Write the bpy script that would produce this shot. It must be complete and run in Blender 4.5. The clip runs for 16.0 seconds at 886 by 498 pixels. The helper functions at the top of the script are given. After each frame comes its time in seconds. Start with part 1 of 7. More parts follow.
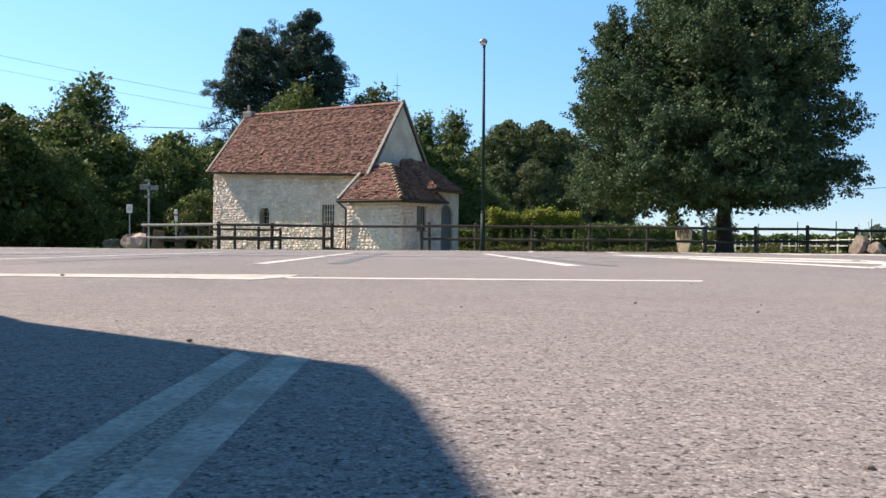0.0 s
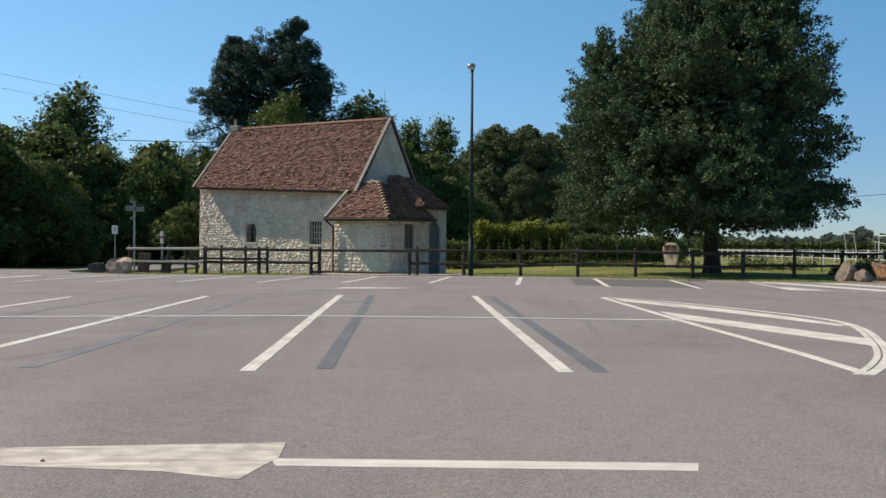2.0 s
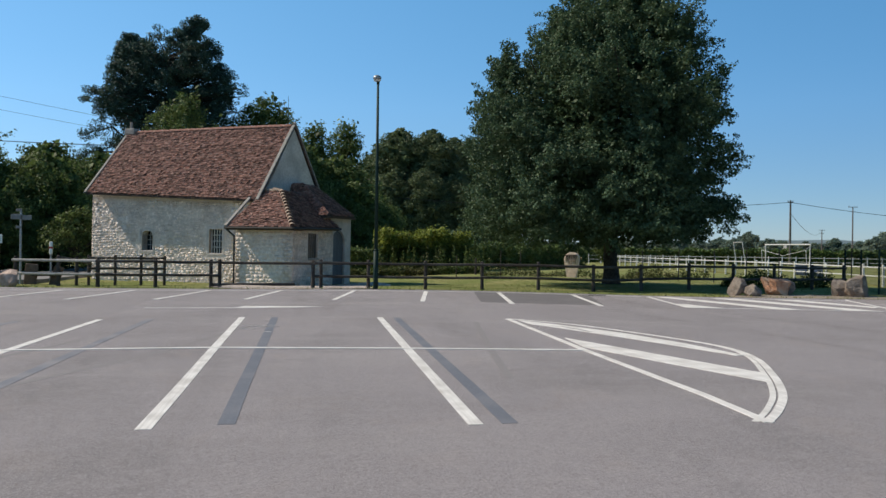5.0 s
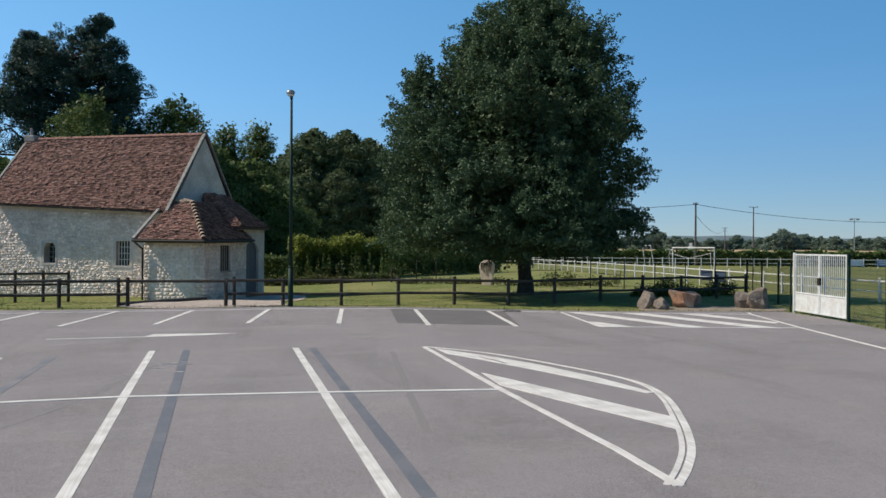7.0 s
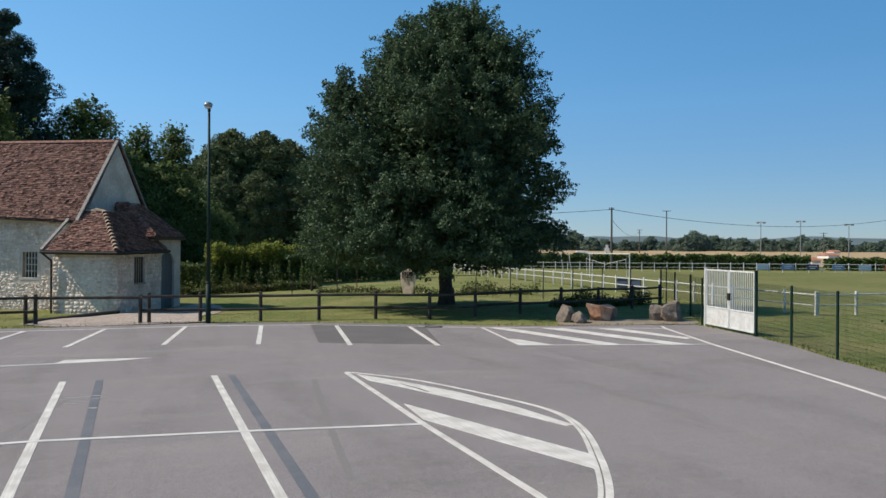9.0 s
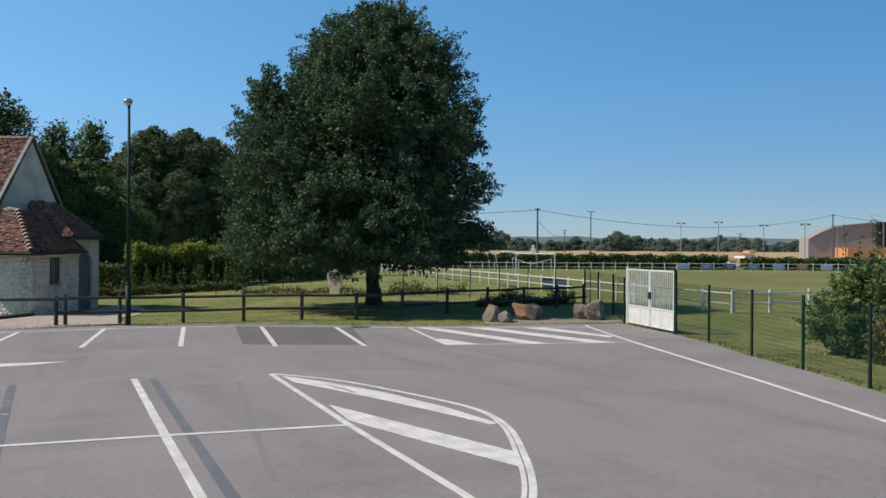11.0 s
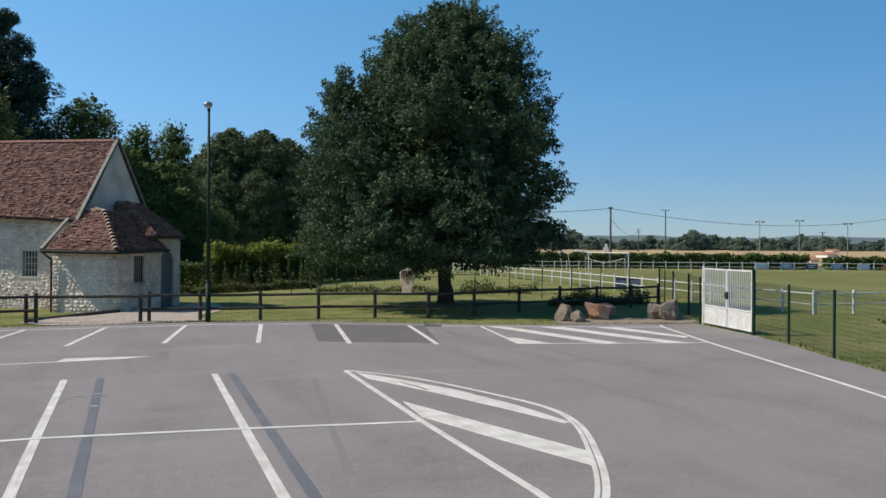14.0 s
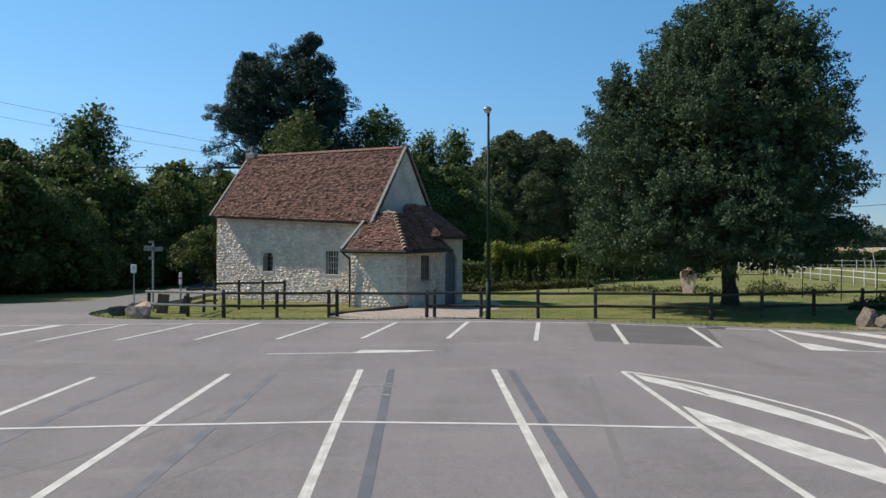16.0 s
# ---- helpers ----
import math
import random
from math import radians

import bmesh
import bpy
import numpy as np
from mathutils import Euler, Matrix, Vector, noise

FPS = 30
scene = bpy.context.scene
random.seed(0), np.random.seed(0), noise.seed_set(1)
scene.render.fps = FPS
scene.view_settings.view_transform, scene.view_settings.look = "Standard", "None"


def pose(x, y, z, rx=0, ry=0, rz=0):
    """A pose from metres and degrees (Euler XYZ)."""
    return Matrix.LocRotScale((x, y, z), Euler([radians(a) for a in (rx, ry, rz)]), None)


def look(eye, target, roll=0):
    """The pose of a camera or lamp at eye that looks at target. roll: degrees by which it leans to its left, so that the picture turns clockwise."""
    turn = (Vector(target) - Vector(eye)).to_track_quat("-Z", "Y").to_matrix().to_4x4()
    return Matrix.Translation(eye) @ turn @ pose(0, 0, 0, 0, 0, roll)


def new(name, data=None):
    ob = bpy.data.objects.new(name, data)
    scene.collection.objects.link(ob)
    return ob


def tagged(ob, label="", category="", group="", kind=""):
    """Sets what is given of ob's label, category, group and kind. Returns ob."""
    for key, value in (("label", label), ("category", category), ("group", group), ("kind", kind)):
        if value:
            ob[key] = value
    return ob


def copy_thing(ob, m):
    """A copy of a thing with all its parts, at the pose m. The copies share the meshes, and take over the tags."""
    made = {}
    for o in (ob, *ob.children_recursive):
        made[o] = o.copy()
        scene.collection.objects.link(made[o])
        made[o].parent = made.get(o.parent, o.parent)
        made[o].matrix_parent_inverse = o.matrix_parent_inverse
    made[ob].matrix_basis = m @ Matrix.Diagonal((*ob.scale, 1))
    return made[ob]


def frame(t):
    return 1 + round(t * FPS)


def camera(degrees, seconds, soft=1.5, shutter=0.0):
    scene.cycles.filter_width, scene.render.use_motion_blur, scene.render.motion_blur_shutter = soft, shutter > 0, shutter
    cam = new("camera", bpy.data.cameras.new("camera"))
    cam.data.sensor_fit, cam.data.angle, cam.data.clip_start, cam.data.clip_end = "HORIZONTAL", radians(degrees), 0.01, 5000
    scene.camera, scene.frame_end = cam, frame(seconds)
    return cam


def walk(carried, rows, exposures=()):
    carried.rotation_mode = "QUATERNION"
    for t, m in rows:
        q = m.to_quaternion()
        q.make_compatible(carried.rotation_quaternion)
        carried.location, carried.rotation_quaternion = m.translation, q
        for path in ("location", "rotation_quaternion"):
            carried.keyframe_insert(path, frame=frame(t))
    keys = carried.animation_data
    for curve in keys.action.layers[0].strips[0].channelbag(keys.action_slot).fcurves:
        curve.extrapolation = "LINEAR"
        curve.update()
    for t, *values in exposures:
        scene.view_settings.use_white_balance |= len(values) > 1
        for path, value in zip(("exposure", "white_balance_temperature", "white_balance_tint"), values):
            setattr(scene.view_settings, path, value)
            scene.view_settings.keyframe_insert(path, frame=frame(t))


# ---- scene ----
cam = camera(54.4, 16.0)
PATH = [
    (0, (0.474, -0.111, 0.159), (0.526, 1.888, 0.152), 0.4),
    (0.5, (0.465, -0.085, 0.311), (0.523, 1.914, 0.305), 0.4),
    (1, (0.463, -0.069, 0.504), (0.528, 1.93, 0.497), 0.4),
    (1.5, (0.459, -0.053, 0.731), (0.529, 1.946, 0.724), 0.4),
    (2, (0.454, -0.018, 1.024), (0.535, 1.98, 1.017), 0.4),
    (2.5, (0.443, 0.079, 1.245), (0.539, 2.077, 1.241), 0.4),
    (3, (0.448, 0.088, 1.33), (0.564, 2.084, 1.325), 0.4),
    (3.5, (0.443, 0.08, 1.349), (0.592, 2.075, 1.344), 0.4),
    (4, (0.438, 0.101, 1.341), (0.633, 2.092, 1.337), 0.4),
    (4.2, (0.433, 0.117, 1.347), (0.652, 2.105, 1.344), 0.5),
    (6.5, (0.402, 0.136, 1.824), (0.844, 2.087, 1.82), 0.4),
    (7, (0.396, 0.139, 2.046), (0.891, 2.077, 2.041), 0.3),
    (7.5, (0.387, 0.115, 2.222), (0.927, 2.041, 2.218), 0.3),
    (8, (0.379, 0.117, 2.43), (0.964, 2.03, 2.426), 0.3),
    (8.5, (0.378, 0.149, 2.523), (1.006, 2.048, 2.519), 0.3),
    (9, (0.359, 0.127, 2.554), (1.03, 2.011, 2.55), 0.3),
    (11.5, (0.376, 0.077, 2.561), (1.233, 1.884, 2.558), 0.3),
    (12, (0.366, 0.04, 2.575), (1.254, 1.832, 2.572), 0.3),
    (12.5, (0.376, 0.055, 2.565), (1.293, 1.832, 2.562), 0.3),
    (13, (0.37, 0.033, 2.565), (1.259, 1.825, 2.562), 0.3),
    (13.5, (0.354, 0.023, 2.552), (1.145, 1.86, 2.547), 0.3),
    (14, (0.329, 0.027, 2.552), (1.002, 1.911, 2.546), 0.3),
    (14.5, (0.335, 0.035, 2.548), (0.833, 1.972, 2.541), 0.2),
    (15, (0.314, -0.019, 2.557), (0.619, 1.958, 2.548), 0.2),
    (15.5, (0.321, -0.117, 2.575), (0.388, 1.882, 2.564), 0.0),
    (16, (0.348, -0.02, 2.565), (0.396, 1.98, 2.555), 0.0),
]
walk(cam, [(t, look(eye, target, roll)) for t, eye, target, roll in PATH],
     exposures=[(0, 0.7, 7250, 16), (0.5, 0.47, 7250, 14), (1, 0.21, 7200, 12), (1.5, 0.07, 7150, 11), (2, 0.04, 7100, 10), (4, 0.01, 6750, 9), (6.5, -0.02, 6500, 9), (16, -0.03, 6500, 9)])

# ---- light ----
SUN_TO = Vector((-6.85, 2.5, 7.15)).normalized()
world = bpy.data.worlds.new("sky")
scene.world = world
world.use_nodes = True
wn = world.node_tree
wn.nodes.clear()
w_out = wn.nodes.new("ShaderNodeOutputWorld")
w_bg = wn.nodes.new("ShaderNodeBackground")
w_sky = wn.nodes.new("ShaderNodeTexSky")
w_sky.sky_type = 'NISHITA'
w_sky.sun_disc = False
w_sky.sun_elevation = math.asin(SUN_TO.z)
w_sky.sun_rotation = math.atan2(SUN_TO.x, SUN_TO.y)
w_sky.altitude = 200
w_sky.air_density = 0.8
w_sky.dust_density = 0.05
w_sky.ozone_density = 3.0
w_bg.inputs["Strength"].default_value = 0.125
w_tint = wn.nodes.new("ShaderNodeMix")
w_tint.data_type = 'RGBA'
w_blue = wn.nodes.new("ShaderNodeMix")
w_blue.data_type = 'RGBA'
w_blue.inputs["A"].default_value = (0.3, 2.95, 6.7, 1)
w_blue.inputs["B"].default_value = (0.7, 3.2, 6.0, 1)
wn.links.new(w_blue.outputs["Result"], w_tint.inputs["B"])
wn.links.new(w_sky.outputs[0], w_tint.inputs["A"])
w_dir = wn.nodes.new("ShaderNodeTexCoord")
w_dot = wn.nodes.new("ShaderNodeVectorMath")
w_dot.operation = 'DOT_PRODUCT'
w_dot.inputs[1].default_value = (SUN_TO.x, SUN_TO.y, 0.0)
wn.links.new(w_dir.outputs["Generated"], w_dot.inputs[0])
w_side = wn.nodes.new("ShaderNodeMapRange")
w_side.inputs["From Min"].default_value, w_side.inputs["From Max"].default_value = -0.45, 0.5
w_side.inputs["To Min"].default_value, w_side.inputs["To Max"].default_value = 0.82, 1.3
wn.links.new(w_dot.outputs["Value"], w_side.inputs["Value"])
w_toward = wn.nodes.new("ShaderNodeMapRange")
w_toward.inputs["From Min"].default_value, w_toward.inputs["From Max"].default_value = -0.45, 0.35
wn.links.new(w_dot.outputs["Value"], w_toward.inputs["Value"])
wn.links.new(w_toward.outputs[0], w_blue.inputs["Factor"])
w_glow = wn.nodes.new("ShaderNodeVectorMath")
w_glow.operation = 'SCALE'
wn.links.new(w_tint.outputs["Result"], w_glow.inputs[0])
# the clear sky deepens towards the zenith
w_part = wn.nodes.new("ShaderNodeSeparateXYZ")
wn.links.new(w_dir.outputs["Generated"], w_part.inputs[0])
w_deep = wn.nodes.new("ShaderNodeMapRange")
w_deep.inputs["From Min"].default_value, w_deep.inputs["From Max"].default_value = 0.28, 0.85
w_deep.inputs["To Min"].default_value, w_deep.inputs["To Max"].default_value = 1.0, 0.38
wn.links.new(w_part.outputs["Z"], w_deep.inputs["Value"])
w_low = wn.nodes.new("ShaderNodeMapRange")
w_low.inputs["From Min"].default_value, w_low.inputs["From Max"].default_value = 0.0, 0.2
w_low.inputs["To Min"].default_value, w_low.inputs["To Max"].default_value = 0.36, 0.48
wn.links.new(w_part.outputs["Z"], w_low.inputs["Value"])
wn.links.new(w_low.outputs[0], w_tint.inputs["Factor"])
w_haze = wn.nodes.new("ShaderNodeMapRange")
w_haze.inputs["From Min"].default_value, w_haze.inputs["From Max"].default_value = 0.0, 0.16
w_haze.inputs["To Min"].default_value, w_haze.inputs["To Max"].default_value = 0.78, 1.0
wn.links.new(w_part.outputs["Z"], w_haze.inputs["Value"])
w_dim = wn.nodes.new("ShaderNodeMath")
w_dim.operation = 'MULTIPLY'
wn.links.new(w_deep.outputs[0], w_dim.inputs[0])
wn.links.new(w_haze.outputs[0], w_dim.inputs[1])
w_both = wn.nodes.new("ShaderNodeMath")
w_both.operation = 'MULTIPLY'
wn.links.new(w_side.outputs[0], w_both.inputs[0])
wn.links.new(w_dim.outputs[0], w_both.inputs[1])
wn.links.new(w_both.outputs[0], w_glow.inputs["Scale"])
wn.links.new(w_glow.outputs[0], w_bg.inputs[0])
wn.links.new(w_bg.outputs[0], w_out.inputs[0])
sun_data = bpy.data.lights.new("sun", 'SUN')
sun_data.energy = 4.75
sun_data.angle = radians(0.53)
sun_data.color = (1.0, 0.905, 0.77)
sun = new("sun", sun_data)
sun.matrix_world = look(SUN_TO * 60, (0, 0, 0))


# ---- materials ----
def material(name, low, high, scale=4.0, rough=0.85, bump=0.0, bump_scale=60.0, metal=0.0, spread=0.0, second=None,
             second_scale=0.6, second_amount=0.5, spec=0.35, transmit=0.0, per="object", detail=6.0, stretch=None):
    """Two-scale noise colour, fine relief, and a shift of brightness from piece to piece."""
    m = bpy.data.materials.new(name)
    m.use_nodes = True
    t = m.node_tree
    t.nodes.clear()
    out = t.nodes.new("ShaderNodeOutputMaterial")
    b = t.nodes.new("ShaderNodeBsdfPrincipled")
    b.inputs["Roughness"].default_value = rough
    b.inputs["Metallic"].default_value = metal
    b.inputs["Specular IOR Level"].default_value = spec
    pos = t.nodes.new("ShaderNodeTexCoord")
    n1 = t.nodes.new("ShaderNodeTexNoise")
    n1.inputs["Scale"].default_value = scale
    n1.inputs["Detail"].default_value = detail
    n1.inputs["Roughness"].default_value = 0.65
    place = pos.outputs["Object"]
    if stretch:
        grain = t.nodes.new("ShaderNodeMapping")
        grain.inputs["Scale"].default_value = stretch
        t.links.new(place, grain.inputs["Vector"])
        place = grain.outputs[0]
    t.links.new(place, n1.inputs["Vector"])
    ramp = t.nodes.new("ShaderNodeValToRGB")
    ramp.color_ramp.elements[0].position, ramp.color_ramp.elements[1].position = 0.32, 0.68
    ramp.color_ramp.elements[0].color, ramp.color_ramp.elements[1].color = (*low, 1), (*high, 1)
    t.links.new(n1.outputs["Fac"], ramp.inputs["Fac"])
    colour = ramp.outputs["Color"]
    if second:
        n2 = t.nodes.new("ShaderNodeTexNoise")
        n2.inputs["Scale"].default_value = second_scale
        n2.inputs["Detail"].default_value = 4.0
        t.links.new(pos.outputs["Object"], n2.inputs["Vector"])
        r2 = t.nodes.new("ShaderNodeMapRange")
        r2.inputs["From Min"].default_value, r2.inputs["From Max"].default_value = 0.42, 0.66
        r2.inputs["To Max"].default_value = second_amount
        t.links.new(n2.outputs["Fac"], r2.inputs["Value"])
        mix = t.nodes.new("ShaderNodeMix")
        mix.data_type = 'RGBA'
        t.links.new(r2.outputs[0], mix.inputs["Factor"])
        t.links.new(colour, mix.inputs["A"])
        mix.inputs["B"].default_value = (*second, 1)
        colour = mix.outputs["Result"]
    if spread:
        if per == "island":
            rnd = t.nodes.new("ShaderNodeNewGeometry").outputs["Random Per Island"]
        else:
            rnd = t.nodes.new("ShaderNodeObjectInfo").outputs["Random"]
        r3 = t.nodes.new("ShaderNodeMapRange")
        r3.inputs["To Min"].default_value, r3.inputs["To Max"].default_value = 1.0 - spread, 1.0 + spread
        t.links.new(rnd, r3.inputs["Value"])
        hs = t.nodes.new("ShaderNodeHueSaturation")
        t.links.new(r3.outputs[0], hs.inputs["Value"])
        t.links.new(colour, hs.inputs["Color"])
        colour = hs.outputs["Color"]
    t.links.new(colour, b.inputs["Base Color"])
    if bump:
        n4 = t.nodes.new("ShaderNodeTexNoise")
        n4.inputs["Scale"].default_value = bump_scale
        n4.inputs["Detail"].default_value = 5.0
        t.links.new(pos.outputs["Object"], n4.inputs["Vector"])
        bp = t.nodes.new("ShaderNodeBump")
        bp.inputs["Strength"].default_value = bump
        bp.inputs["Distance"].default_value = 0.6 / bump_scale
        t.links.new(n4.outputs["Fac"], bp.inputs["Height"])
        t.links.new(bp.outputs[0], b.inputs["Normal"])
    if transmit:
        tr = t.nodes.new("ShaderNodeBsdfTranslucent")
        t.links.new(colour, tr.inputs["Color"])
        ms = t.nodes.new("ShaderNodeMixShader")
        ms.inputs[0].default_value = transmit
        t.links.new(b.outputs[0], ms.inputs[1])
        t.links.new(tr.outputs[0], ms.inputs[2])
        t.links.new(ms.outputs[0], out.inputs[0])
    else:
        t.links.new(b.outputs[0], out.inputs[0])
    return m


def asphalt_material():
    """Pinkish grey worn asphalt: light chips in dark binder, tyre marks and stains."""
    m = bpy.data.materials.new("asphalt")
    m.use_nodes = True
    t = m.node_tree
    b = t.nodes["Principled BSDF"]
    b.inputs["Roughness"].default_value = 0.9
    b.inputs["Specular IOR Level"].default_value = 0.2
    pos = t.nodes.new("ShaderNodeTexCoord")
    chips = t.nodes.new("ShaderNodeTexVoronoi")
    chips.inputs["Scale"].default_value = 300.0
    t.links.new(pos.outputs["Object"], chips.inputs["Vector"])
    hue = t.nodes.new("ShaderNodeSeparateColor")
    t.links.new(chips.outputs["Color"], hue.inputs[0])
    r = t.nodes.new("ShaderNodeValToRGB")
    els = r.color_ramp.elements
    els[0].position, els[0].color = 0.0, (0.180, 0.163, 0.166, 1)
    els[1].position, els[1].color = 1.0, (0.414, 0.378, 0.383, 1)
    e = els.new(0.45)
    e.color = (0.285, 0.256, 0.261, 1)
    t.links.new(hue.outputs[0], r.inputs["Fac"])
    # dark gaps between the chips
    gap = t.nodes.new("ShaderNodeMapRange")
    gap.inputs["From Min"].default_value, gap.inputs["From Max"].default_value = 0.35, 0.8
    gap.inputs["To Min"].default_value, gap.inputs["To Max"].default_value = 0.0, 0.35
    t.links.new(chips.outputs["Distance"], gap.inputs["Value"])
    mix0 = t.nodes.new("ShaderNodeMix")
    mix0.data_type = 'RGBA'
    t.links.new(gap.outputs[0], mix0.inputs["Factor"])
    t.links.new(r.outputs["Color"], mix0.inputs["A"])
    mix0.inputs["B"].default_value = (0.117, 0.100, 0.100, 1)
    colour = mix0.outputs["Result"]
    for scale, stretch, dark, amount, lo, hi in ((0.35, (1, 1, 1), (0.169, 0.153, 0.153), 0.5, 0.45, 0.7),
                                                (0.9, (1, 0.16, 1), (0.154, 0.141, 0.142), 0.42, 0.5, 0.72),
                                                (1.4, (1, 0.6, 1), (0.332, 0.270, 0.236), 0.3, 0.56, 0.74),
                                                (0.7, (0.22, 1, 1), (0.390, 0.355, 0.341), 0.35, 0.54, 0.72),
                                                (6.0, (1, 1, 1), (0.358, 0.323, 0.319), 0.35, 0.48, 0.75),
                                                (34.0, (1, 1, 1), (0.165, 0.148, 0.147), 0.5, 0.5, 0.66),
                                                (52.0, (1, 1, 1), (0.45, 0.41, 0.405), 0.45, 0.53, 0.68)):
        mp = t.nodes.new("ShaderNodeMapping")
        mp.inputs["Scale"].default_value = stretch
        mp.inputs["Rotation"].default_value = (0, 0, 0.5 if stretch[1] < 1 else 0)
        t.links.new(pos.outputs["Object"], mp.inputs["Vector"])
        n = t.nodes.new("ShaderNodeTexNoise")
        n.inputs["Scale"].default_value = scale
        n.inputs["Detail"].default_value = 7.0
        n.inputs["Distortion"].default_value = 0.8
        t.links.new(mp.outputs[0], n.inputs["Vector"])
        mr = t.nodes.new("ShaderNodeMapRange")
        mr.inputs["From Min"].default_value, mr.inputs["From Max"].default_value = lo, hi
        mr.inputs["To Max"].default_value = amount
        t.links.new(n.outputs["Fac"], mr.inputs["Value"])
        mx = t.nodes.new("ShaderNodeMix")
        mx.data_type = 'RGBA'
        t.links.new(mr.outputs[0], mx.inputs["Factor"])
        t.links.new(colour, mx.inputs["A"])
        mx.inputs["B"].default_value = (*dark, 1)
        colour = mx.outputs["Result"]
    # open pits where chips have gone; a few painted specks stand in for glints
    pit = t.nodes.new("ShaderNodeTexNoise")
    pit.inputs["Scale"].default_value = 105.0
    pit.inputs["Detail"].default_value = 6.0
    pit.inputs["Roughness"].default_value = 0.7
    t.links.new(pos.outputs["Object"], pit.inputs["Vector"])
    pit_on = t.nodes.new("ShaderNodeMapRange")
    pit_on.inputs["From Min"].default_value, pit_on.inputs["From Max"].default_value = 0.58, 0.65
    t.links.new(pit.outputs["Fac"], pit_on.inputs["Value"])
    mp1 = t.nodes.new("ShaderNodeMix")
    mp1.data_type = 'RGBA'
    t.links.new(pit_on.outputs[0], mp1.inputs["Factor"])
    t.links.new(colour, mp1.inputs["A"])
    mp1.inputs["B"].default_value = (0.068, 0.058, 0.055, 1)
    spark = t.nodes.new("ShaderNodeMapRange")
    spark.inputs["From Min"].default_value, spark.inputs["From Max"].default_value = 0.93, 0.97
    spark.inputs["To Max"].default_value = 0.55
    t.links.new(hue.outputs[1], spark.inputs["Value"])
    mp2 = t.nodes.new("ShaderNodeMix")
    mp2.data_type = 'RGBA'
    t.links.new(spark.outputs[0], mp2.inputs["Factor"])
    t.links.new(mp1.outputs["Result"], mp2.inputs["A"])
    mp2.inputs["B"].default_value = (0.605, 0.570, 0.557, 1)
    t.links.new(mp2.outputs["Result"], b.inputs["Base Color"])
    bp = t.nodes.new("ShaderNodeBump")
    bp.invert = True
    bp.inputs["Strength"].default_value = 0.4
    bp.inputs["Distance"].default_value = 0.0022
    t.links.new(chips.outputs["Distance"], bp.inputs["Height"])
    bp3 = t.nodes.new("ShaderNodeBump")
    bp3.invert = True
    bp3.inputs["Strength"].default_value = 0.9
    bp3.inputs["Distance"].default_value = 0.006
    t.links.new(pit_on.outputs[0], bp3.inputs["Height"])
    t.links.new(bp.outputs[0], bp3.inputs["Normal"])
    bp2 = t.nodes.new("ShaderNodeBump")
    bp2.inputs["Strength"].default_value = 0.4
    bp2.inputs["Distance"].default_value = 0.006
    n5 = t.nodes.new("ShaderNodeTexNoise")
    n5.inputs["Scale"].default_value = 130.0
    n5.inputs["Detail"].default_value = 7.0
    n5.inputs["Roughness"].default_value = 0.7
    t.links.new(pos.outputs["Object"], n5.inputs["Vector"])
    t.links.new(n5.outputs["Fac"], bp2.inputs["Height"])
    t.links.new(bp3.outputs[0], bp2.inputs["Normal"])
    t.links.new(bp2.outputs[0], b.inputs["Normal"])
    return m


ASPHALT = asphalt_material()
PATCH = material("asphalt_patch", (0.105, 0.096, 0.097), (0.175, 0.16, 0.16), 40, 0.9, 0.6, 90, second=(0.18, 0.165, 0.16), second_scale=1.2)
ROAD = material("road_asphalt", (0.16, 0.155, 0.155), (0.27, 0.26, 0.26), 25, 0.9, 0.5, 60, second=(0.2, 0.19, 0.19))
PAINT = material("road_paint", (0.58, 0.55, 0.515), (0.84, 0.805, 0.765), 42, 0.75, 0.5, 90, second=(0.42, 0.385, 0.35), second_scale=2.6, second_amount=0.5, stretch=(1, 0.03, 1))
PAINT_ACROSS = material("road_paint_across", (0.58, 0.55, 0.515), (0.84, 0.805, 0.765), 42, 0.75, 0.5, 90, second=(0.42, 0.385, 0.35), second_scale=2.6, second_amount=0.5, stretch=(0.03, 1, 1))
WORN = material("worn_paint", (0.26, 0.24, 0.22), (0.66, 0.63, 0.6), 110, 0.8, 0.7, 90, second=(0.27, 0.24, 0.225), second_scale=9.0, second_amount=0.75)
BLACKED = material("blacked_out_paint", (0.114, 0.12, 0.14), (0.166, 0.17, 0.19), 30, 0.7, 0.4, 80, second=(0.22, 0.212, 0.22), second_scale=1.6, second_amount=0.4)
FADED = material("faded_black_paint", (0.14, 0.144, 0.165), (0.205, 0.202, 0.22), 30, 0.75, 0.4, 80, second=(0.26, 0.24, 0.24), second_scale=1.6, second_amount=0.75)
GRASS = material("grass_ground", (0.112, 0.138, 0.042), (0.225, 0.242, 0.088), 3.0, 0.95, 0.6, 25, second=(0.3, 0.26, 0.125), second_scale=0.3, second_amount=0.65, spec=0.04)
PITCH = material("pitch_grass", (0.12, 0.135, 0.048), (0.2, 0.205, 0.08), 1.5, 0.95, 0.5, 30, second=(0.23, 0.215, 0.095), second_scale=0.12, second_amount=0.6, spec=0.04)
BLADE = material("grass_blade", (0.075, 0.125, 0.03), (0.17, 0.22, 0.065), 1.2, 0.8, spread=0.4, per="island", second=(0.3, 0.25, 0.11), second_scale=0.5, second_amount=0.6, transmit=0.4)
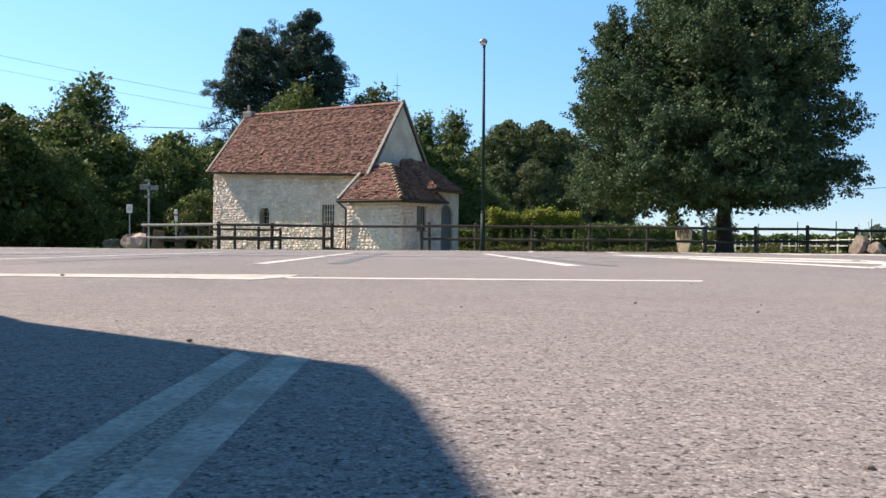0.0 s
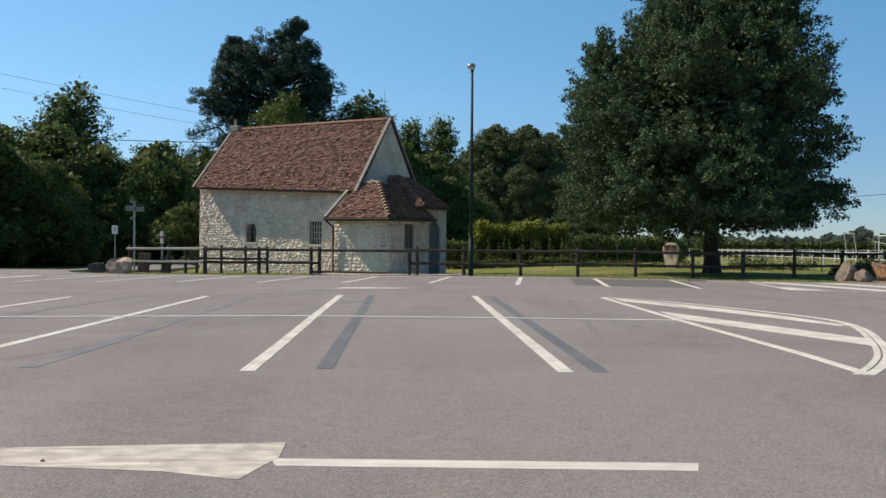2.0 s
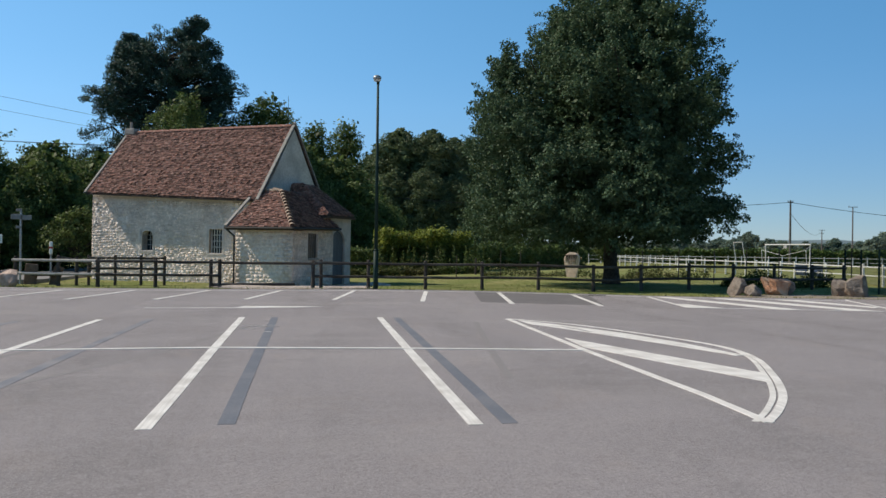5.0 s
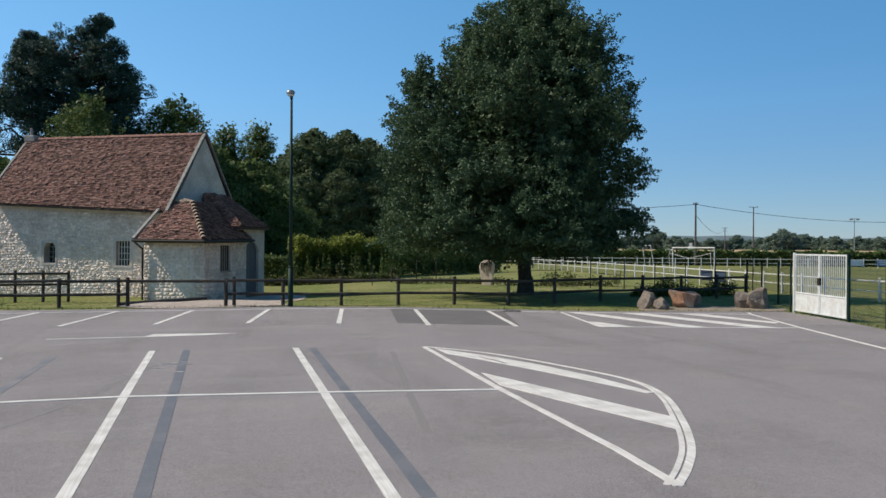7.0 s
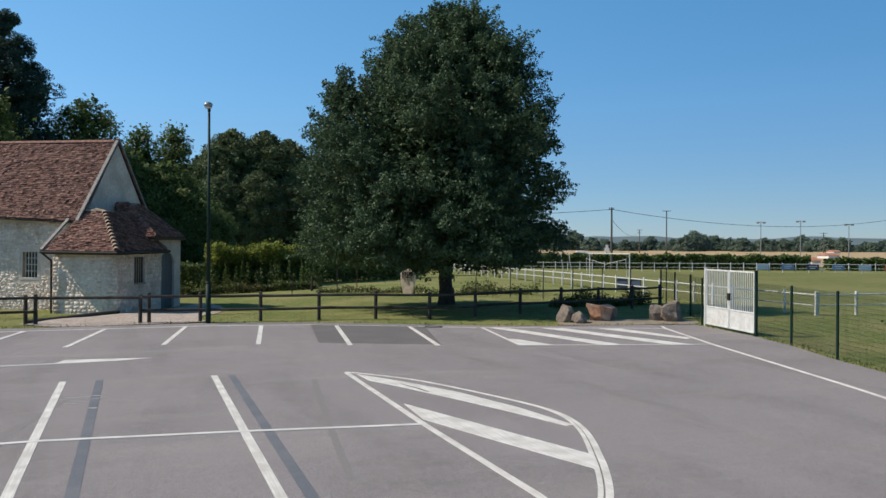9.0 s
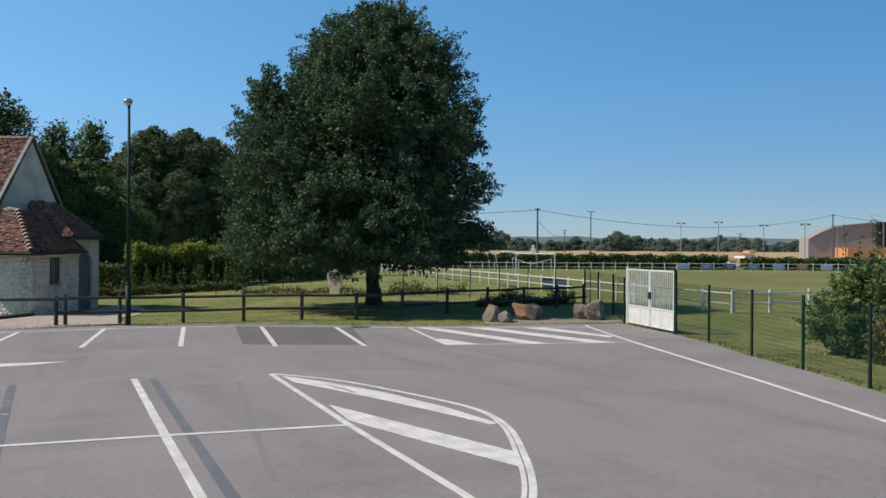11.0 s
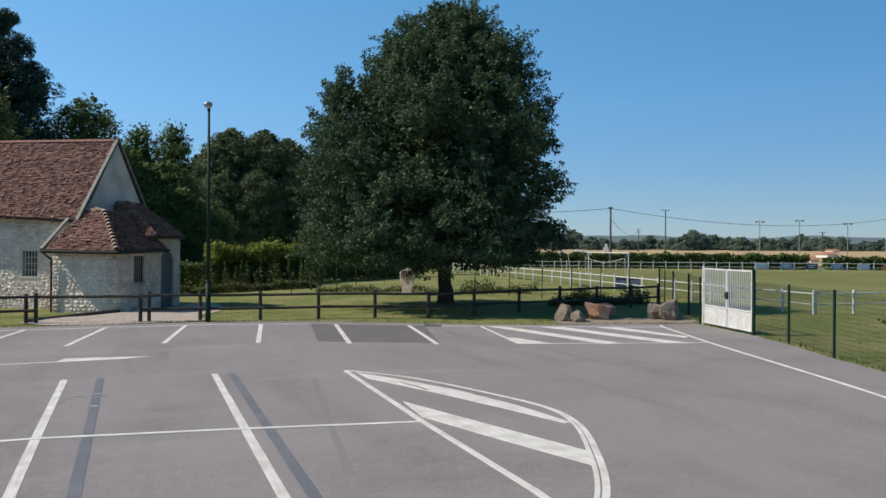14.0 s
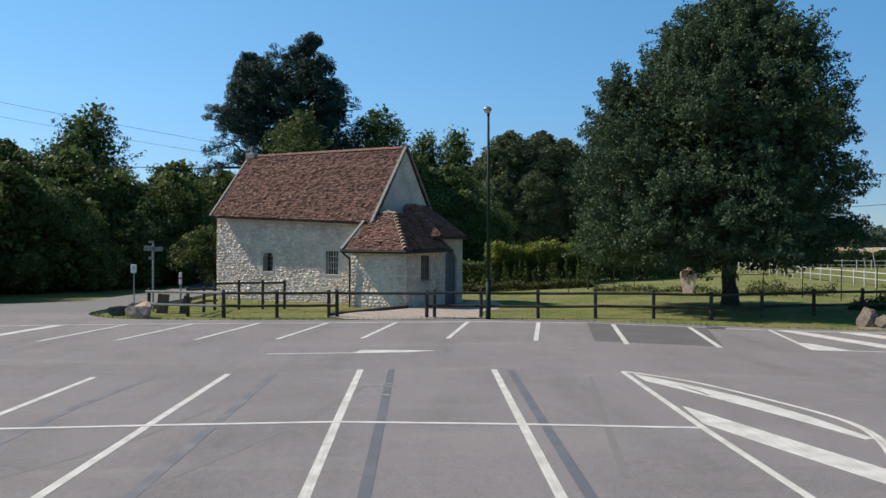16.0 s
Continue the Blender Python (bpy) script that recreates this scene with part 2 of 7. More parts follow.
GRAVEL = material("gravel", (0.13, 0.1, 0.08), (0.78, 0.66, 0.58), 12, 0.95, 1.0, 14, second=(0.3, 0.24, 0.2), second_scale=1.5, second_amount=0.6)
DIRT = material("dry_dirt", (0.2, 0.16, 0.12), (0.36, 0.3, 0.23), 12, 0.95, 0.6, 40)
STONE = material("limewashed_rubble", (0.61, 0.505, 0.43), (0.93, 0.82, 0.735), 7, 0.92, 0.9, 38, spread=0.15, per="island", second=(0.42, 0.335, 0.28), second_scale=1.4, second_amount=0.5)
MORTAR = material("lime_mortar", (0.6, 0.515, 0.45), (0.87, 0.775, 0.695), 9, 0.95, 0.7, 45, second=(0.43, 0.365, 0.32), second_scale=0.9, second_amount=0.5)
DRESSED = material("dressed_limestone", (0.54, 0.475, 0.43), (0.7, 0.63, 0.575), 6, 0.88, 0.4, 40, spread=0.08, second=(0.4, 0.37, 0.33), second_scale=2.0)
# besides real mottling, spread and pale flecks stand in for sunlit tile edges
TILE = material("clay_roof_tile", (0.14, 0.057, 0.042), (0.3, 0.132, 0.096), 16, 0.85, 0.6, 60, spread=0.55, per="island", second=(0.4, 0.28, 0.225), second_scale=9.0, second_amount=0.5)
UNDER = material("roof_underlay", (0.05, 0.035, 0.028), (0.09, 0.06, 0.045), 8)
DARKWOOD = material("weathered_dark_wood", (0.024, 0.019, 0.015), (0.07, 0.055, 0.045), 14, 0.85, 0.6, 60, spread=0.2, second=(0.11, 0.1, 0.09), second_scale=3.0, second_amount=0.4)
PALEWOOD = material("greyed_wood", (0.24, 0.225, 0.205), (0.44, 0.415, 0.385), 14, 0.85, 0.6, 60, spread=0.15)
GREENMETAL = material("dark_green_metal", (0.006, 0.02, 0.016), (0.011, 0.033, 0.026), 10, 0.6, spec=0.2)
MESHGREEN = material("green_coated_wire", (0.012, 0.052, 0.041), (0.02, 0.078, 0.06), 10, 0.5, spec=0.4)
ZINC = material("galvanised_steel", (0.25, 0.26, 0.26), (0.4, 0.41, 0.41), 12, 0.45, metal=0.6)
IRON = material("dark_iron", (0.02, 0.02, 0.02), (0.05, 0.045, 0.04), 20, 0.6, metal=0.4)
WHITEMETAL = material("white_painted_steel", (0.56, 0.57, 0.565), (0.72, 0.725, 0.715), 6, 0.5, 0.1, 40, second=(0.46, 0.41, 0.36), second_scale=3.5, second_amount=0.4)
WHITEPAINT = material("white_railing_paint", (0.5, 0.5, 0.475), (0.7, 0.69, 0.66), 5, 0.6)
ROCKGREY = material("grey_boulder", (0.1, 0.08, 0.066), (0.33, 0.275, 0.23), 4, 0.92, 1.0, 16, second=(0.2, 0.14, 0.1), second_scale=2.6, second_amount=0.7)
ROCKRED = material("ochre_boulder", (0.3, 0.14, 0.08), (0.6, 0.33, 0.2), 3.5, 0.92, 1.0, 16, second=(0.56, 0.45, 0.36), second_scale=2.2, second_amount=0.7)
ROCKPALE = material("pinkish_boulder", (0.32, 0.22, 0.17), (0.6, 0.46, 0.38), 5, 0.9, 0.9, 20, second=(0.2, 0.14, 0.11), second_scale=3)
ROCKDARK = material("dark_boulder", (0.05, 0.047, 0.045), (0.15, 0.14, 0.13), 5, 0.9, 0.9, 20)
STELE = material("carved_stone", (0.6, 0.45, 0.34), (0.84, 0.67, 0.54), 5, 0.9, 0.5, 30, second=(0.24, 0.19, 0.16), second_scale=3.0, second_amount=0.3)
BARK = material("bark", (0.03, 0.025, 0.02), (0.095, 0.08, 0.066), 9, 0.95, 1.0, 22)
GLASS = material("dark_glass", (0.012, 0.016, 0.02), (0.03, 0.035, 0.04), 3, 0.15, spec=0.6)


def leaf_material(name, low, high, spread=0.45, transmit=0.3, second=None, scale=0.9, rough=0.6, spec=0.25):
    return material(name, low, high, scale, rough, spread=spread, per="island", transmit=transmit, second=second, second_scale=0.35, spec=spec, detail=3.0)


LEAF_OAK = leaf_material("broad_leaf", (0.04, 0.075, 0.038), (0.095, 0.145, 0.074), second=(0.1, 0.145, 0.066), spread=0.3, rough=0.6, spec=0.22, transmit=0.24)
LEAF_PINE = leaf_material("pine_needles", (0.026, 0.056, 0.045), (0.063, 0.114, 0.084), transmit=0.15)
LEAF_WOOD = leaf_material("woodland_leaf", (0.05, 0.086, 0.027), (0.14, 0.198, 0.062), spread=0.38, second=(0.13, 0.165, 0.05))
LEAF_MIX = leaf_material("mid_green_leaf", (0.06, 0.098, 0.03), (0.15, 0.195, 0.062), second=(0.16, 0.2, 0.06))
# the far wood's bluish haze is mixed into this leaf colour
LEAF_HAZE = leaf_material("hazed_far_wood_leaf", (0.055, 0.085, 0.042), (0.13, 0.17, 0.08), spread=0.25, second=(0.14, 0.165, 0.075))
# aerial haze put into the leaf colour: lighter and bluer for the horizon trees
LEAF_FAR = leaf_material("hazed_distant_leaf", (0.125, 0.175, 0.14), (0.2, 0.25, 0.19), spread=0.25, rough=0.8, spec=0.1)
LEAF_SHRUB = leaf_material("shrub_leaf", (0.04, 0.07, 0.018), (0.11, 0.15, 0.04), second=(0.14, 0.1, 0.05))

LEAF_YOUNG = leaf_material("young_hedge_leaf", (0.14, 0.18, 0.032), (0.29, 0.315, 0.068), transmit=0.45)
LEAF_BUSH = leaf_material("bush_leaf", (0.085, 0.14, 0.04), (0.2, 0.26, 0.085), second=(0.17, 0.15, 0.06))


# ---- mesh tools ----
def mesh_of(name, bm, mat, smooth=False):
    me = bpy.data.meshes.new(name)
    bmesh.ops.recalc_face_normals(bm, faces=bm.faces)
    bm.to_mesh(me)
    bm.free()
    me.materials.append(mat)
    if smooth:
        me.polygons.foreach_set("use_smooth", [True] * len(me.polygons))
    return me


def raw_mesh(name, verts, faces, mat, smooth=False):
    """A mesh from numpy arrays: verts n x 3, faces m x 4 or m x 3."""
    me = bpy.data.meshes.new(name)
    verts, faces = np.asarray(verts, dtype=np.float32), np.asarray(faces, dtype=np.int32)
    k = faces.shape[1]
    me.vertices.add(len(verts))
    me.vertices.foreach_set("co", verts.ravel())
    me.loops.add(faces.size)
    me.loops.foreach_set("vertex_index", faces.ravel())
    me.polygons.add(len(faces))
    me.polygons.foreach_set("loop_start", np.arange(0, faces.size, k, dtype=np.int32))
    me.polygons.foreach_set("loop_total", np.full(len(faces), k, dtype=np.int32))
    if smooth:
        me.polygons.foreach_set("use_smooth", np.ones(len(faces), dtype=bool))
    me.update(calc_edges=True)
    me.materials.append(mat)
    return me


def part(name, bm, mat, parent, label="", smooth=False):
    me = mesh_of(name, bm, mat, smooth) if isinstance(bm, bmesh.types.BMesh) else bm
    ob = new(name, me)
    ob.parent = parent
    if label:
        ob["label"] = label
    return ob


def thing(name, m, label, category, group="", kind=""):
    ob = new(name)
    ob.matrix_world = m
    ob.empty_display_size = 0.2
    return tagged(ob, label, category, group, kind)


def single(name, bm, mat, label, category, group="", kind="", m=None, smooth=False):
    me = mesh_of(name, bm, mat, smooth) if isinstance(bm, bmesh.types.BMesh) else bm
    ob = new(name, me)
    if m is not None:
        ob.matrix_world = m
    return tagged(ob, label, category, group, kind)


def box(bm, a, b, bevel=0.0, m=None):
    """A box between two corners, with its edges rounded by bevel."""
    geo = bmesh.ops.create_cube(bm, size=1.0)
    size = [abs(b[i] - a[i]) for i in range(3)]
    mid = [(a[i] + b[i]) / 2 for i in range(3)]
    t = Matrix.Translation(mid) @ Matrix.Diagonal((*size, 1))
    bmesh.ops.transform(bm, matrix=t, verts=geo["verts"])
    verts = geo["verts"]
    if bevel:
        edges = list({e for v in verts for e in v.link_edges})
        r = bmesh.ops.bevel(bm, geom=edges, offset=bevel, segments=1, affect='EDGES', profile=0.5)
        verts = list({v for f in r["faces"] for v in f.verts} | {v for v in verts if v.is_valid})
    if m is not None:
        bmesh.ops.transform(bm, matrix=m, verts=verts)
    return verts


def tube(bm, p, q, r0, r1=None, n=8, caps=True):
    """A tapered round bar from p to q."""
    p, q = Vector(p), Vector(q)
    r1 = r0 if r1 is None else r1
    d = q - p
    geo = bmesh.ops.create_cone(bm, cap_ends=caps, segments=n, radius1=r0, radius2=r1, depth=d.length)
    m = Matrix.Translation((p + q) / 2) @ d.to_track_quat("Z", "Y").to_matrix().to_4x4()
    bmesh.ops.transform(bm, matrix=m, verts=geo["verts"])
    return geo["verts"]


def prism(bm, pts, z0, z1):
    """A flat plate with the outline pts."""
    top = [bm.verts.new((x, y, z1)) for x, y in pts]
    low = [bm.verts.new((x, y, z0)) for x, y in pts]
    bm.faces.new(top)
    bm.faces.new(low[::-1])
    n = len(pts)
    for i in range(n):
        bm.faces.new((top[i], low[i], low[(i + 1) % n], top[(i + 1) % n]))


def smooth_line(pts, n=6):
    """More points along a line through pts (Catmull-Rom)."""
    p = [Vector(q) for q in pts]
    p = [p[0] * 2 - p[1]] + p + [p[-1] * 2 - p[-2]]
    out = []
    for i in range(1, len(p) - 2):
        for k in range(n):
            t = k / n
            a, b, c, d = p[i - 1], p[i], p[i + 1], p[i + 2]
            out.append(0.5 * ((2 * b) + (c - a) * t + (2 * a - 5 * b + 4 * c - d) * t * t + (3 * b - a - 3 * c + d) * t ** 3))
    out.append(p[-2])
    return out


def leaves(name, centres, size, mat, rng, up=0.35, aspect=0.62, jitter=0.35, face=None):
    """Many small bent leaf quads round the given centres; face: the way that each one tends to turn."""
    c = np.asarray(centres, dtype=np.float32)
    n = len(c)
    nrm = rng.normal(size=(n, 3))
    if face is None:
        nrm[:, 2] = np.abs(nrm[:, 2]) + up
    else:
        nrm = nrm * 0.75 + face
    nrm /= np.linalg.norm(nrm, axis=1, keepdims=True) + 1e-9
    a = np.cross(nrm, rng.normal(size=(n, 3)))
    a /= np.linalg.norm(a, axis=1, keepdims=True) + 1e-9
    b = np.cross(nrm, a)
    s = (size * (1 + jitter * rng.uniform(-1, 1, n)))[:, None]
    v = np.stack([c - a * s * 0.5, c + b * s * aspect * 0.5 + nrm * s * 0.12, c + a * s * 0.5, c - b * s * aspect * 0.5 + nrm * s * 0.12], axis=1).reshape(-1, 3)
    f = np.arange(4 * n, dtype=np.int32).reshape(-1, 4)
    return raw_mesh(name, v, f, mat)


# ---- the lie of the land ----
LOT_EDGE = [(-12.3, 33.2), (-11.9, 31.9), (-11.2, 30.9), (-10.2, 30.15), (-8.87, 29.72), (-5.6, 29.45), (-2.47, 29.36), (2.55, 29.7), (5.94, 28.96),
            (8.92, 27.46), (11.0, 26.28), (13.1, 25.5), (16.0, 25.0), (18.05, 24.5), (17.45, 21.0), (16.72, 18.6), (15.66, 15.9),
            (14.93, 13.6), (14.05, 11.2), (12.6, 7.6), (9.6, 0.0), (4.0, -14.0), (-2.0, -29.0)]
LOT = LOT_EDGE + [(-60.0, -29.0), (-60.0, 30.0), (-30.0, 31.0), (-20.0, 39.3), (-16.8, 46.0), (-16.0, 62.0), (-18.0, 80.0), (-14.0, 80.0), (-12.0, 62.0), (-12.3, 46.0), (-12.5, 38.0)]


def inside_lot(x, y):
    x, y = np.asarray(x, float), np.asarray(y, float)
    hit = np.zeros(np.broadcast(x, y).shape, bool)
    for (x0, y0), (x1, y1) in zip(LOT, LOT[1:] + LOT[:1]):
        if y0 != y1:
            hit ^= ((y0 > y) != (y1 > y)) & (x < (x1 - x0) * (y - y0) / (y1 - y0) + x0)
    return hit


def edge_distance(x, y):
    x, y = np.asarray(x, float), np.asarray(y, float)
    best = np.full(np.broadcast(x, y).shape, 1e9)
    for (x0, y0), (x1, y1) in zip(LOT, LOT[1:] + LOT[:1]):
        dx, dy = x1 - x0, y1 - y0
        k = np.clip(((x - x0) * dx + (y - y0) * dy) / (dx * dx + dy * dy), 0, 1)
        best = np.minimum(best, np.hypot(x - x0 - k * dx, y - y0 - k * dy))
    return best


def ease(v, a, b):
    t = np.clip((np.asarray(v, float) - a) / (b - a), 0, 1)
    return t * t * (3 - 2 * t)


def land(x, y):
    """Height of the ground outside the car park: it falls gently towards the chapel."""
    x, y = np.asarray(x, float), np.asarray(y, float)
    z = -0.42 * ease(y, 30.5, 42) * (1 - ease(x, 3, 13)) - 0.12 * ease(x, 3, 13) * ease(y, 28, 40)
    z = z - 0.02 + 0.03 * np.sin(x * 0.9 + 1.3) * np.sin(y * 0.7) * ease(edge_distance(x, y), 0.3, 2.5)
    return z


def land_z(x, y):
    return float(land(x, y))


def grid_line(parts):
    out = []
    for a, b, s in parts:
        out += list(np.arange(a, b, s))
    return np.array(out + [parts[-1][1]])


gx = grid_line([(-3000, -400, 325), (-400, -60, 34), (-60, -24, 3), (-24, 30, 0.5), (30, 70, 2), (70, 400, 33), (400, 3000, 325)])
gy = grid_line([(-3000, -200, 350), (-200, -30, 17), (-30, 0, 3), (0, 22, 1), (22, 48, 0.5), (48, 90, 2), (90, 400, 31), (400, 3200, 350)])
X, Y = np.meshgrid(gx, gy)
Z = land(X, Y)
Z = np.where(inside_lot(X, Y) & (edge_distance(X, Y) > 0.05), np.minimum(Z, -0.1), Z)
Z = np.where(inside_lot(X, Y) & (Y > 33), Z - 0.4, Z)
gv = np.stack([X, Y, Z], axis=-1).reshape(-1, 3)
ni, nj = len(gy), len(gx)
ii, jj = np.meshgrid(np.arange(ni - 1), np.arange(nj - 1), indexing="ij")
k0 = (ii * nj + jj).ravel()
gf = np.stack([k0, k0 + 1, k0 + nj + 1, k0 + nj], axis=1)
tagged(new("ground", raw_mesh("ground", gv, gf, GRASS, True)), "mown summer grass, partly yellowed, round the car park", "grass", kind="structure")

# the car park's asphalt, one plate, with the side road that leaves it
bm = bmesh.new()
prism(bm, LOT_EDGE + [(-60.0, -29.0), (-60.0, 30.0), (-30.0, 31.0), (-12.6, 33.2)], -0.2, 0.0)
single("car_park", bm, ASPHALT, "worn pinkish-grey asphalt of the car park", "asphalt", kind="structure")
road_in = smooth_line([(-12.25, 33.2, 0), (-12.5, 38.0, 0), (-12.3, 46.0, 0), (-12.0, 62.0, 0), (-14.0, 82.0, 0)], 5)
road_out = smooth_line([(-28.0, 31.05, 0), (-20.0, 39.3, 0), (-16.8, 46.0, 0), (-16.0, 62.0, 0), (-18.0, 82.0, 0)], 5)
bm = bmesh.new()
prev = None
for p, q in zip(road_in, road_out):
    def rz(v):
        return -0.3 * float(ease(v.y, 33, 46))
    row = [bm.verts.new((p.x, p.y, rz(p))), bm.verts.new((q.x, q.y, rz(q)))]
    if prev:
        bm.faces.new((prev[0], row[0], row[1], prev[1]))
    prev = row
res = bmesh.ops.extrude_face_region(bm, geom=bm.faces[:])
bmesh.ops.translate(bm, vec=(0, 0, -0.25), verts=[v for v in res["geom"] if isinstance(v, bmesh.types.BMVert)])
single("side_road", bm, ROAD, "narrow grey asphalt side road past the chapel", "road", kind="structure")


# ---- markings on the asphalt ----
def marking(name, pts, mat, label, group, z=0.004):
    bm = bmesh.new()
    prism(bm, pts, -0.01, z)
    return single(name, bm, mat, label, "road marking", group, "structure")


def stripe(name, p, q, w, mat, label, group, z=0.004):
    d = (Vector(q) - Vector(p)).normalized()
    n = Vector((-d.y, d.x)) * w / 2
    p, q = Vector(p), Vector(q)
    return marking(name, [tuple(p + n), tuple(q + n), tuple(q - n), tuple(p - n)], mat, label, group, z)


def line_marking(name, pts, w, mat, label, group, z=0.004):
    """A painted line of width w through the points pts."""
    p = [Vector(q) for q in pts]
    left, right = [], []
    for i, q in enumerate(p):
        d = (p[min(i + 1, len(p) - 1)] - p[max(i - 1, 0)]).normalized()
        n = Vector((-d.y, d.x)) * w / 2
        left.append(tuple(q + n))
        right.append(tuple(q - n))
    return marking(name, left + right[::-1], mat, label, group, z)


BAY = "white painted bay line on the asphalt"
# double row of bays down the middle
for pts in ([(-8.58, 7.1), (-8.56, 11.8), (-8.53, 16.4)], [(-6.02, 7.1), (-6.04, 13.3), (-6.0, 16.8)], [(-3.58, 7.0), (-3.56, 8.75), (-3.54, 12.25), (-3.5, 17.15)],
            [(-0.84, 7.0), (-0.85, 8.8), (-0.89, 12.43), (-0.92, 17.7)], [(1.75, 6.95), (1.76, 8.6), (1.78, 12.2), (1.82, 17.65)]):
    line_marking("bay_line", pts, 0.125, PAINT, BAY, "bay lines of the middle rows")
for pts in ([(-7.7, 7.1), (-7.6, 16.4)], [(-5.15, 7.1), (-5.12, 13.8), (-4.85, 16.8)], [(-2.67, 7.2), (-2.62, 8.7), (-2.59, 17.2)], [(-0.23, 7.15), (-0.245, 8.8), (-0.28, 17.7)], [(2.04, 6.98), (2.06, 8.5), (2.15, 17.55)]):
    line_marking("old_bay_line", pts, 0.14, BLACKED if pts[0][0] > -1 else FADED, "old bay line blacked out with grey paint", "blacked-out bay lines", 0.003)
line_marking("row_line", [(-14.0, 11.48), (-5.46, 12.1), (-3.2, 12.3), (-0.87, 12.46), (1.78, 12.23), (2.8, 12.1), (4.28, 11.92)], 0.115, PAINT_ACROSS,
             "thin white line between two rows of bays", "row lines", 0.008)
marking("row_line", [(-3.3, 20.24), (-1.28, 20.38), (0.0, 20.52), (0.72, 20.86), (-1.12, 21.02), (-1.28, 20.48), (-3.3, 20.34)], PAINT_ACROSS, "thin white line with an arrow head", "row lines", 0.005)
# row of bays along the grass
far_bays = [(-11.9, 22.9, -11.2, 27.6), (-9.83, 23.03, -9.15, 27.85), (-7.84, 23.25, -7.07, 28.0), (-5.76, 23.35, -4.96, 28.36), (-3.58, 23.44, -2.74, 28.31), (-1.3, 23.53, -0.49, 28.47),
            (1.04, 23.47, 1.87, 28.62), (3.37, 22.87, 4.19, 28.36), (5.62, 22.04, 6.47, 27.51), (7.77, 21.26, 8.63, 26.52)]
for x0, y0, x1, y1 in far_bays:
    stripe("bay_line", (x0, y0), (x1, y1), 0.36 if x0 < -11 else 0.13, PAINT, BAY, "bay lines along the grass", 0.008)
edge_pts = [(-16.0, 26.9), (-11.28, 27.75), (-7.8, 28.05), (-2.37, 28.35), (2.47, 28.63), (5.77, 28.1), (8.69, 26.7), (10.58, 25.6)]
marking("edge_line", [(x, y + 0.05) for x, y in edge_pts] + [(x, y - 0.05) for x, y in edge_pts[::-1]], PAINT, "white edge line along the bay heads", "edge lines", 0.005)
marking("asphalt_patch", [(5.78, 28.3), (4.94, 22.8), (7.92, 21.45), (9.2, 26.75)], PATCH, "rectangle of newer dark asphalt", "patches", 0.0025)
# hatched island before the boulders
HATCH = "white painted hatching on the asphalt"
for p, q in (((10.76, 25.6), (9.85, 20.69)), ((9.85, 20.69), (14.89, 19.43)), ((10.76, 25.6), (16.3, 23.68))):
    stripe("hatch_border", p, q, 0.09, PAINT, HATCH, "hatched corner", 0.005)
for a, b, c, d in (((10.95, 25.55), (11.45, 25.2), (12.56, 19.9), (11.98, 20.04)), ((12.52, 24.88), (13.15, 24.62), (14.33, 19.45), (13.76, 19.6)),
                   ((14.2, 24.2), (14.85, 23.98), (15.3, 20.95), (15.03, 20.7)), ((10.15, 22.2), (10.36, 22.1), (10.74, 20.42), (9.9, 20.62))):
    marking("hatch_bar", [a, b, c, d], PAINT, HATCH, "hatched corner", 0.007)
right_pts = [(16.6, 24.3), (16.3, 23.68), (14.89, 19.43), (12.98, 12.96), (11.33, 7.86), (8.6, 0.0), (3.6, -13.0)]
marking("edge_line", [(x - 0.05, y) for x, y in right_pts] + [(x + 0.05, y) for x, y in right_pts[::-1]], PAINT, "white edge line beside the wire fence", "edge lines", 0.006)
# rounded traffic island painted at the end of the rows
outer = smooth_line([(4.43, 17.35, 0), (4.75, 16.98, 0), (5.52, 15.8, 0), (6.27, 13.6, 0), (6.56, 12.2, 0), (6.36, 10.9, 0), (5.72, 9.3, 0), (5.13, 8.1, 0), (4.62, 7.3, 0), (4.22, 6.78, 0)], 5)


def island_strip(a, b):
    """A strip of the curved border between two offsets inward, wider towards its end."""
    edges = ([], [])
    for i, p in enumerate(outer):
        d = (outer[min(i + 1, len(outer) - 1)] - outer[max(i - 1, 0)]).normalized()
        grow = 0.45 + 0.55 * float(ease(i, 16, 30))
        for side, w in zip(edges, (a, b)):
            q = p + Vector((d.y, -d.x, 0)) * w * grow
            side.append((q.x, q.y))
    marking("island_border", edges[0] + edges[1][::-1], PAINT, "curved white border of the painted island", "painted island", 0.005)


island_strip(0.0, 0.085)
island_strip(0.105, 0.165)
line_marking("island_border", [(4.39, 17.25), (4.28, 11.93), (4.28, 8.2), (4.21, 6.8)], 0.1, PAINT, "straight white border of the painted island", "painted island", 0.0065)
marking("island_bar", [(4.54, 16.95), (5.15, 15.75), (5.72, 14.33), (6.12, 12.7), (6.32, 11.18), (6.19, 11.16), (5.9, 12.2), (5.46, 13.61), (4.95, 15.1), (4.56, 16.1)], PAINT, "broad white bar of the painted island", "painted island", 0.0075)
marking("island_bar", [(4.48, 13.56), (5.69, 9.5), (5.38, 8.88), (4.85, 10.6), (4.38, 12.25)], PAINT, "broad white bar of the painted island", "painted island", 0.0075)
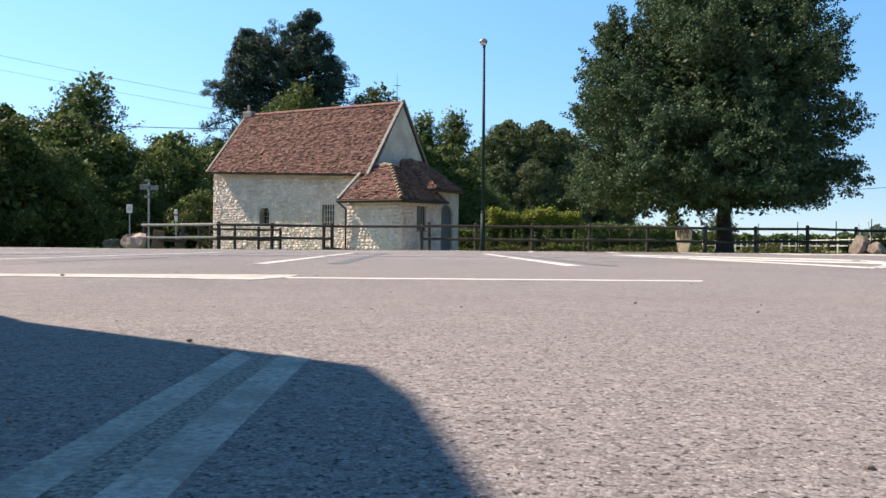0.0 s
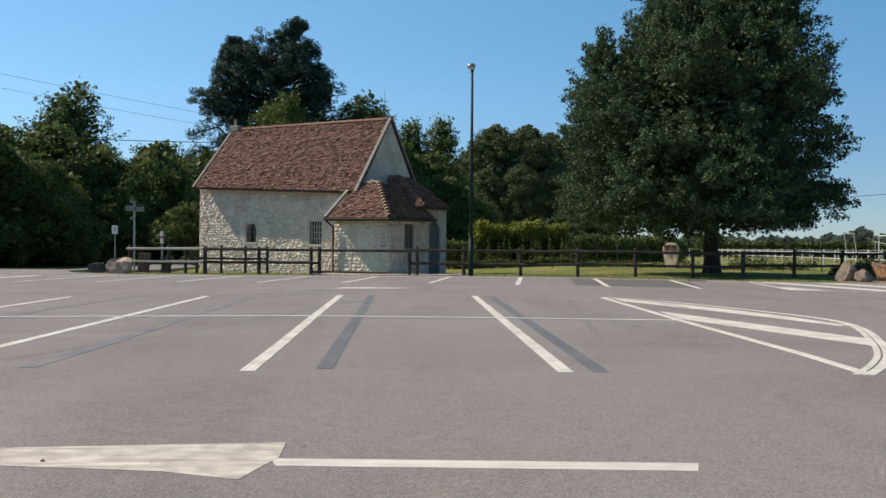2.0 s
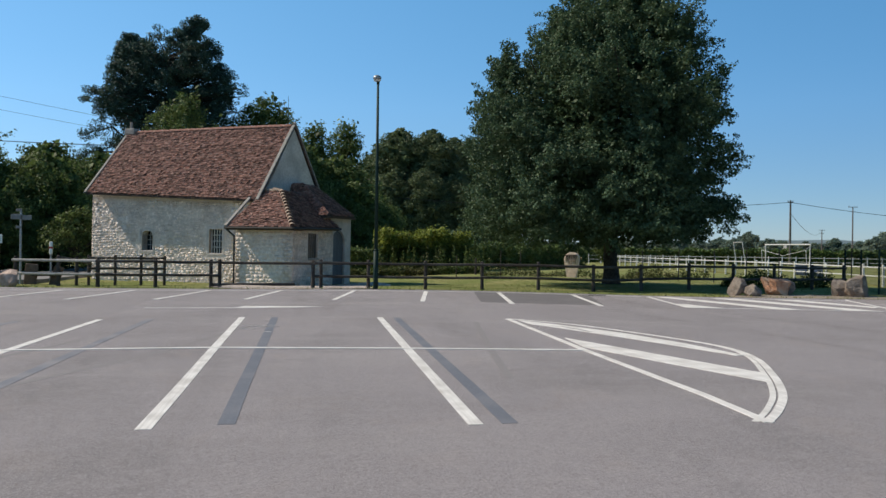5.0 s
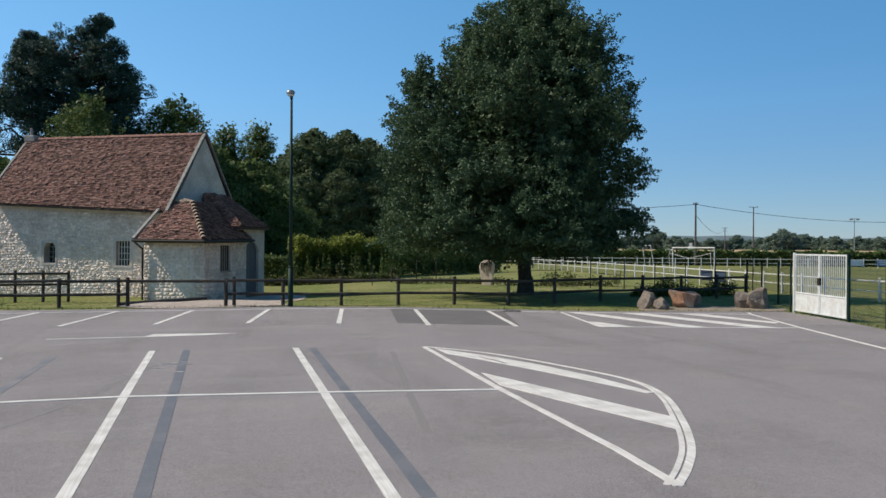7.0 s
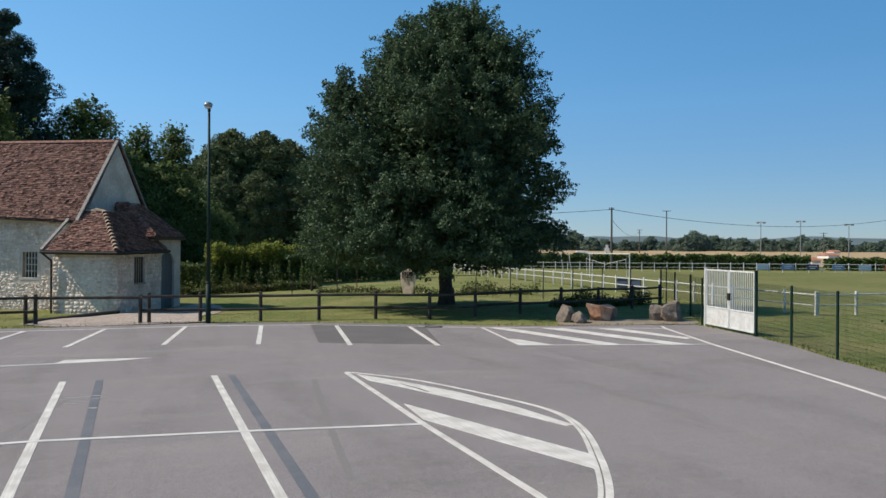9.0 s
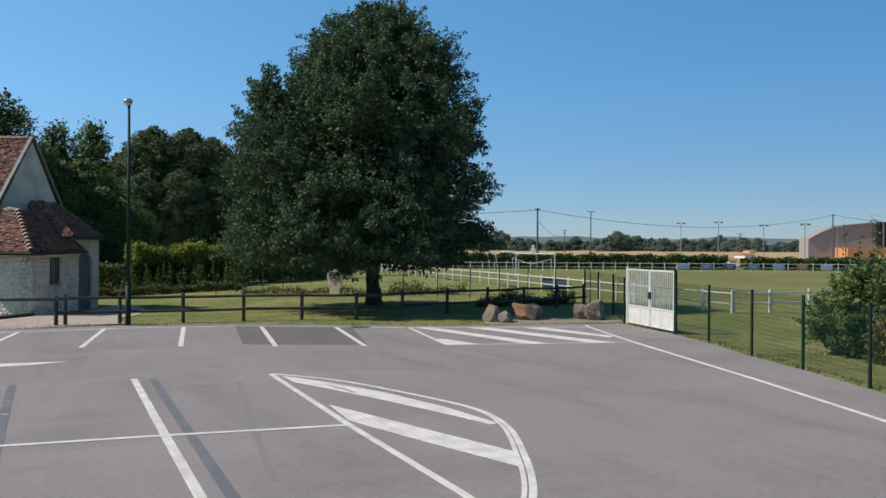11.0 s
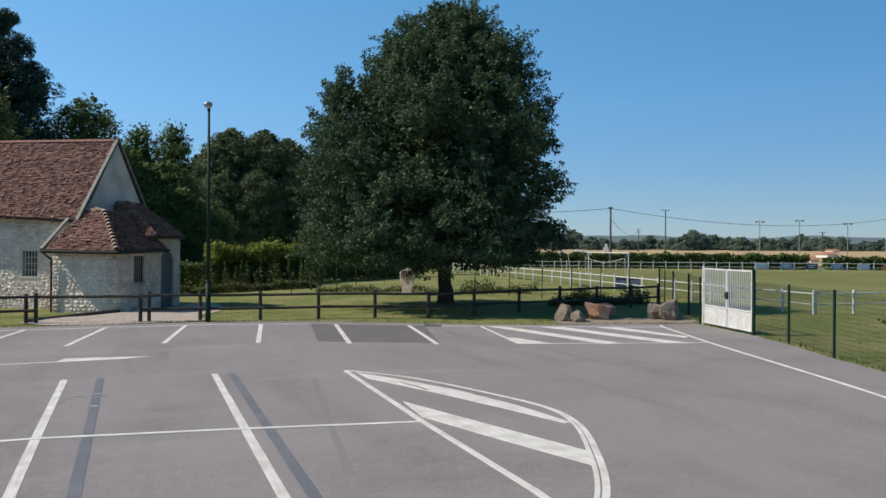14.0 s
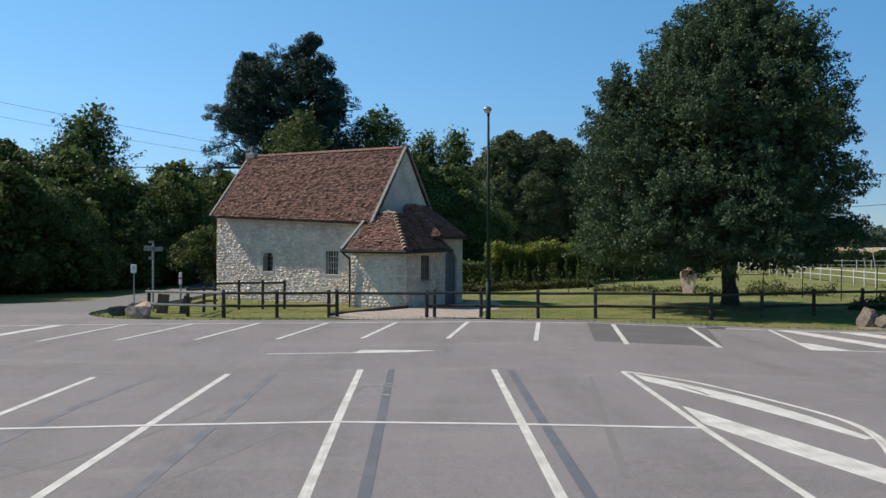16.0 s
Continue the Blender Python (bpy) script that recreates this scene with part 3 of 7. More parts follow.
# nearest markings
STREAKED = material("streaky_worn_paint", (0.38, 0.34, 0.31), (0.82, 0.77, 0.71), 14, 0.8, 0.6, 90, second=(0.32, 0.285, 0.26), second_scale=7, second_amount=0.6, stretch=(0.1, 1, 1))
marking("cross_line", [(-0.2, 4.14), (1.84, 4.02), (1.79, 3.88), (-0.15, 4.0)], PAINT_ACROSS, "white cross line at the bay head", "near markings", 0.0015)
marking("direction_arrow", [(-4.2, 4.16), (-1.6, 4.36), (-0.17, 4.47), (-0.16, 4.16), (-0.28, 3.76), (-0.64, 3.9), (-1.46, 4.02), (-4.2, 4.05)], STREAKED, "worn white arrow head on the asphalt", "near markings", 0.0025)
SPECK = material("speckled_paint", (0.05, 0.045, 0.04), (0.5, 0.47, 0.44), 170, 0.85, 0.9, 120)
TYRE = material("tyre_mark", (0.2, 0.183, 0.18), (0.245, 0.225, 0.222), 25, 0.9, 0.4, 90)
for pts in ([(-3.3, 7.2), (-2.4, 9.6), (-1.46, 12.3), (-0.7, 15.6)], [(-5.0, 8.4), (-3.6, 11.0), (-2.9, 13.6)], [(2.6, 9.4), (3.0, 12.4), (3.6, 16.6)]):
    line = smooth_line([(x, y, 0) for x, y in pts], 6)
    marking("tyre_mark", [(q.x - 0.05, q.y) for q in line] + [(q.x + 0.05, q.y) for q in line[::-1]], TYRE, "faint dark tyre mark on the asphalt", "tyre marks", 0.0015)
for x0, x1, y, w in ((-0.8, -0.36, 15.78, 0.05), (-0.62, -0.1, 15.62, 0.035), (-0.74, -0.5, 15.2, 0.05), (-0.34, -0.2, 14.7, 0.09), (-0.32, -0.19, 15.9, 0.06)):
    marking("paint_scuff", [(x0, y), (x0 * 0.5 + x1 * 0.5, y - w * 0.5), (x1, y - 0.04), (x1 - 0.02, y - 0.04 + w), (x0, y + w * 0.6)], WORN, "smear of white paint on the asphalt", "paint scuffs", 0.0055)
marking("worn_bay_line", [(0.228, -4.0), (0.262, -4.0), (0.274, 1.12), (0.232, 1.14)], SPECK, "bare speckled streak inside the worn line", "near markings", 0.0008)
for x0, x1 in ((0.2, 0.234), (0.274, 0.315)):
    marking("worn_bay_line", [(x0 - 0.02, -4.0), (x1 - 0.02, -4.0), (x1 + 0.005, 1.1), (x0, 1.17)], WORN, "worn white bay line with bare streaks", "near markings", 0.0012)


drain = thing("drain_cover", pose(9.38, 26.3, 0.0, 0, 0, -28), "dark cast-iron drain grate set in the asphalt", "drain cover")
bm = bmesh.new()
for a, b in (((-0.28, -0.28), (0.28, -0.22)), ((-0.28, 0.22), (0.28, 0.28)), ((-0.28, -0.22), (-0.22, 0.22)), ((0.22, -0.22), (0.28, 0.22))):
    box(bm, (a[0], a[1], -0.03), (b[0], b[1], 0.006), 0.003)
part("frame", bm, IRON, drain)
bm = bmesh.new()
box(bm, (-0.22, -0.22, -0.02), (0.22, 0.22, 0.0015))
part("sump", bm, IRON, drain)
for k in range(6):
    bm = bmesh.new()
    box(bm, (-0.19 + k * 0.07, -0.22, 0.001), (-0.16 + k * 0.07, 0.22, 0.006), 0.002)
    part("bar", bm, IRON, drain)
marking("tyre_scuff", [(5.0, 15.5), (5.04, 15.5), (5.19, 14.95), (5.25, 14.5), (5.2, 14.52), (5.13, 14.92)], TYRE, "dark tyre scuff across the painted bar", "tyre marks", 0.0085)


# ---- chapel ----
CH_M = pose(-11.13, 48.05, -0.45, 0, 0.4, -31.5) @ Matrix.Diagonal((1.042, 0.89, 1, 1))
chapel = thing("chapel", CH_M, "small whitewashed rubble-stone chapel with a steep clay-tiled roof", "chapel")


def wall_plate(bm, p, q, thick, bottom, top_p, top_q, holes=()):
    """A wall from p to q (x, y), with holes (s0, s1, z0, z1) cut right through it; the top may slope."""
    p, q = Vector(p), Vector(q)
    length = (q - p).length
    d = (q - p) / length
    n = Vector((-d.y, d.x))
    ss = sorted({0.0, length, *[v for h in holes for v in h[:2]]})
    zs = sorted({bottom, *[v for h in holes for v in h[2:]]})
    cells = []
    for i in range(len(ss) - 1):
        s0, s1 = ss[i], ss[i + 1]
        levels = zs + [None]
        for k in range(len(levels) - 1):
            z0, z1 = levels[k], levels[k + 1]
            mid = (s0 + s1) / 2
            zm = z0 + 0.01
            if any(h[0] <= mid <= h[1] and h[2] <= zm < h[3] for h in holes):
                continue
            cells.append((s0, s1, z0, z1))

    def top(s):
        return top_p + (top_q - top_p) * s / length
    for s0, s1, z0, z1 in cells:
        vs = []
        for off in (0, thick):
            for s, z in ((s0, z0), (s1, z0), (s1, z1 if z1 is not None else top(s1)), (s0, z1 if z1 is not None else top(s0))):
                w = p + d * s + n * off
                vs.append(bm.verts.new((w.x, w.y, z)))
        for f in ((0, 1, 2, 3), (7, 6, 5, 4), (0, 4, 5, 1), (1, 5, 6, 2), (2, 6, 7, 3), (3, 7, 4, 0)):
            bm.faces.new([vs[i] for i in f])
    bmesh.ops.remove_doubles(bm, verts=bm.verts, dist=0.001)


def rubble(p, q, bottom, top, rng, course=(0.055, 0.14), width=(0.06, 0.34), proud=(0.004, 0.017), holes=(), limit=None):
    """Courses of uneven stones, each a small cushion standing proud of the wall; returns verts and faces."""
    p, q = Vector(p), Vector(q)
    length = (q - p).length
    d = (q - p) / length
    n = Vector((d.y, -d.x))
    verts, faces = [], []
    z = bottom
    while z < top - 0.05:
        h = min(rng.uniform(*course), top - z)
        s = -rng.uniform(0, 0.2)
        while s < length:
            w = width[0] + (width[1] - width[0]) * rng.random() ** 1.6
            a, b = max(s, 0.0), min(s + w, length)
            s += w
            if b - a < 0.05 or rng.random() < 0.07:
                continue
            if any(b > h0[0] and a < h0[1] and z + h > h0[2] and z < h0[3] for h0 in holes):
                continue
            if limit and not limit((a + b) / 2, z + h / 2):
                continue
            g, e = 0.003, rng.uniform(*proud)
            j = rng.uniform(-0.03, 0.03, 8)
            bow = 0.045 * math.sin(a * 1.1 + z * 2.3) + 0.02 * math.sin(a * 3.7 + z * 5.0)
            base = len(verts)
            ring = [(a + g, z + g), (b - g, z + g), (b - g, z + h - g), (a + g, z + h - g)]
            for k, (u, v) in enumerate(ring):
                o = p + d * (u + j[k] * 0.6)
                verts.append((o.x - n.x * 0.02, o.y - n.y * 0.02, v + bow + j[k + 4] * 0.6))
            cut = min(w, h) * rng.uniform(0.03, 0.1)
            for k, (u, v) in enumerate(ring):
                uu = u + (cut if k in (0, 3) else -cut) + j[k]
                vv = v + (cut if k < 2 else -cut) + j[k + 4] + bow
                o = p + d * uu + n * (e + rng.uniform(-0.007, 0.007))
                verts.append((o.x, o.y, vv))
            faces.append((base + 4, base + 5, base + 6, base + 7))
            for k in range(4):
                m2 = (k + 1) % 4
                faces.append((base + k, base + m2, base + 4 + m2, base + 4 + k))
        z += h
    return np.array(verts), np.array(faces)


def tiled(c, rng, w=0.17, expose=0.125, lift=0.042, length=0.22, rough=0.019):
    """Flat clay tiles on the quad c (eave left, eave right, top right, top left), row over row."""
    c = [Vector(v) for v in c]
    nrm = (c[1] - c[0]).cross(c[3] - c[0]).normalized()
    rise = (c[3] - c[0] if (c[3] - c[0]).length > (c[2] - c[1]).length else c[2] - c[1]).length
    rows = max(2, int(rise / expose))
    verts, faces = [], []
    for r in range(rows):
        t = r / rows
        lo, hi = c[0].lerp(c[3], t), c[1].lerp(c[2], t)
        run = (hi - lo).length
        if run < 0.05:
            continue
        d = (hi - lo) / run
        up = (c[3].lerp(c[2], 0.5) - c[0].lerp(c[1], 0.5))
        up = (up - d * up.dot(d)).normalized()
        s = -(w * 0.5 if r % 2 else 0.0)
        sag = 0.02 * math.sin(r * 0.7 + c[0].x)
        while s < run:
            a, b = max(s, 0) + 0.004, min(s + w, run) - 0.004
            s += w
            if b - a < 0.03:
                continue
            k = rng.uniform(-rough, rough, 6)
            o = lo + d * 0 + nrm * sag * 0.3
            base = len(verts)
            e = lift + k[0] + (rng.uniform(0.015, 0.055) if rng.random() < 0.2 else 0)
            y0 = k[1] * 1.5
            for u, v, hgt in ((a, y0, e), (b, y0 + k[2] * 0.4, e + k[3] * 0.5), (b, length, 0.004), (a, length, 0.004),
                              (a, y0, e - 0.022), (b, y0, e - 0.022)):
                verts.append(tuple(o + d * u + up * v + nrm * hgt))
            faces += [(base, base + 1, base + 2, base + 3), (base + 4, base + 5, base + 1, base), (base + 4, base, base + 3, base + 3), (base + 1, base + 5, base + 2, base + 2)]
    return np.array(verts), np.array([f for f in faces if len(set(f)) == 4])


def joined(name, pieces, mat, parent, label=""):
    v, f, k = [], [], 0
    for pv, pf in pieces:
        if len(pv):
            v.append(pv)
            f.append(pf + k)
            k += len(pv)
    ob = part(name, raw_mesh(name, np.concatenate(v), np.concatenate(f), mat), mat, parent, label)
    ob["kind"] = "stuff"
    return ob


def single_pieces(name, v, f, per_v, per_f, mat, parent):
    """Each stone or tile of the arrays as a part of its own."""
    for k in range(len(v) // per_v):
        me = raw_mesh(name, v[k * per_v:(k + 1) * per_v], f[k * per_f:(k + 1) * per_f] - k * per_v, mat)
        part(name, me, mat, parent)


rng = np.random.default_rng(5)
L, W, RY, RZ = 10.25, 6.35, 3.17, 8.1
EL, ER = 4.6, 4.17          # eave heights at the two ends of the nave
W1 = (3.08, 3.73, 1.62, 2.62)    # arched window niche
W2 = (7.16, 7.9, 1.56, 2.74)   # barred window
bm = bmesh.new()
wall_plate(bm, (-0.18, 0.34), (L, 0.34), 0.6, -0.3, EL + 0.1, ER + 0.1, [(a + 0.18, b + 0.18, c, d) for a, b, c, d in (W1, W2)])
part("front_wall", bm, MORTAR, chapel, "whitewashed rubble wall with two small windows")
bm = bmesh.new()
wall_plate(bm, (L, W), (0, W), 0.6, -0.3, EL, EL)
part("back_wall", bm, MORTAR, chapel)
for gx0, e0 in ((-0.18, EL), (L - 0.6, ER)):
    bm = bmesh.new()
    pts = [(0.34, -0.3), (W, -0.3), (W, e0), (RY, RZ - 0.1), (0.34, e0 + 0.25)]
    a = [bm.verts.new((gx0, y, z)) for y, z in pts]
    b = [bm.verts.new((gx0 + 0.6, y, z)) for y, z in pts]
    bm.faces.new(a)
    bm.faces.new(b[::-1])
    for i in range(5):
        bm.faces.new((a[i], b[i], b[(i + 1) % 5], a[(i + 1) % 5]))
    part("gable_wall", bm, MORTAR, chapel, "pale rendered gable wall")
joined("stone_facing", [rubble((-0.18, 0.34), (L - 0.4, 0.34), 0.0, 4.15, rng, holes=[(W1[0] - 0.02, W1[1] + 0.3, W1[2] - 0.15, W1[3] + 0.2), (W2[0] - 0.02, W2[1] + 0.38, W2[2] - 0.16, W2[3] + 0.2)]),
                       rubble((-0.18, W), (-0.18, 0.34), 0.0, 4.3, rng)], STONE, chapel, "uneven limewashed rubble stones")
# window surrounds, panes and bars
bm = bmesh.new()
for a, b in (((W1[0] - 0.16, 0.32, W1[2] - 0.14), (W1[1] + 0.1, 0.64, W1[2])), ((W1[0] - 0.16, 0.32, W1[2]), (W1[0], 0.74, W1[3] + 0.12)), ((W1[1], 0.32, W1[2]), (W1[1] + 0.1, 0.74, W1[3] + 0.12))):
    box(bm, a, b, 0.015)
for k in range(7):
    t0 = math.pi * k / 7
    t1 = math.pi * (k + 1) / 7
    cx, rz0 = (W1[0] + W1[1]) / 2, W1[3] - 0.2
    r0, r1 = 0.31, 0.46
    vs = []
    for y in (0.32, 0.76):
        for t, r in ((t0, r0), (t1, r0), (t1, r1), (t0, r1)):
            vs.append(bm.verts.new((cx + math.cos(t) * r, y, rz0 + math.sin(t) * r * 0.85)))
    for f in ((0, 1, 2, 3), (7, 6, 5, 4), (0, 4, 5, 1), (1, 5, 6, 2), (2, 6, 7, 3), (3, 7, 4, 0)):
        bm.faces.new([vs[i] for i in f])
win = part("arched_window", bm, DRESSED, chapel, "small round-arched window in a deep pale niche")
bm = bmesh.new()
box(bm, (W1[0], 0.76, W1[2]), (W1[1], 0.79, W1[3] + 0.1))
part("pane", bm, GLASS, win)
bm = bmesh.new()
for x in (W1[0] + 0.3, W1[0] + 0.45, W1[0] + 0.58):
    tube(bm, (x, 0.64, W1[2]), (x, 0.64, W1[3] + 0.06), 0.014, n=6)
for z in (W1[2] + 0.3, W1[2] + 0.55, W1[2] + 0.8):
    tube(bm, (W1[0] + 0.1, 0.64, z), (W1[1], 0.64, z), 0.014, n=6)
part("window_bars", bm, ZINC, win, "pale window grille")
bm = bmesh.new()
for a, b in (((W2[0] - 0.16, 0.32, W2[2] - 0.12), (W2[1] + 0.16, 0.64, W2[2])), ((W2[0] - 0.16, 0.32, W2[3]), (W2[1] + 0.16, 0.64, W2[3] + 0.16)),
             ((W2[0] - 0.16, 0.32, W2[2]), (W2[0], 0.64, W2[3])), ((W2[1], 0.32, W2[2]), (W2[1] + 0.16, 0.64, W2[3]))):
    box(bm, a, b, 0.015)
win = part("barred_window", bm, DRESSED, chapel, "rectangular stone-framed window with white bars")
bm = bmesh.new()
box(bm, (W2[0], 0.64, W2[2]), (W2[1], 0.67, W2[3]))
part("pane", bm, GLASS, win)
bm = bmesh.new()
for k in range(5):
    x = W2[0] + 0.06 + k * (W2[1] - W2[0] - 0.12) / 4
    tube(bm, (x, 0.48, W2[2]), (x, 0.48, W2[3]), 0.02, n=6)
for z in (W2[2] + 0.3, W2[2] + 0.6, W2[2] + 0.9):
    tube(bm, (W2[0], 0.48, z), (W2[1], 0.48, z), 0.016, n=6)
part("window_bars", bm, WHITEPAINT, win, "white iron window bars")

# nave roof
OV = 0.25
front = [(-0.12, -OV, EL), (L + 0.05, -OV, ER), (L + 0.05, RY, RZ), (-0.12, RY, RZ + 0.02)]
back = [(L + 0.05, W + OV, ER), (-0.12, W + OV, EL), (-0.12, RY, RZ + 0.02), (L + 0.05, RY, RZ)]
bm = bmesh.new()
for c in (front, back):
    cc = [Vector(v) - Vector((0, 0, 0.05)) for v in c]
    for k in range(12):
        quad = [cc[0].lerp(cc[1], k / 12), cc[0].lerp(cc[1], (k + 1) / 12), cc[3].lerp(cc[2], (k + 1) / 12), cc[3].lerp(cc[2], k / 12)]
        up = [bm.verts.new(v) for v in quad]
        dn = [bm.verts.new(v - Vector((0, 0, 0.05))) for v in quad]
        bm.faces.new(up)
        bm.faces.new(dn[::-1])
        for i in range(4):
            bm.faces.new((up[i], dn[i], dn[(i + 1) % 4], up[(i + 1) % 4]))
bmesh.ops.remove_doubles(bm, verts=bm.verts, dist=0.001)
roof = part("roof", bm, UNDER, chapel, "steep weathered clay-tiled roof")
joined("roof_tiles", [tiled(front, rng), tiled(back, rng, 0.3, 0.3, length=0.4)], TILE, roof, "mottled brown-red flat clay tiles")
v, f = [], []
for k in range(int(L / 0.34)):
    x0 = -0.1 + k * 0.34
    base = len(v)
    for x, s in ((x0, 1.0), (x0 + 0.36, 0.88)):
        for i in range(5):
            t = math.pi * i / 4
            v.append((x, RY + math.cos(t) * 0.14 * s, RZ + 0.0 + math.sin(t) * 0.13 * s + rng.uniform(-0.008, 0.008)))
    f += [(base + i, base + i + 1, base + 6 + i, base + 5 + i) for i in range(4)]
single_pieces("ridge_tile", np.array(v), np.array(f), 10, 4, TILE, roof)


def slab(name, p, q, width, thick, mat, parent, label="", side=(1, 0, 0)):
    """A flat stone bar along p-q."""
    p, q, s = Vector(p), Vector(q), Vector(side)
    d = (q - p).normalized()
    n = s.cross(d).normalized()
    bm = bmesh.new()
    vs = []
    for o in (p, q):
        for a, b in ((0, 0), (1, 0), (1, 1), (0, 1)):
            vs.append(bm.verts.new(o + s * width * a + n * thick * b))
    for fc in ((0, 1, 2, 3), (7, 6, 5, 4), (0, 4, 5, 1), (1, 5, 6, 2), (2, 6, 7, 3), (3, 7, 4, 0)):
        bm.faces.new([vs[i] for i in fc])
    return part(name, bm, mat, parent, label)


COPING = material("grey_coping_stone", (0.22, 0.205, 0.185), (0.38, 0.355, 0.325), 7, 0.9, 0.5, 40)
slab("coping", (L - 0.08, -OV - 0.05, ER - 0.02), (L - 0.08, RY, RZ + 0.02), 0.15, 0.08, COPING, chapel, "grey stone coping along the gable")
slab("coping", (L - 0.08, RY, RZ + 0.16), (L - 0.08, W + OV, ER + 0.1), 0.15, 0.08, COPING, chapel)
slab("coping", (-0.2, -OV - 0.05, EL), (-0.2, RY, RZ + 0.02), 0.12, 0.06, COPING, chapel)
slab("coping", (-0.2, RY, RZ + 0.14), (-0.2, W + OV, EL + 0.1), 0.12, 0.06, COPING, chapel)
bm = bmesh.new()
box(bm, (-0.25, RY - 0.24, RZ - 0.1), (0.4, RY + 0.24, RZ + 0.24), 0.03)
box(bm, (-0.03, RY - 0.07, RZ + 0.24), (0.1, RY + 0.07, RZ + 0.62), 0.02)
part("finial_block", bm, COPING, chapel, "squat stone block with the stump of a cross")
bm = bmesh.new()
tube(bm, (L - 0.35, RY, RZ + 0.05), (L - 0.35, RY, RZ + 1.55), 0.018, 0.008, 6)
tube(bm, (L - 0.35, RY - 0.22, RZ + 0.95), (L - 0.35, RY + 0.22, RZ + 0.95), 0.012, n=6)
tube(bm, (L - 0.57, RY, RZ + 0.95), (L - 0.13, RY, RZ + 0.95), 0.01, n=6)
part("iron_cross", bm, IRON, chapel, "thin iron cross on the gable")
# low sacristy at the corner
SX0, SX1, SY0, SY1, SE = 10.0, 12.98, -1.74, 2.3, 2.83
bm = bmesh.new()
wall_plate(bm, (SX0, SY0), (SX1, SY0), 0.5, -0.3, SE + 0.1, SE + 0.1)
part("sacristy_wall", bm, MORTAR, chapel, "low whitewashed wall of the sacristy")
BW = (1.45, 2.45, 1.42, 2.6)
bm = bmesh.new()
wall_plate(bm, (SX1, SY0), (SX1, SY1), 0.5, -0.3, SE + 0.1, SE + 0.1, [BW])
part("sacristy_wall", bm, MORTAR, chapel)
bm = bmesh.new()
wall_plate(bm, (SX0, 0.0), (SX0, SY0), 0.4, -0.3, SE + 1.3, SE + 0.1)
part("sacristy_wall", bm, MORTAR, chapel)
joined("stone_facing", [rubble((SX0, 0), (SX0, SY0), 0.0, SE - 0.05, rng),
                       rubble((SX1, SY0), (SX1, SY1), 0.0, SE - 0.05, rng, course=(0.14, 0.2), proud=(0.004, 0.016), holes=[BW])], STONE, chapel, "limewashed stones of the sacristy")
sv, sf = rubble((SX0, SY0), (SX1, SY0), 0.0, SE - 0.05, rng, course=(0.12, 0.19), width=(0.15, 0.38), proud=(0.003, 0.009))
single_pieces("stone", sv, sf, 8, 5, STONE, chapel)
bm = bmesh.new()
box(bm, (SX1 - 0.16, SY0 + BW[0] - 0.02, BW[2] - 0.02), (SX1 - 0.12, SY0 + BW[1] + 0.02, BW[3] + 0.02))
window = part("window", bm, GLASS, chapel, "dark barred window in the sacristy's side")
bm = bmesh.new()
box(bm, (SX1 - 0.11, SY0 + BW[0], BW[2] - 0.06), (SX1 + 0.06, SY0 + BW[1], BW[2] + 0.02), 0.012)
part("sill", bm, COPING, window, "grey stone sill")
for k in range(5):
    yb = SY0 + BW[0] + (k + 0.5) * (BW[1] - BW[0]) / 5
    bm = bmesh.new()
    tube(bm, (SX1 - 0.05, yb, BW[2]), (SX1 - 0.05, yb, BW[3]), 0.015, n=6)
    part("bar", bm, COPING, window, "pale iron bar")
s_front = [(SX0 - 0.25, SY0 - 0.5, SE), (SX1 + 0.25, SY0 - 0.5, SE), (11.15, 0.42, 4.62), (SX0 + 0.28, 0.42, 4.62)]
s_right = [(SX1 + 0.25, SY0 - 0.5, SE), (SX1 + 0.3, SY1 + 0.1, SE + 0.08), (11.25, SY1 + 0.1, 4.55), (11.15, 0.42, 4.62)]
CE = 3.52
choir_roof = [(13.0, 1.6, CE), (13.0, 4.8, CE), (10.9, 4.3, 5.1), (10.9, 3.0, 5.1)]
choir_front = [(10.8, 1.6, CE - 0.02), (13.0, 1.6, CE), (10.9, 3.0, 5.1), (L, 3.0, 5.1)]
choir_top = [(L, 3.0, 5.1), (10.9, 3.0, 5.1), (10.9, 4.3, 5.11), (L, 4.3, 5.11)]
bm = bmesh.new()
for c in (s_front, s_right, choir_roof, choir_front, choir_top):
    up = [bm.verts.new((v[0], v[1], v[2] - 0.03)) for v in c]
    dn = [bm.verts.new((v[0], v[1], v[2] - 0.14)) for v in c]
    bm.faces.new(up)
    bm.faces.new(dn[::-1])
    for i in range(4):
        bm.faces.new((up[i], dn[i], dn[(i + 1) % 4], up[(i + 1) % 4]))
low_roof = part("low_roof", bm, UNDER, chapel, "hipped clay-tiled roofs of sacristy and choir")
joined("roof_tiles", [tiled(s_front, rng), tiled(s_right, rng), tiled(choir_roof, rng), tiled(choir_front, rng)], TILE, low_roof, "brown-red flat clay tiles")
v, f = [], []
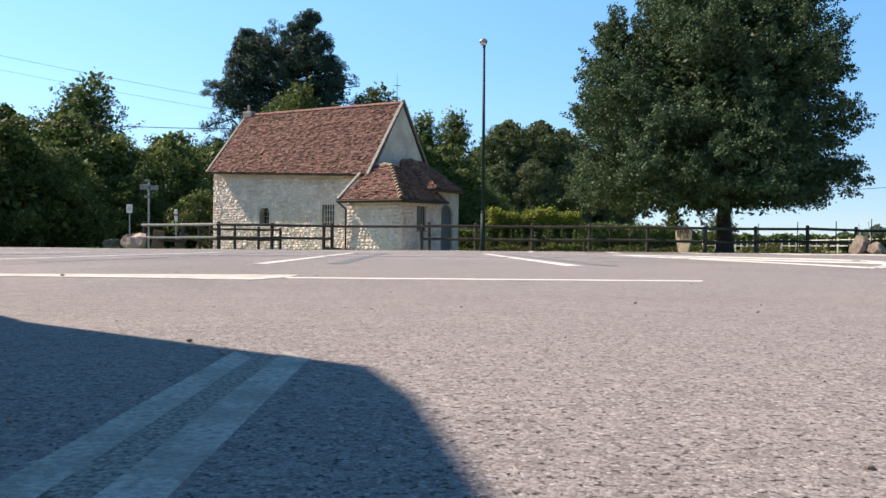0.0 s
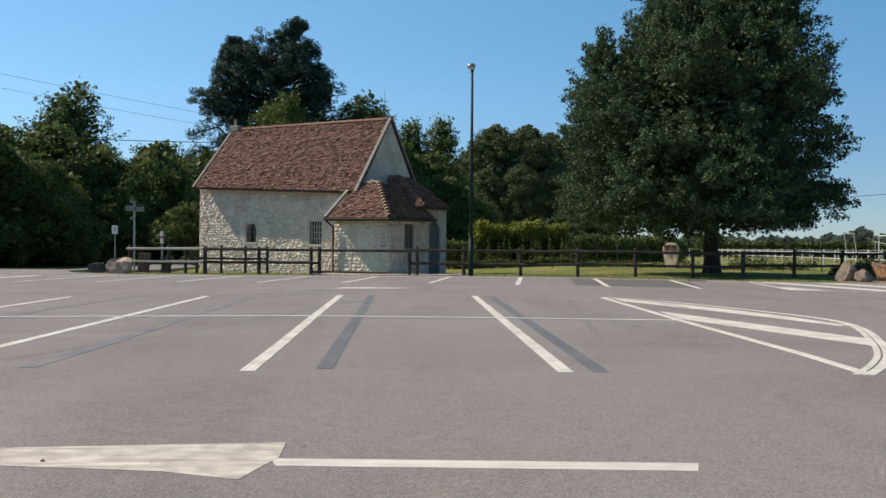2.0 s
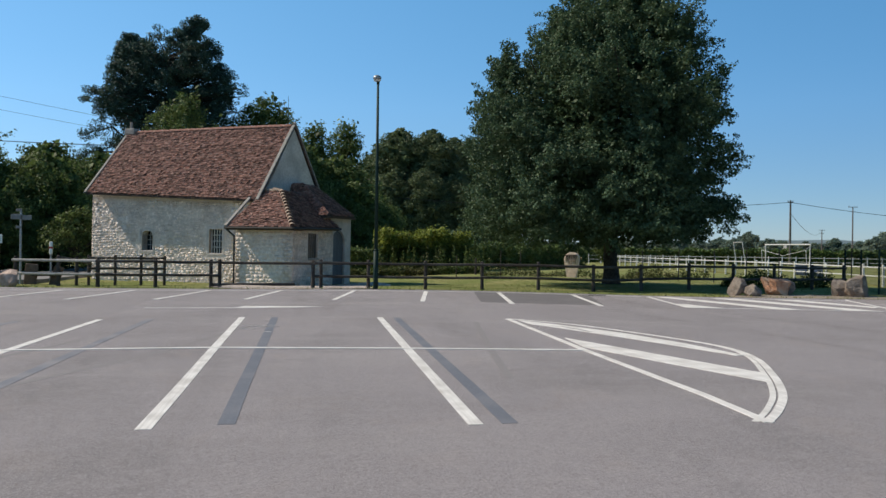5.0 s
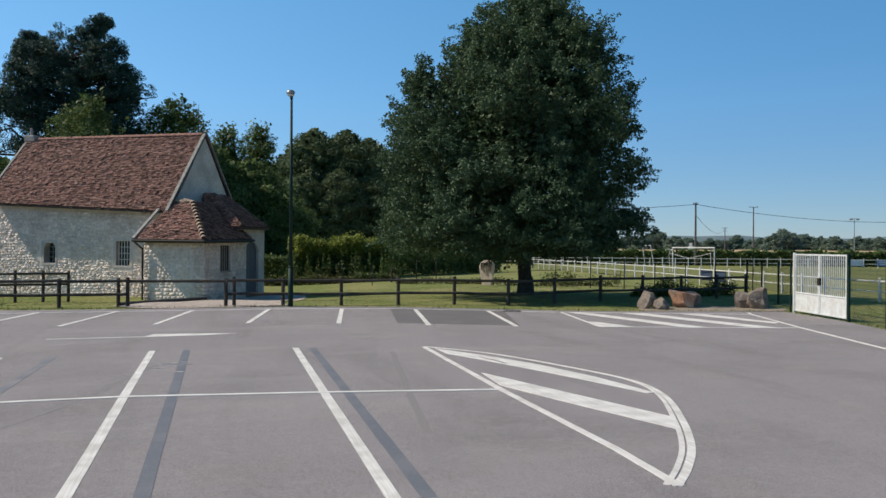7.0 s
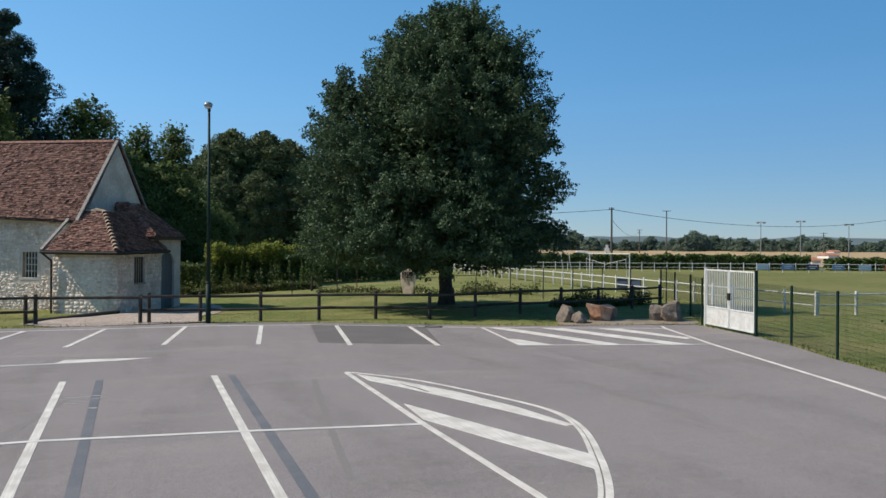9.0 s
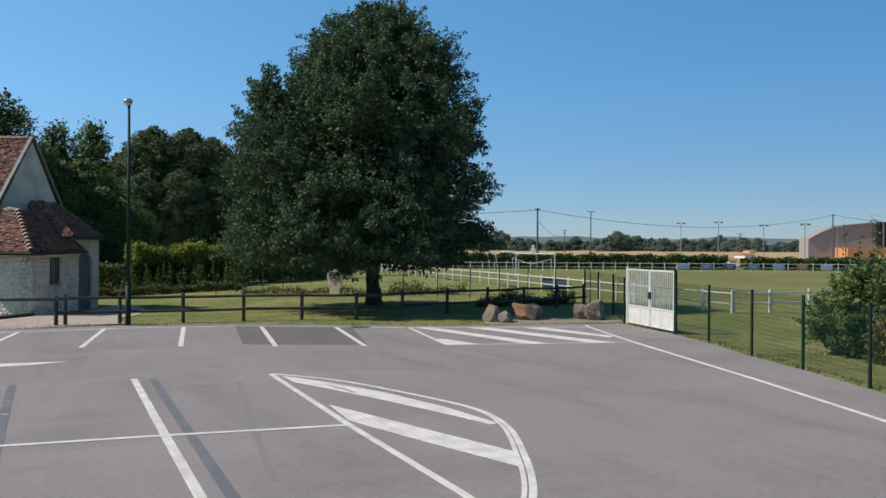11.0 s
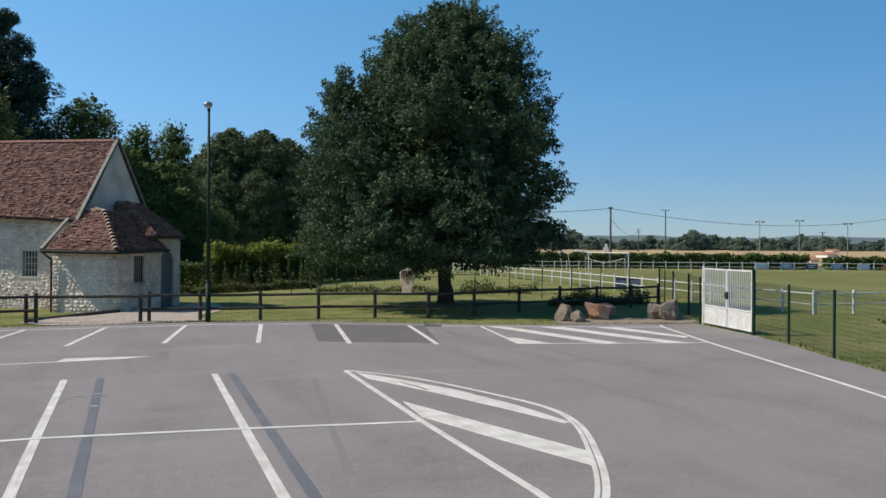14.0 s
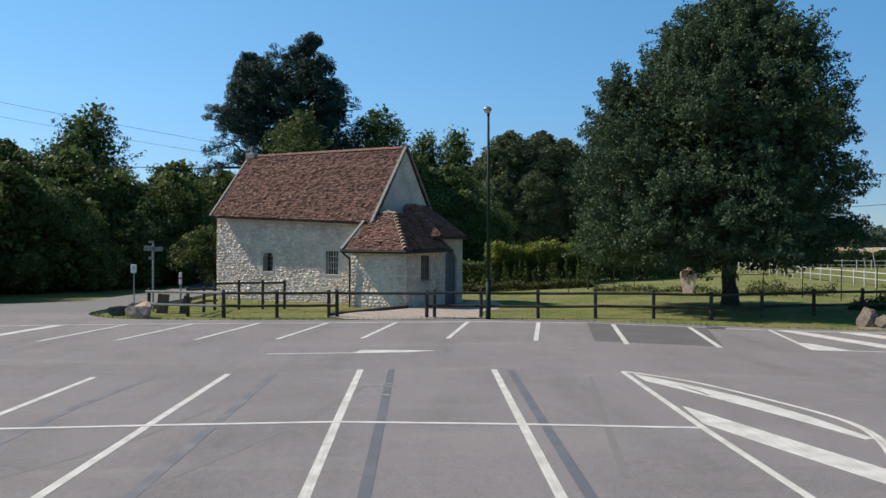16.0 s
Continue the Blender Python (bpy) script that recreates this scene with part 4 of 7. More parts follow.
for p, q in ((s_front[1], s_front[2]), (s_front[3], s_front[2])):
    p, q = Vector(p), Vector(q)
    n = int((q - p).length / 0.3)
    d = (q - p) / n
    side = d.cross(Vector((0, 0, 1))).normalized()
    for k in range(n):
        base = len(v)
        for o, s in ((p + d * k + Vector((0, 0, 0.03)), 1.15), (p + d * (k + 1.15) - Vector((0, 0, 0.03)), 0.8)):
            for i in range(5):
                t = math.pi * i / 4
                w = o + side * math.cos(t) * 0.13 * s + Vector((0, 0, math.sin(t) * 0.12 * s + 0.02))
                v.append(tuple(w))
        f += [(base + i, base + i + 1, base + 6 + i, base + 5 + i) for i in range(4)]
PALETILE = material("lichened_hip_tile", (0.22, 0.15, 0.11), (0.42, 0.33, 0.26), 8, 0.9, 0.5, 50, spread=0.25, per="island")
single_pieces("hip_tile", np.array(v), np.array(f), 10, 4, PALETILE, low_roof)
slab("coping", (SX0 - 0.3, SY0 - 0.53, SE), (SX0 - 0.3, 0.0, SE + 1.52), 0.14, 0.09, COPING, chapel, "grey verge of the sacristy roof")
for p, q in (((SX0 - 0.28, SY0 - 0.55, SE - 0.05), (SX1 + 0.3, SY0 - 0.55, SE - 0.05)), ((SX1 + 0.33, SY0 - 0.55, SE - 0.05), (SX1 + 0.36, SY1 + 0.1, SE + 0.02))):
    bm = bmesh.new()
    tube(bm, p, q, 0.055, n=8)
    part("gutter", bm, IRON, chapel, "dark metal gutter")
bm = bmesh.new()
for p, q in (((SX0 - 0.2, SY0 - 0.53, SE - 0.1), (SX0 - 0.02, SY0 - 0.12, SE - 0.42)), ((SX0 - 0.02, SY0 - 0.12, SE - 0.38), (SX0 - 0.02, SY0 - 0.1, 0.0))):
    tube(bm, p, q, 0.045, n=8)
part("downpipe", bm, IRON, chapel, "dark rusty downpipe")

# choir with the arched doorway
CX, CY = 12.76, 1.75
DOOR = (0.85, 2.34)
bm = bmesh.new()
spring = 2.2
wall_plate(bm, (CX, CY), (CX, CY + 3.0), 0.5, -0.3, CE, CE, [(DOOR[0], DOOR[1], -0.3, spring + 0.62)])
# fill round the arch
cy, ar = CY + (DOOR[0] + DOOR[1]) / 2, (DOOR[1] - DOOR[0]) / 2
for k in range(12):
    t0, t1 = math.pi * k / 12, math.pi * (k + 1) / 12
    vs = []
    for x in (CX, CX - 0.5):
        for t, top in ((t0, 0), (t1, 0), (t1, 1), (t0, 1)):
            y = cy + math.cos(t) * ar
            z = spring + 0.62 + 0.01 if top else spring + math.sin(t) * 0.6
            vs.append(bm.verts.new((x, y, z)))
    for fc in ((0, 1, 2, 3), (7, 6, 5, 4), (0, 4, 5, 1), (1, 5, 6, 2), (2, 6, 7, 3), (3, 7, 4, 0)):
        bm.faces.new([vs[i] for i in fc])
part("choir_wall", bm, DRESSED, chapel, "smooth pale wall with a round-arched doorway")
bm = bmesh.new()
wall_plate(bm, (CX, CY + 3.0), (L, W - 0.5), 0.5, -0.3, CE, CE)
part("choir_wall", bm, MORTAR, chapel)
bm = bmesh.new()
wall_plate(bm, (SX0 + 0.5, CY), (CX, CY), 0.4, -0.3, CE, CE)
part("choir_wall", bm, MORTAR, chapel)
DOORWOOD = material("grey_blue_door", (0.09, 0.1, 0.115), (0.15, 0.16, 0.175), 9, 0.7, 0.3, 40, spread=0.1)
bm = bmesh.new()
box(bm, (CX - 0.19, CY + DOOR[0], -0.2), (CX - 0.15, CY + DOOR[1], spring + 0.6))
door = part("door", bm, DOORWOOD, chapel, "grey-blue plank door in the arch")
for k in range(8):
    y0 = CY + DOOR[0] + k * (DOOR[1] - DOOR[0]) / 8
    bm = bmesh.new()
    box(bm, (CX - 0.147, y0 + 0.005, -0.2), (CX - 0.11, y0 + (DOOR[1] - DOOR[0]) / 8 - 0.005, spring + 0.6), 0.006)
    part("plank", bm, DOORWOOD, door)
bm = bmesh.new()
box(bm, (CX - 0.1, CY + DOOR[0], -0.25), (CX + 0.5, CY + DOOR[1], 0.02), 0.02)
part("door_step", bm, DRESSED, chapel)


# ---- wooden rail fences ----
def rail_fence(posts, label, rails=(0.42, 0.88), r_post=0.065, r_rail=0.05, height=0.97, pale=False, skip=(), group="wooden fences"):
    x0, y0 = posts[0]
    fence = thing("fence", pose(x0, y0, 0), label, "fence", group)
    rg = np.random.default_rng(int(abs(x0) * 100) + 3)
    tops = []
    for x, y in posts:
        z = land_z(x, y)
        bm = bmesh.new()
        hh = height + rg.uniform(-0.03, 0.03)
        lean = rg.uniform(-0.012, 0.012, 2)
        tube(bm, (x - x0, y - y0, z - 0.3), (x - x0 + lean[0], y - y0 + lean[1], z + hh), r_post, r_post * 0.96, 10)
        tube(bm, (x - x0 + lean[0], y - y0 + lean[1], z + hh), (x - x0 + lean[0], y - y0 + lean[1], z + hh + 0.02), r_post * 0.95, r_post * 0.6, 10)
        part("post", bm, DARKWOOD, fence, smooth=False)
        tops.append((x - x0, y - y0, z))
    for i in range(len(posts) - 1):
        if i in skip:
            continue
        for h in rails:
            a, b = Vector(tops[i]), Vector(tops[i + 1])
            side = (b - a).cross(Vector((0, 0, 1))).normalized() * (r_post + r_rail * 0.4)
            bm = bmesh.new()
            p = a + side + Vector((0, 0, h + rg.uniform(-0.015, 0.015))) - (b - a) * 0.03
            q = b + side + Vector((0, 0, h + rg.uniform(-0.015, 0.015))) + (b - a) * 0.03
            mid = (p + q) / 2 - Vector((0, 0, rg.uniform(0, 0.015)))
            tube(bm, p, mid, r_rail, r_rail * 0.95, 8)
            tube(bm, mid, q, r_rail * 0.95, r_rail * 0.9, 8)
            part("rail", bm, PALEWOOD if pale else DARKWOOD, fence)
    return fence


rail_fence([(0.5, 30.35), (0.78, 30.45), (2.42, 30.4), (4.43, 30.3), (6.42, 30.1), (8.42, 29.9), (10.35, 29.6), (12.3, 30.0), (14.4, 30.6), (16.5, 31.25), (18.6, 31.95), (20.7, 32.7), (22.6, 33.45)],
           "dark weathered wooden rail fence along the grass")
rail_fence([(-6.66, 30.55), (-4.8, 30.6), (-3.0, 30.9), (-2.7, 30.9)], "dark weathered wooden rail fence before the chapel")
rail_fence([(-9.7, 31.9), (-8.1, 31.25), (-6.66, 30.6)], "grey weathered wooden rail fence beside the boulders", pale=True)
bm = bmesh.new()
tube(bm, (-2.7, 30.88, land_z(-2.7, 30.9) + 0.86), (0.5, 30.33, land_z(0.5, 30.35) + 0.86), 0.05, 0.045, 8)
single("bar", bm, DARKWOOD, "single round wooden bar across the path entrance", "fence rail")
rail_fence([(-8.9, 38.6), (-7.9, 38.95), (-6.9, 39.3), (-5.95, 39.5)], "second wooden rail fence close to the chapel wall", height=1.3, rails=(0.75, 1.2))
rail_fence([(-8.1, 31.25), (-8.45, 34.9), (-8.9, 38.6)], "wooden rail fence running back to the chapel", height=1.05, rails=(0.45, 0.95))
bm = bmesh.new()
tube(bm, (-3.0, 31.2, land_z(-3.0, 31.2) + 0.05), (-0.35, 39.6, land_z(-0.35, 39.6) + 0.09), 0.09, 0.085, 8)
single("log_edging", bm, DARKWOOD, "dark log lying along the gravel path's edge", "log")

# ---- gravel path ----
bm = bmesh.new()
gp = [(-3.2, 31.0), (-1.9, 29.6), (0.4, 29.75), (2.5, 30.2), (2.5, 32.0), (3.3, 37.0), (4.3, 42.0), (3.8, 47.0), (2.4, 44.0), (0.9, 41.5), (-0.5, 38.8), (-1.6, 35.5)]
gp = smooth_line([(x, y, 0) for x, y in gp + gp[:1]], 4)[:-1]
vs = [bm.verts.new((p.x, p.y, land_z(p.x, p.y) + 0.03)) for p in gp]
fc = bm.faces.new(vs)
bmesh.ops.triangulate(bm, faces=[fc])
bmesh.ops.subdivide_edges(bm, edges=bm.edges[:], cuts=3, use_grid_fill=True)
for vtx in bm.verts:
    vtx.co.z = land_z(vtx.co.x, vtx.co.y) + 0.025
single("gravel_path", bm, GRAVEL, "pale gravel forecourt before the chapel door", "gravel", kind="structure")

# ---- lamp post ----
lamp = thing("street_lamp", pose(2.62, 29.6, 0.0), "tall dark green steel lamp post with a globe-like lantern", "street lamp")
bm = bmesh.new()
tube(bm, (0, 0, -0.2), (0, 0, 1.3), 0.085, 0.085, 12)
tube(bm, (0, 0, 1.3), (0, 0, 1.38), 0.085, 0.065, 12)
tube(bm, (0, 0, 1.38), (0, 0, 7.0), 0.065, 0.04, 12)
tube(bm, (0, 0, 7.0), (0, 0, 7.14), 0.05, 0.05, 10)
part("pole", bm, GREENMETAL, lamp, smooth=True)
bm = bmesh.new()
bmesh.ops.create_uvsphere(bm, u_segments=14, v_segments=8, radius=0.145)
bmesh.ops.scale(bm, vec=(1, 1, 0.7), verts=bm.verts)
bmesh.ops.translate(bm, vec=(-0.03, 0, 7.22), verts=bm.verts)
part("lantern", bm, ZINC, lamp, "grey metal lantern head", True)
bm = bmesh.new()
tube(bm, (-0.03, 0, 7.1), (-0.03, 0, 7.15), 0.09, 0.13, 12)
part("diffuser", bm, WHITEPAINT, lamp)
bm = bmesh.new()
box(bm, (-0.05, -0.092, 0.35), (0.05, -0.07, 0.75), 0.005)
part("access_door", bm, GREENMETAL, lamp)


# ---- trees ----
def limb_mesh(rg, base, top, r0, r1, bends=5, wob=0.12, n=8):
    pts = [Vector(base).lerp(Vector(top), i / bends) for i in range(bends + 1)]
    for p in pts[1:-1]:
        p.x += rg.uniform(-wob, wob)
        p.y += rg.uniform(-wob, wob)
    return [(pts[i], pts[i + 1], r0 + (r1 - r0) * i / bends, r0 + (r1 - r0) * (i + 1) / bends) for i in range(bends)]


def clump_points(rg, centres, radii, per, flat=1.0):
    """Leaf places in round clumps, and the way out of the clump at each."""
    out, way = [], []
    for c, r in zip(centres, radii):
        n = max(8, int(per * r * r))
        d = rg.normal(size=(n, 3))
        d /= np.linalg.norm(d, axis=1, keepdims=True)
        rad = r * rg.uniform(0.25, 1.0, n)[:, None] ** 0.6
        p = d * rad
        p[:, 2] *= flat
        out.append(c + p)
        way.append(d * 0.9 + np.array((0, 0, 0.35)))
    return np.concatenate(out), np.concatenate(way)


def crown_sprays(rg, outline, count, length, per, thick, deep=1.0, lumps=0.1, inner=0.35, rise=0.3, bough=1, fan=0.5):
    """Leafy twigs in a crown whose reach to both sides is given by height: (height, left, right); bough twigs fan out together."""
    count = max(1, count // bough)
    o = np.array(outline, float)
    zz = np.linspace(o[0, 0], o[-1, 0], 400)
    area = (np.interp(zz, o[:, 0], o[:, 2] - o[:, 1]) + 0.4) ** 1.25
    z = np.interp(rg.random(count), np.cumsum(area) / area.sum(), zz)
    left, right = np.interp(z, o[:, 0], o[:, 1]), np.interp(z, o[:, 0], o[:, 2])
    a = rg.uniform(0, 2 * math.pi, count)
    ph = rg.uniform(0, 6.28, 4)
    k = 1 + lumps * (0.5 * np.sin(3 * a + z * 0.9 + ph[0]) + 0.35 * np.sin(5 * a - 1.7 * z + ph[1]) + 0.4 * np.sin(2.3 * z + 2 * a + ph[2]) + 0.3 * np.sin(9 * a + 3.1 * z + ph[3]))
    q = (1 - (1 - inner) * rg.random(count) ** 1.8) * k
    half = (right - left) / 2
    tip = np.stack([(left + right) / 2 + np.cos(a) * half * q, np.sin(a) * half * deep * q, z + rg.normal(size=count) * 0.12], axis=1)
    mid = (o[0, 0] + o[-1, 0]) / 2
    way = np.stack([np.cos(a), np.sin(a), rise + 1.3 * (z - mid) / (o[-1, 0] - o[0, 0])], axis=1) + rg.normal(size=(count, 3)) * 0.4
    way /= np.linalg.norm(way, axis=1, keepdims=True)
    if bough > 1:
        off = rg.normal(size=(count, bough, 3)) * np.array((fan, fan, fan * 0.6))
        tip = (tip[:, None, :] + off).reshape(-1, 3)
        way = (way[:, None, :] + off / fan * 0.5 + np.array((0, 0, 0.15))).reshape(-1, 3)
        way /= np.linalg.norm(way, axis=1, keepdims=True)
    return spray_leaves(rg, tip, way, length, per, thick)


def spray_leaves(rg, tip, way, length, per, thick):
    """Leaves along short twigs, closer to the twig towards its tip, and the way that each leaf tends to face."""
    count = len(tip)
    t = rg.random((count, per)) ** 0.75
    reach = (length * rg.uniform(0.6, 1.3, count))[:, None]
    side = rg.normal(size=(count, per, 3)) * (thick * (1.08 - 0.85 * t))[:, :, None]
    pts = tip[:, None, :] + way[:, None, :] * ((t - 0.72) * reach)[:, :, None] + side
    face = side / (np.linalg.norm(side, axis=2, keepdims=True) + 1e-6) * 0.45 + way[:, None, :] * 0.2 + np.array((0, 0, 0.5))
    return pts.reshape(-1, 3), face.reshape(-1, 3)


def envelope_centres(rg, profile, count, lobes=0.16, shell=0.55, bottom=None):
    """Clump centres inside a body of revolution with a lobed outline; profile: heights and radii."""
    hs, rs = np.array([p[0] for p in profile]), np.array([p[1] for p in profile])
    ph = rg.uniform(0, 6.28, 6)
    out, rad = [], []
    while len(out) < count:
        z = rg.uniform(hs[0], hs[-1])
        r = np.interp(z, hs, rs)
        if rg.random() > (r / rs.max()) ** 1.2 + 0.08:
            continue
        a = rg.uniform(0, 2 * math.pi)
        k = 1 + lobes * (math.sin(3 * a + ph[0] + z * 0.5) * 0.5 + math.sin(5 * a + ph[1] - z * 0.8) * 0.35 + math.sin(2 * z + ph[2] + 2 * a) * 0.4)
        q = rg.uniform(shell, 1.0) ** 0.8
        out.append((math.cos(a) * r * k * q, math.sin(a) * r * k * q, z))
    return np.array(out)


def broadleaf(name, m, label, height, profile, clumps, clump_r, per, leaf, mat, seed, trunk_r, trunk_top, category="tree", group="", core=0, core_leaf=0.5, lobes=0.16, bark=BARK, shift=(0, 0), lean=(), extra=(), deep=1.0):
    rg = np.random.default_rng(seed)
    tree = thing(name, m, label, category, group)
    c = envelope_centres(rg, profile, clumps, lobes)
    c[:, 0] += shift[0]
    c[:, 1] += shift[1]
    c[:, 1] *= deep
    if lean:
        c[:, 0] += np.interp(c[:, 2], [q[0] for q in lean], [q[1] for q in lean])
    if len(extra):
        c = np.concatenate([c, np.array(extra)])
    radii = rg.uniform(clump_r * 0.65, clump_r * 1.35, len(c))
    pts, way = clump_points(rg, c, radii, per, 0.75)
    bm = bmesh.new()
    segs = limb_mesh(rg, (0, 0, -0.2), (rg.uniform(-0.2, 0.2) + shift[0] * 0.08, 0, trunk_top), trunk_r, trunk_r * 0.72, 4, trunk_r * 0.15)
    segs.append((Vector((0, 0, -0.25)), Vector((0, 0, 0.2)), trunk_r * 1.36, trunk_r * 1.14))
    segs.append((Vector((0, 0, 0.2)), Vector((0, 0, 0.8)), trunk_r * 1.14, trunk_r * 0.96))
    segs.append((Vector((0, 0, trunk_top - 0.8)), Vector((-0.05, 0, trunk_top + 0.1)), trunk_r * 0.75, trunk_r * 1.15))
    segs += limb_mesh(rg, (shift[0] * 0.08, 0, trunk_top - 0.1), (shift[0], shift[1], height * 0.86), trunk_r * 0.7, 0.03, 6, 0.2)
    picks = rg.choice(len(c), size=min(26, len(c)), replace=False)
    for k in picks:
        z0 = trunk_top * 0.85 + (c[k][2] - trunk_top) * 0.35
        z0 = max(trunk_top * 0.8, min(z0, height * 0.75))
        f = max(0.0, (z0 - trunk_top) / max(0.1, height - trunk_top))
        segs += limb_mesh(rg, (shift[0] * (0.08 + 0.92 * f), shift[1] * f, z0), tuple(c[k]), trunk_r * 0.34 * (1 - 0.6 * f), 0.02, 4, 0.25)
    for p, q, a, b in segs:
        tube(bm, p, q, a, b, 8, False)
    part("trunk", bm, bark, tree, "dark trunk with spreading limbs", True)
    part("crown", leaves("crown", pts, leaf, mat, rg, face=way), mat, tree, "dense leafy crown")
    if core:
        cc = envelope_centres(rg, [(h, r * 0.78) for h, r in profile], core, 0.05, 0.0)
        cc[:, 0] += shift[0]
        if lean:
            cc[:, 0] += np.interp(cc[:, 2], [q[0] for q in lean], [q[1] for q in lean])
        cp = clump_points(rg, cc, np.full(len(cc), clump_r * 1.3), 40, 0.8)[0]
        part("inner_foliage", leaves("inner_foliage", cp, core_leaf, mat, rg), mat, tree)
    return tree


def spray_tree(name, m, label, outline, count, length, per, thick, leaf, mat, seed, trunk_r, trunk_top, group="", core=0, core_leaf=0.3, deep=1.0, back=0.0, lumps=0.1, inner=0.35, rise=0.3, tufts=(), limbs=28, core_size=0.66, bough=1, fan=0.5):
    """A tree with a crown of leafy twigs, limbs that run out to them and denser shade inside."""
    rg = np.random.default_rng(seed)
    tree = thing(name, m, label, "bush" if name == "bush" else "tree", group)
    pts, way = crown_sprays(rg, outline, count, length, per, thick, deep, lumps, inner, rise, bough, fan)
    for c, r, n in tufts:
        d = rg.normal(size=(n, 3))
        d /= np.linalg.norm(d, axis=1, keepdims=True)
        w = d + np.array((0, 0, 0.7))
        p2, w2 = spray_leaves(rg, np.array(c) + d * np.array(r) * (rg.random((n, 1)) ** 0.4), w / np.linalg.norm(w, axis=1, keepdims=True), length, per, thick)
        pts, way = np.concatenate([pts, p2]), np.concatenate([way, w2])
    pts[:, 1] += back
    top = outline[-1][0]
    axis = (outline[len(outline) // 2][1] + outline[len(outline) // 2][2]) / 2
    bm = bmesh.new()
    segs = limb_mesh(rg, (0, 0, -0.2), (axis * 0.06, 0, trunk_top), trunk_r, trunk_r * 0.74, 4, trunk_r * 0.15)
    segs.append((Vector((0, 0, -0.25)), Vector((0, 0, 0.2)), trunk_r * 1.4, trunk_r * 1.14))
    segs.append((Vector((0, 0, 0.2)), Vector((0, 0, 0.8)), trunk_r * 1.14, trunk_r * 0.96))
    segs += limb_mesh(rg, (axis * 0.06, 0, trunk_top - 0.1), (axis, back, top * 0.9), trunk_r * 0.72, 0.03, 6, 0.2)
    for k in rg.choice(len(pts), size=limbs, replace=False):
        f = min(0.75, max(0.0, (pts[k][2] - trunk_top) * 0.4 / max(0.1, top - trunk_top)))
        z0 = trunk_top * 0.9 + (top - trunk_top) * f
        segs += limb_mesh(rg, (axis * (0.06 + 0.94 * f), back * f, z0), tuple(pts[k]), trunk_r * 0.36 * (1 - 0.6 * f), 0.015, 5, 0.25)
    for p, q, a, b in segs:
        tube(bm, p, q, a, b, 8, False)
    part("trunk", bm, BARK, tree, "dark trunk with spreading limbs", True)
    part("crown", leaves("crown", pts, leaf, mat, rg, face=way), mat, tree, "dense leafy crown")
    if core:
        o = [(h, (l + r) / 2 - (r - l) / 2 * core_size, (l + r) / 2 + (r - l) / 2 * core_size) for h, l, r in outline]
        cp, _ = crown_sprays(rg, o, core, length * 1.3, 12, thick * 2.2, deep, 0.0, 0.0)
        cp[:, 1] += back
        part("inner_foliage", leaves("inner_foliage", cp, core_leaf, mat, rg), mat, tree)
    return tree


BIG_CROWN = [(2.1, -5.9, 1.9), (2.5, -7.1, 3.1), (3.1, -7.3, 3.4), (3.9, -7.2, 3.3), (5.4, -6.95, 3.0), (6.7, -6.85, 2.95), (7.7, -6.75, 3.0), (8.5, -6.1, 3.05), (9.2, -5.0, 3.0), (9.9, -4.3, 2.75),
             (10.5, -4.0, 2.35), (11.1, -3.75, 1.95), (11.5, -3.5, 1.7), (11.9, -3.15, 1.4), (12.3, -2.65, 1.0), (12.6, -1.95, 0.6), (12.8, -1.25, 0.1)]
spray_tree("tree", pose(14.0, 37.9, -0.12), "large round-crowned dark green tree standing on the grass", BIG_CROWN, 5400, 0.95, 62, 0.16, 0.108, LEAF_OAK, 11, 0.37, 2.5,
           core=4600, core_leaf=0.2, deep=1.22, back=-2.8, lumps=0.06, inner=0.6, bough=9, fan=0.36, core_size=0.74,
           tufts=(((-5.8, -0.3, 8.9), (0.6, 1.3, 1.15), 90), ((-1.2, 0.0, 12.7), (0.8, 0.9, 0.35), 28), ((0.3, 0.0, 12.5), (0.6, 0.9, 0.4), 22)))


# ---- woods behind the side road and the chapel ----
WOOD_A = [(0.2, 3.0), (1.5, 4.2), (4.0, 4.6), (6.5, 4.1), (8.5, 2.8), (9.8, 1.2)]
WOODLAND = "dark green woodland tree at the road's far side"
wood_a = broadleaf("woodland_tree", pose(-30.0, 63.0, -0.3), WOODLAND, 9.8, WOOD_A, 165, 0.95, 130, 0.25, LEAF_WOOD, 21, 0.22, 2.0, group="woodland", core=90, core_leaf=0.6, lobes=0.42)
spray_tree("woodland_tree", pose(-25.4, 70.0, -0.3), "taller woodland tree with a lighter feathery top",
           [(2.0, -4.6, 2.2), (5.0, -5.4, 2.4), (8.0, -5.6, 2.3), (10.2, -5.0, 1.9), (11.2, -4.1, 1.7), (12.2, -3.4, 1.4), (13.0, -1.9, 1.0), (13.8, -1.0, 0.5)],
           620, 1.6, 42, 0.36, 0.2, LEAF_WOOD, 22, 0.26, 3.0, group="woodland", core=240, core_leaf=0.5, lumps=0.3, inner=0.3, core_size=0.6)
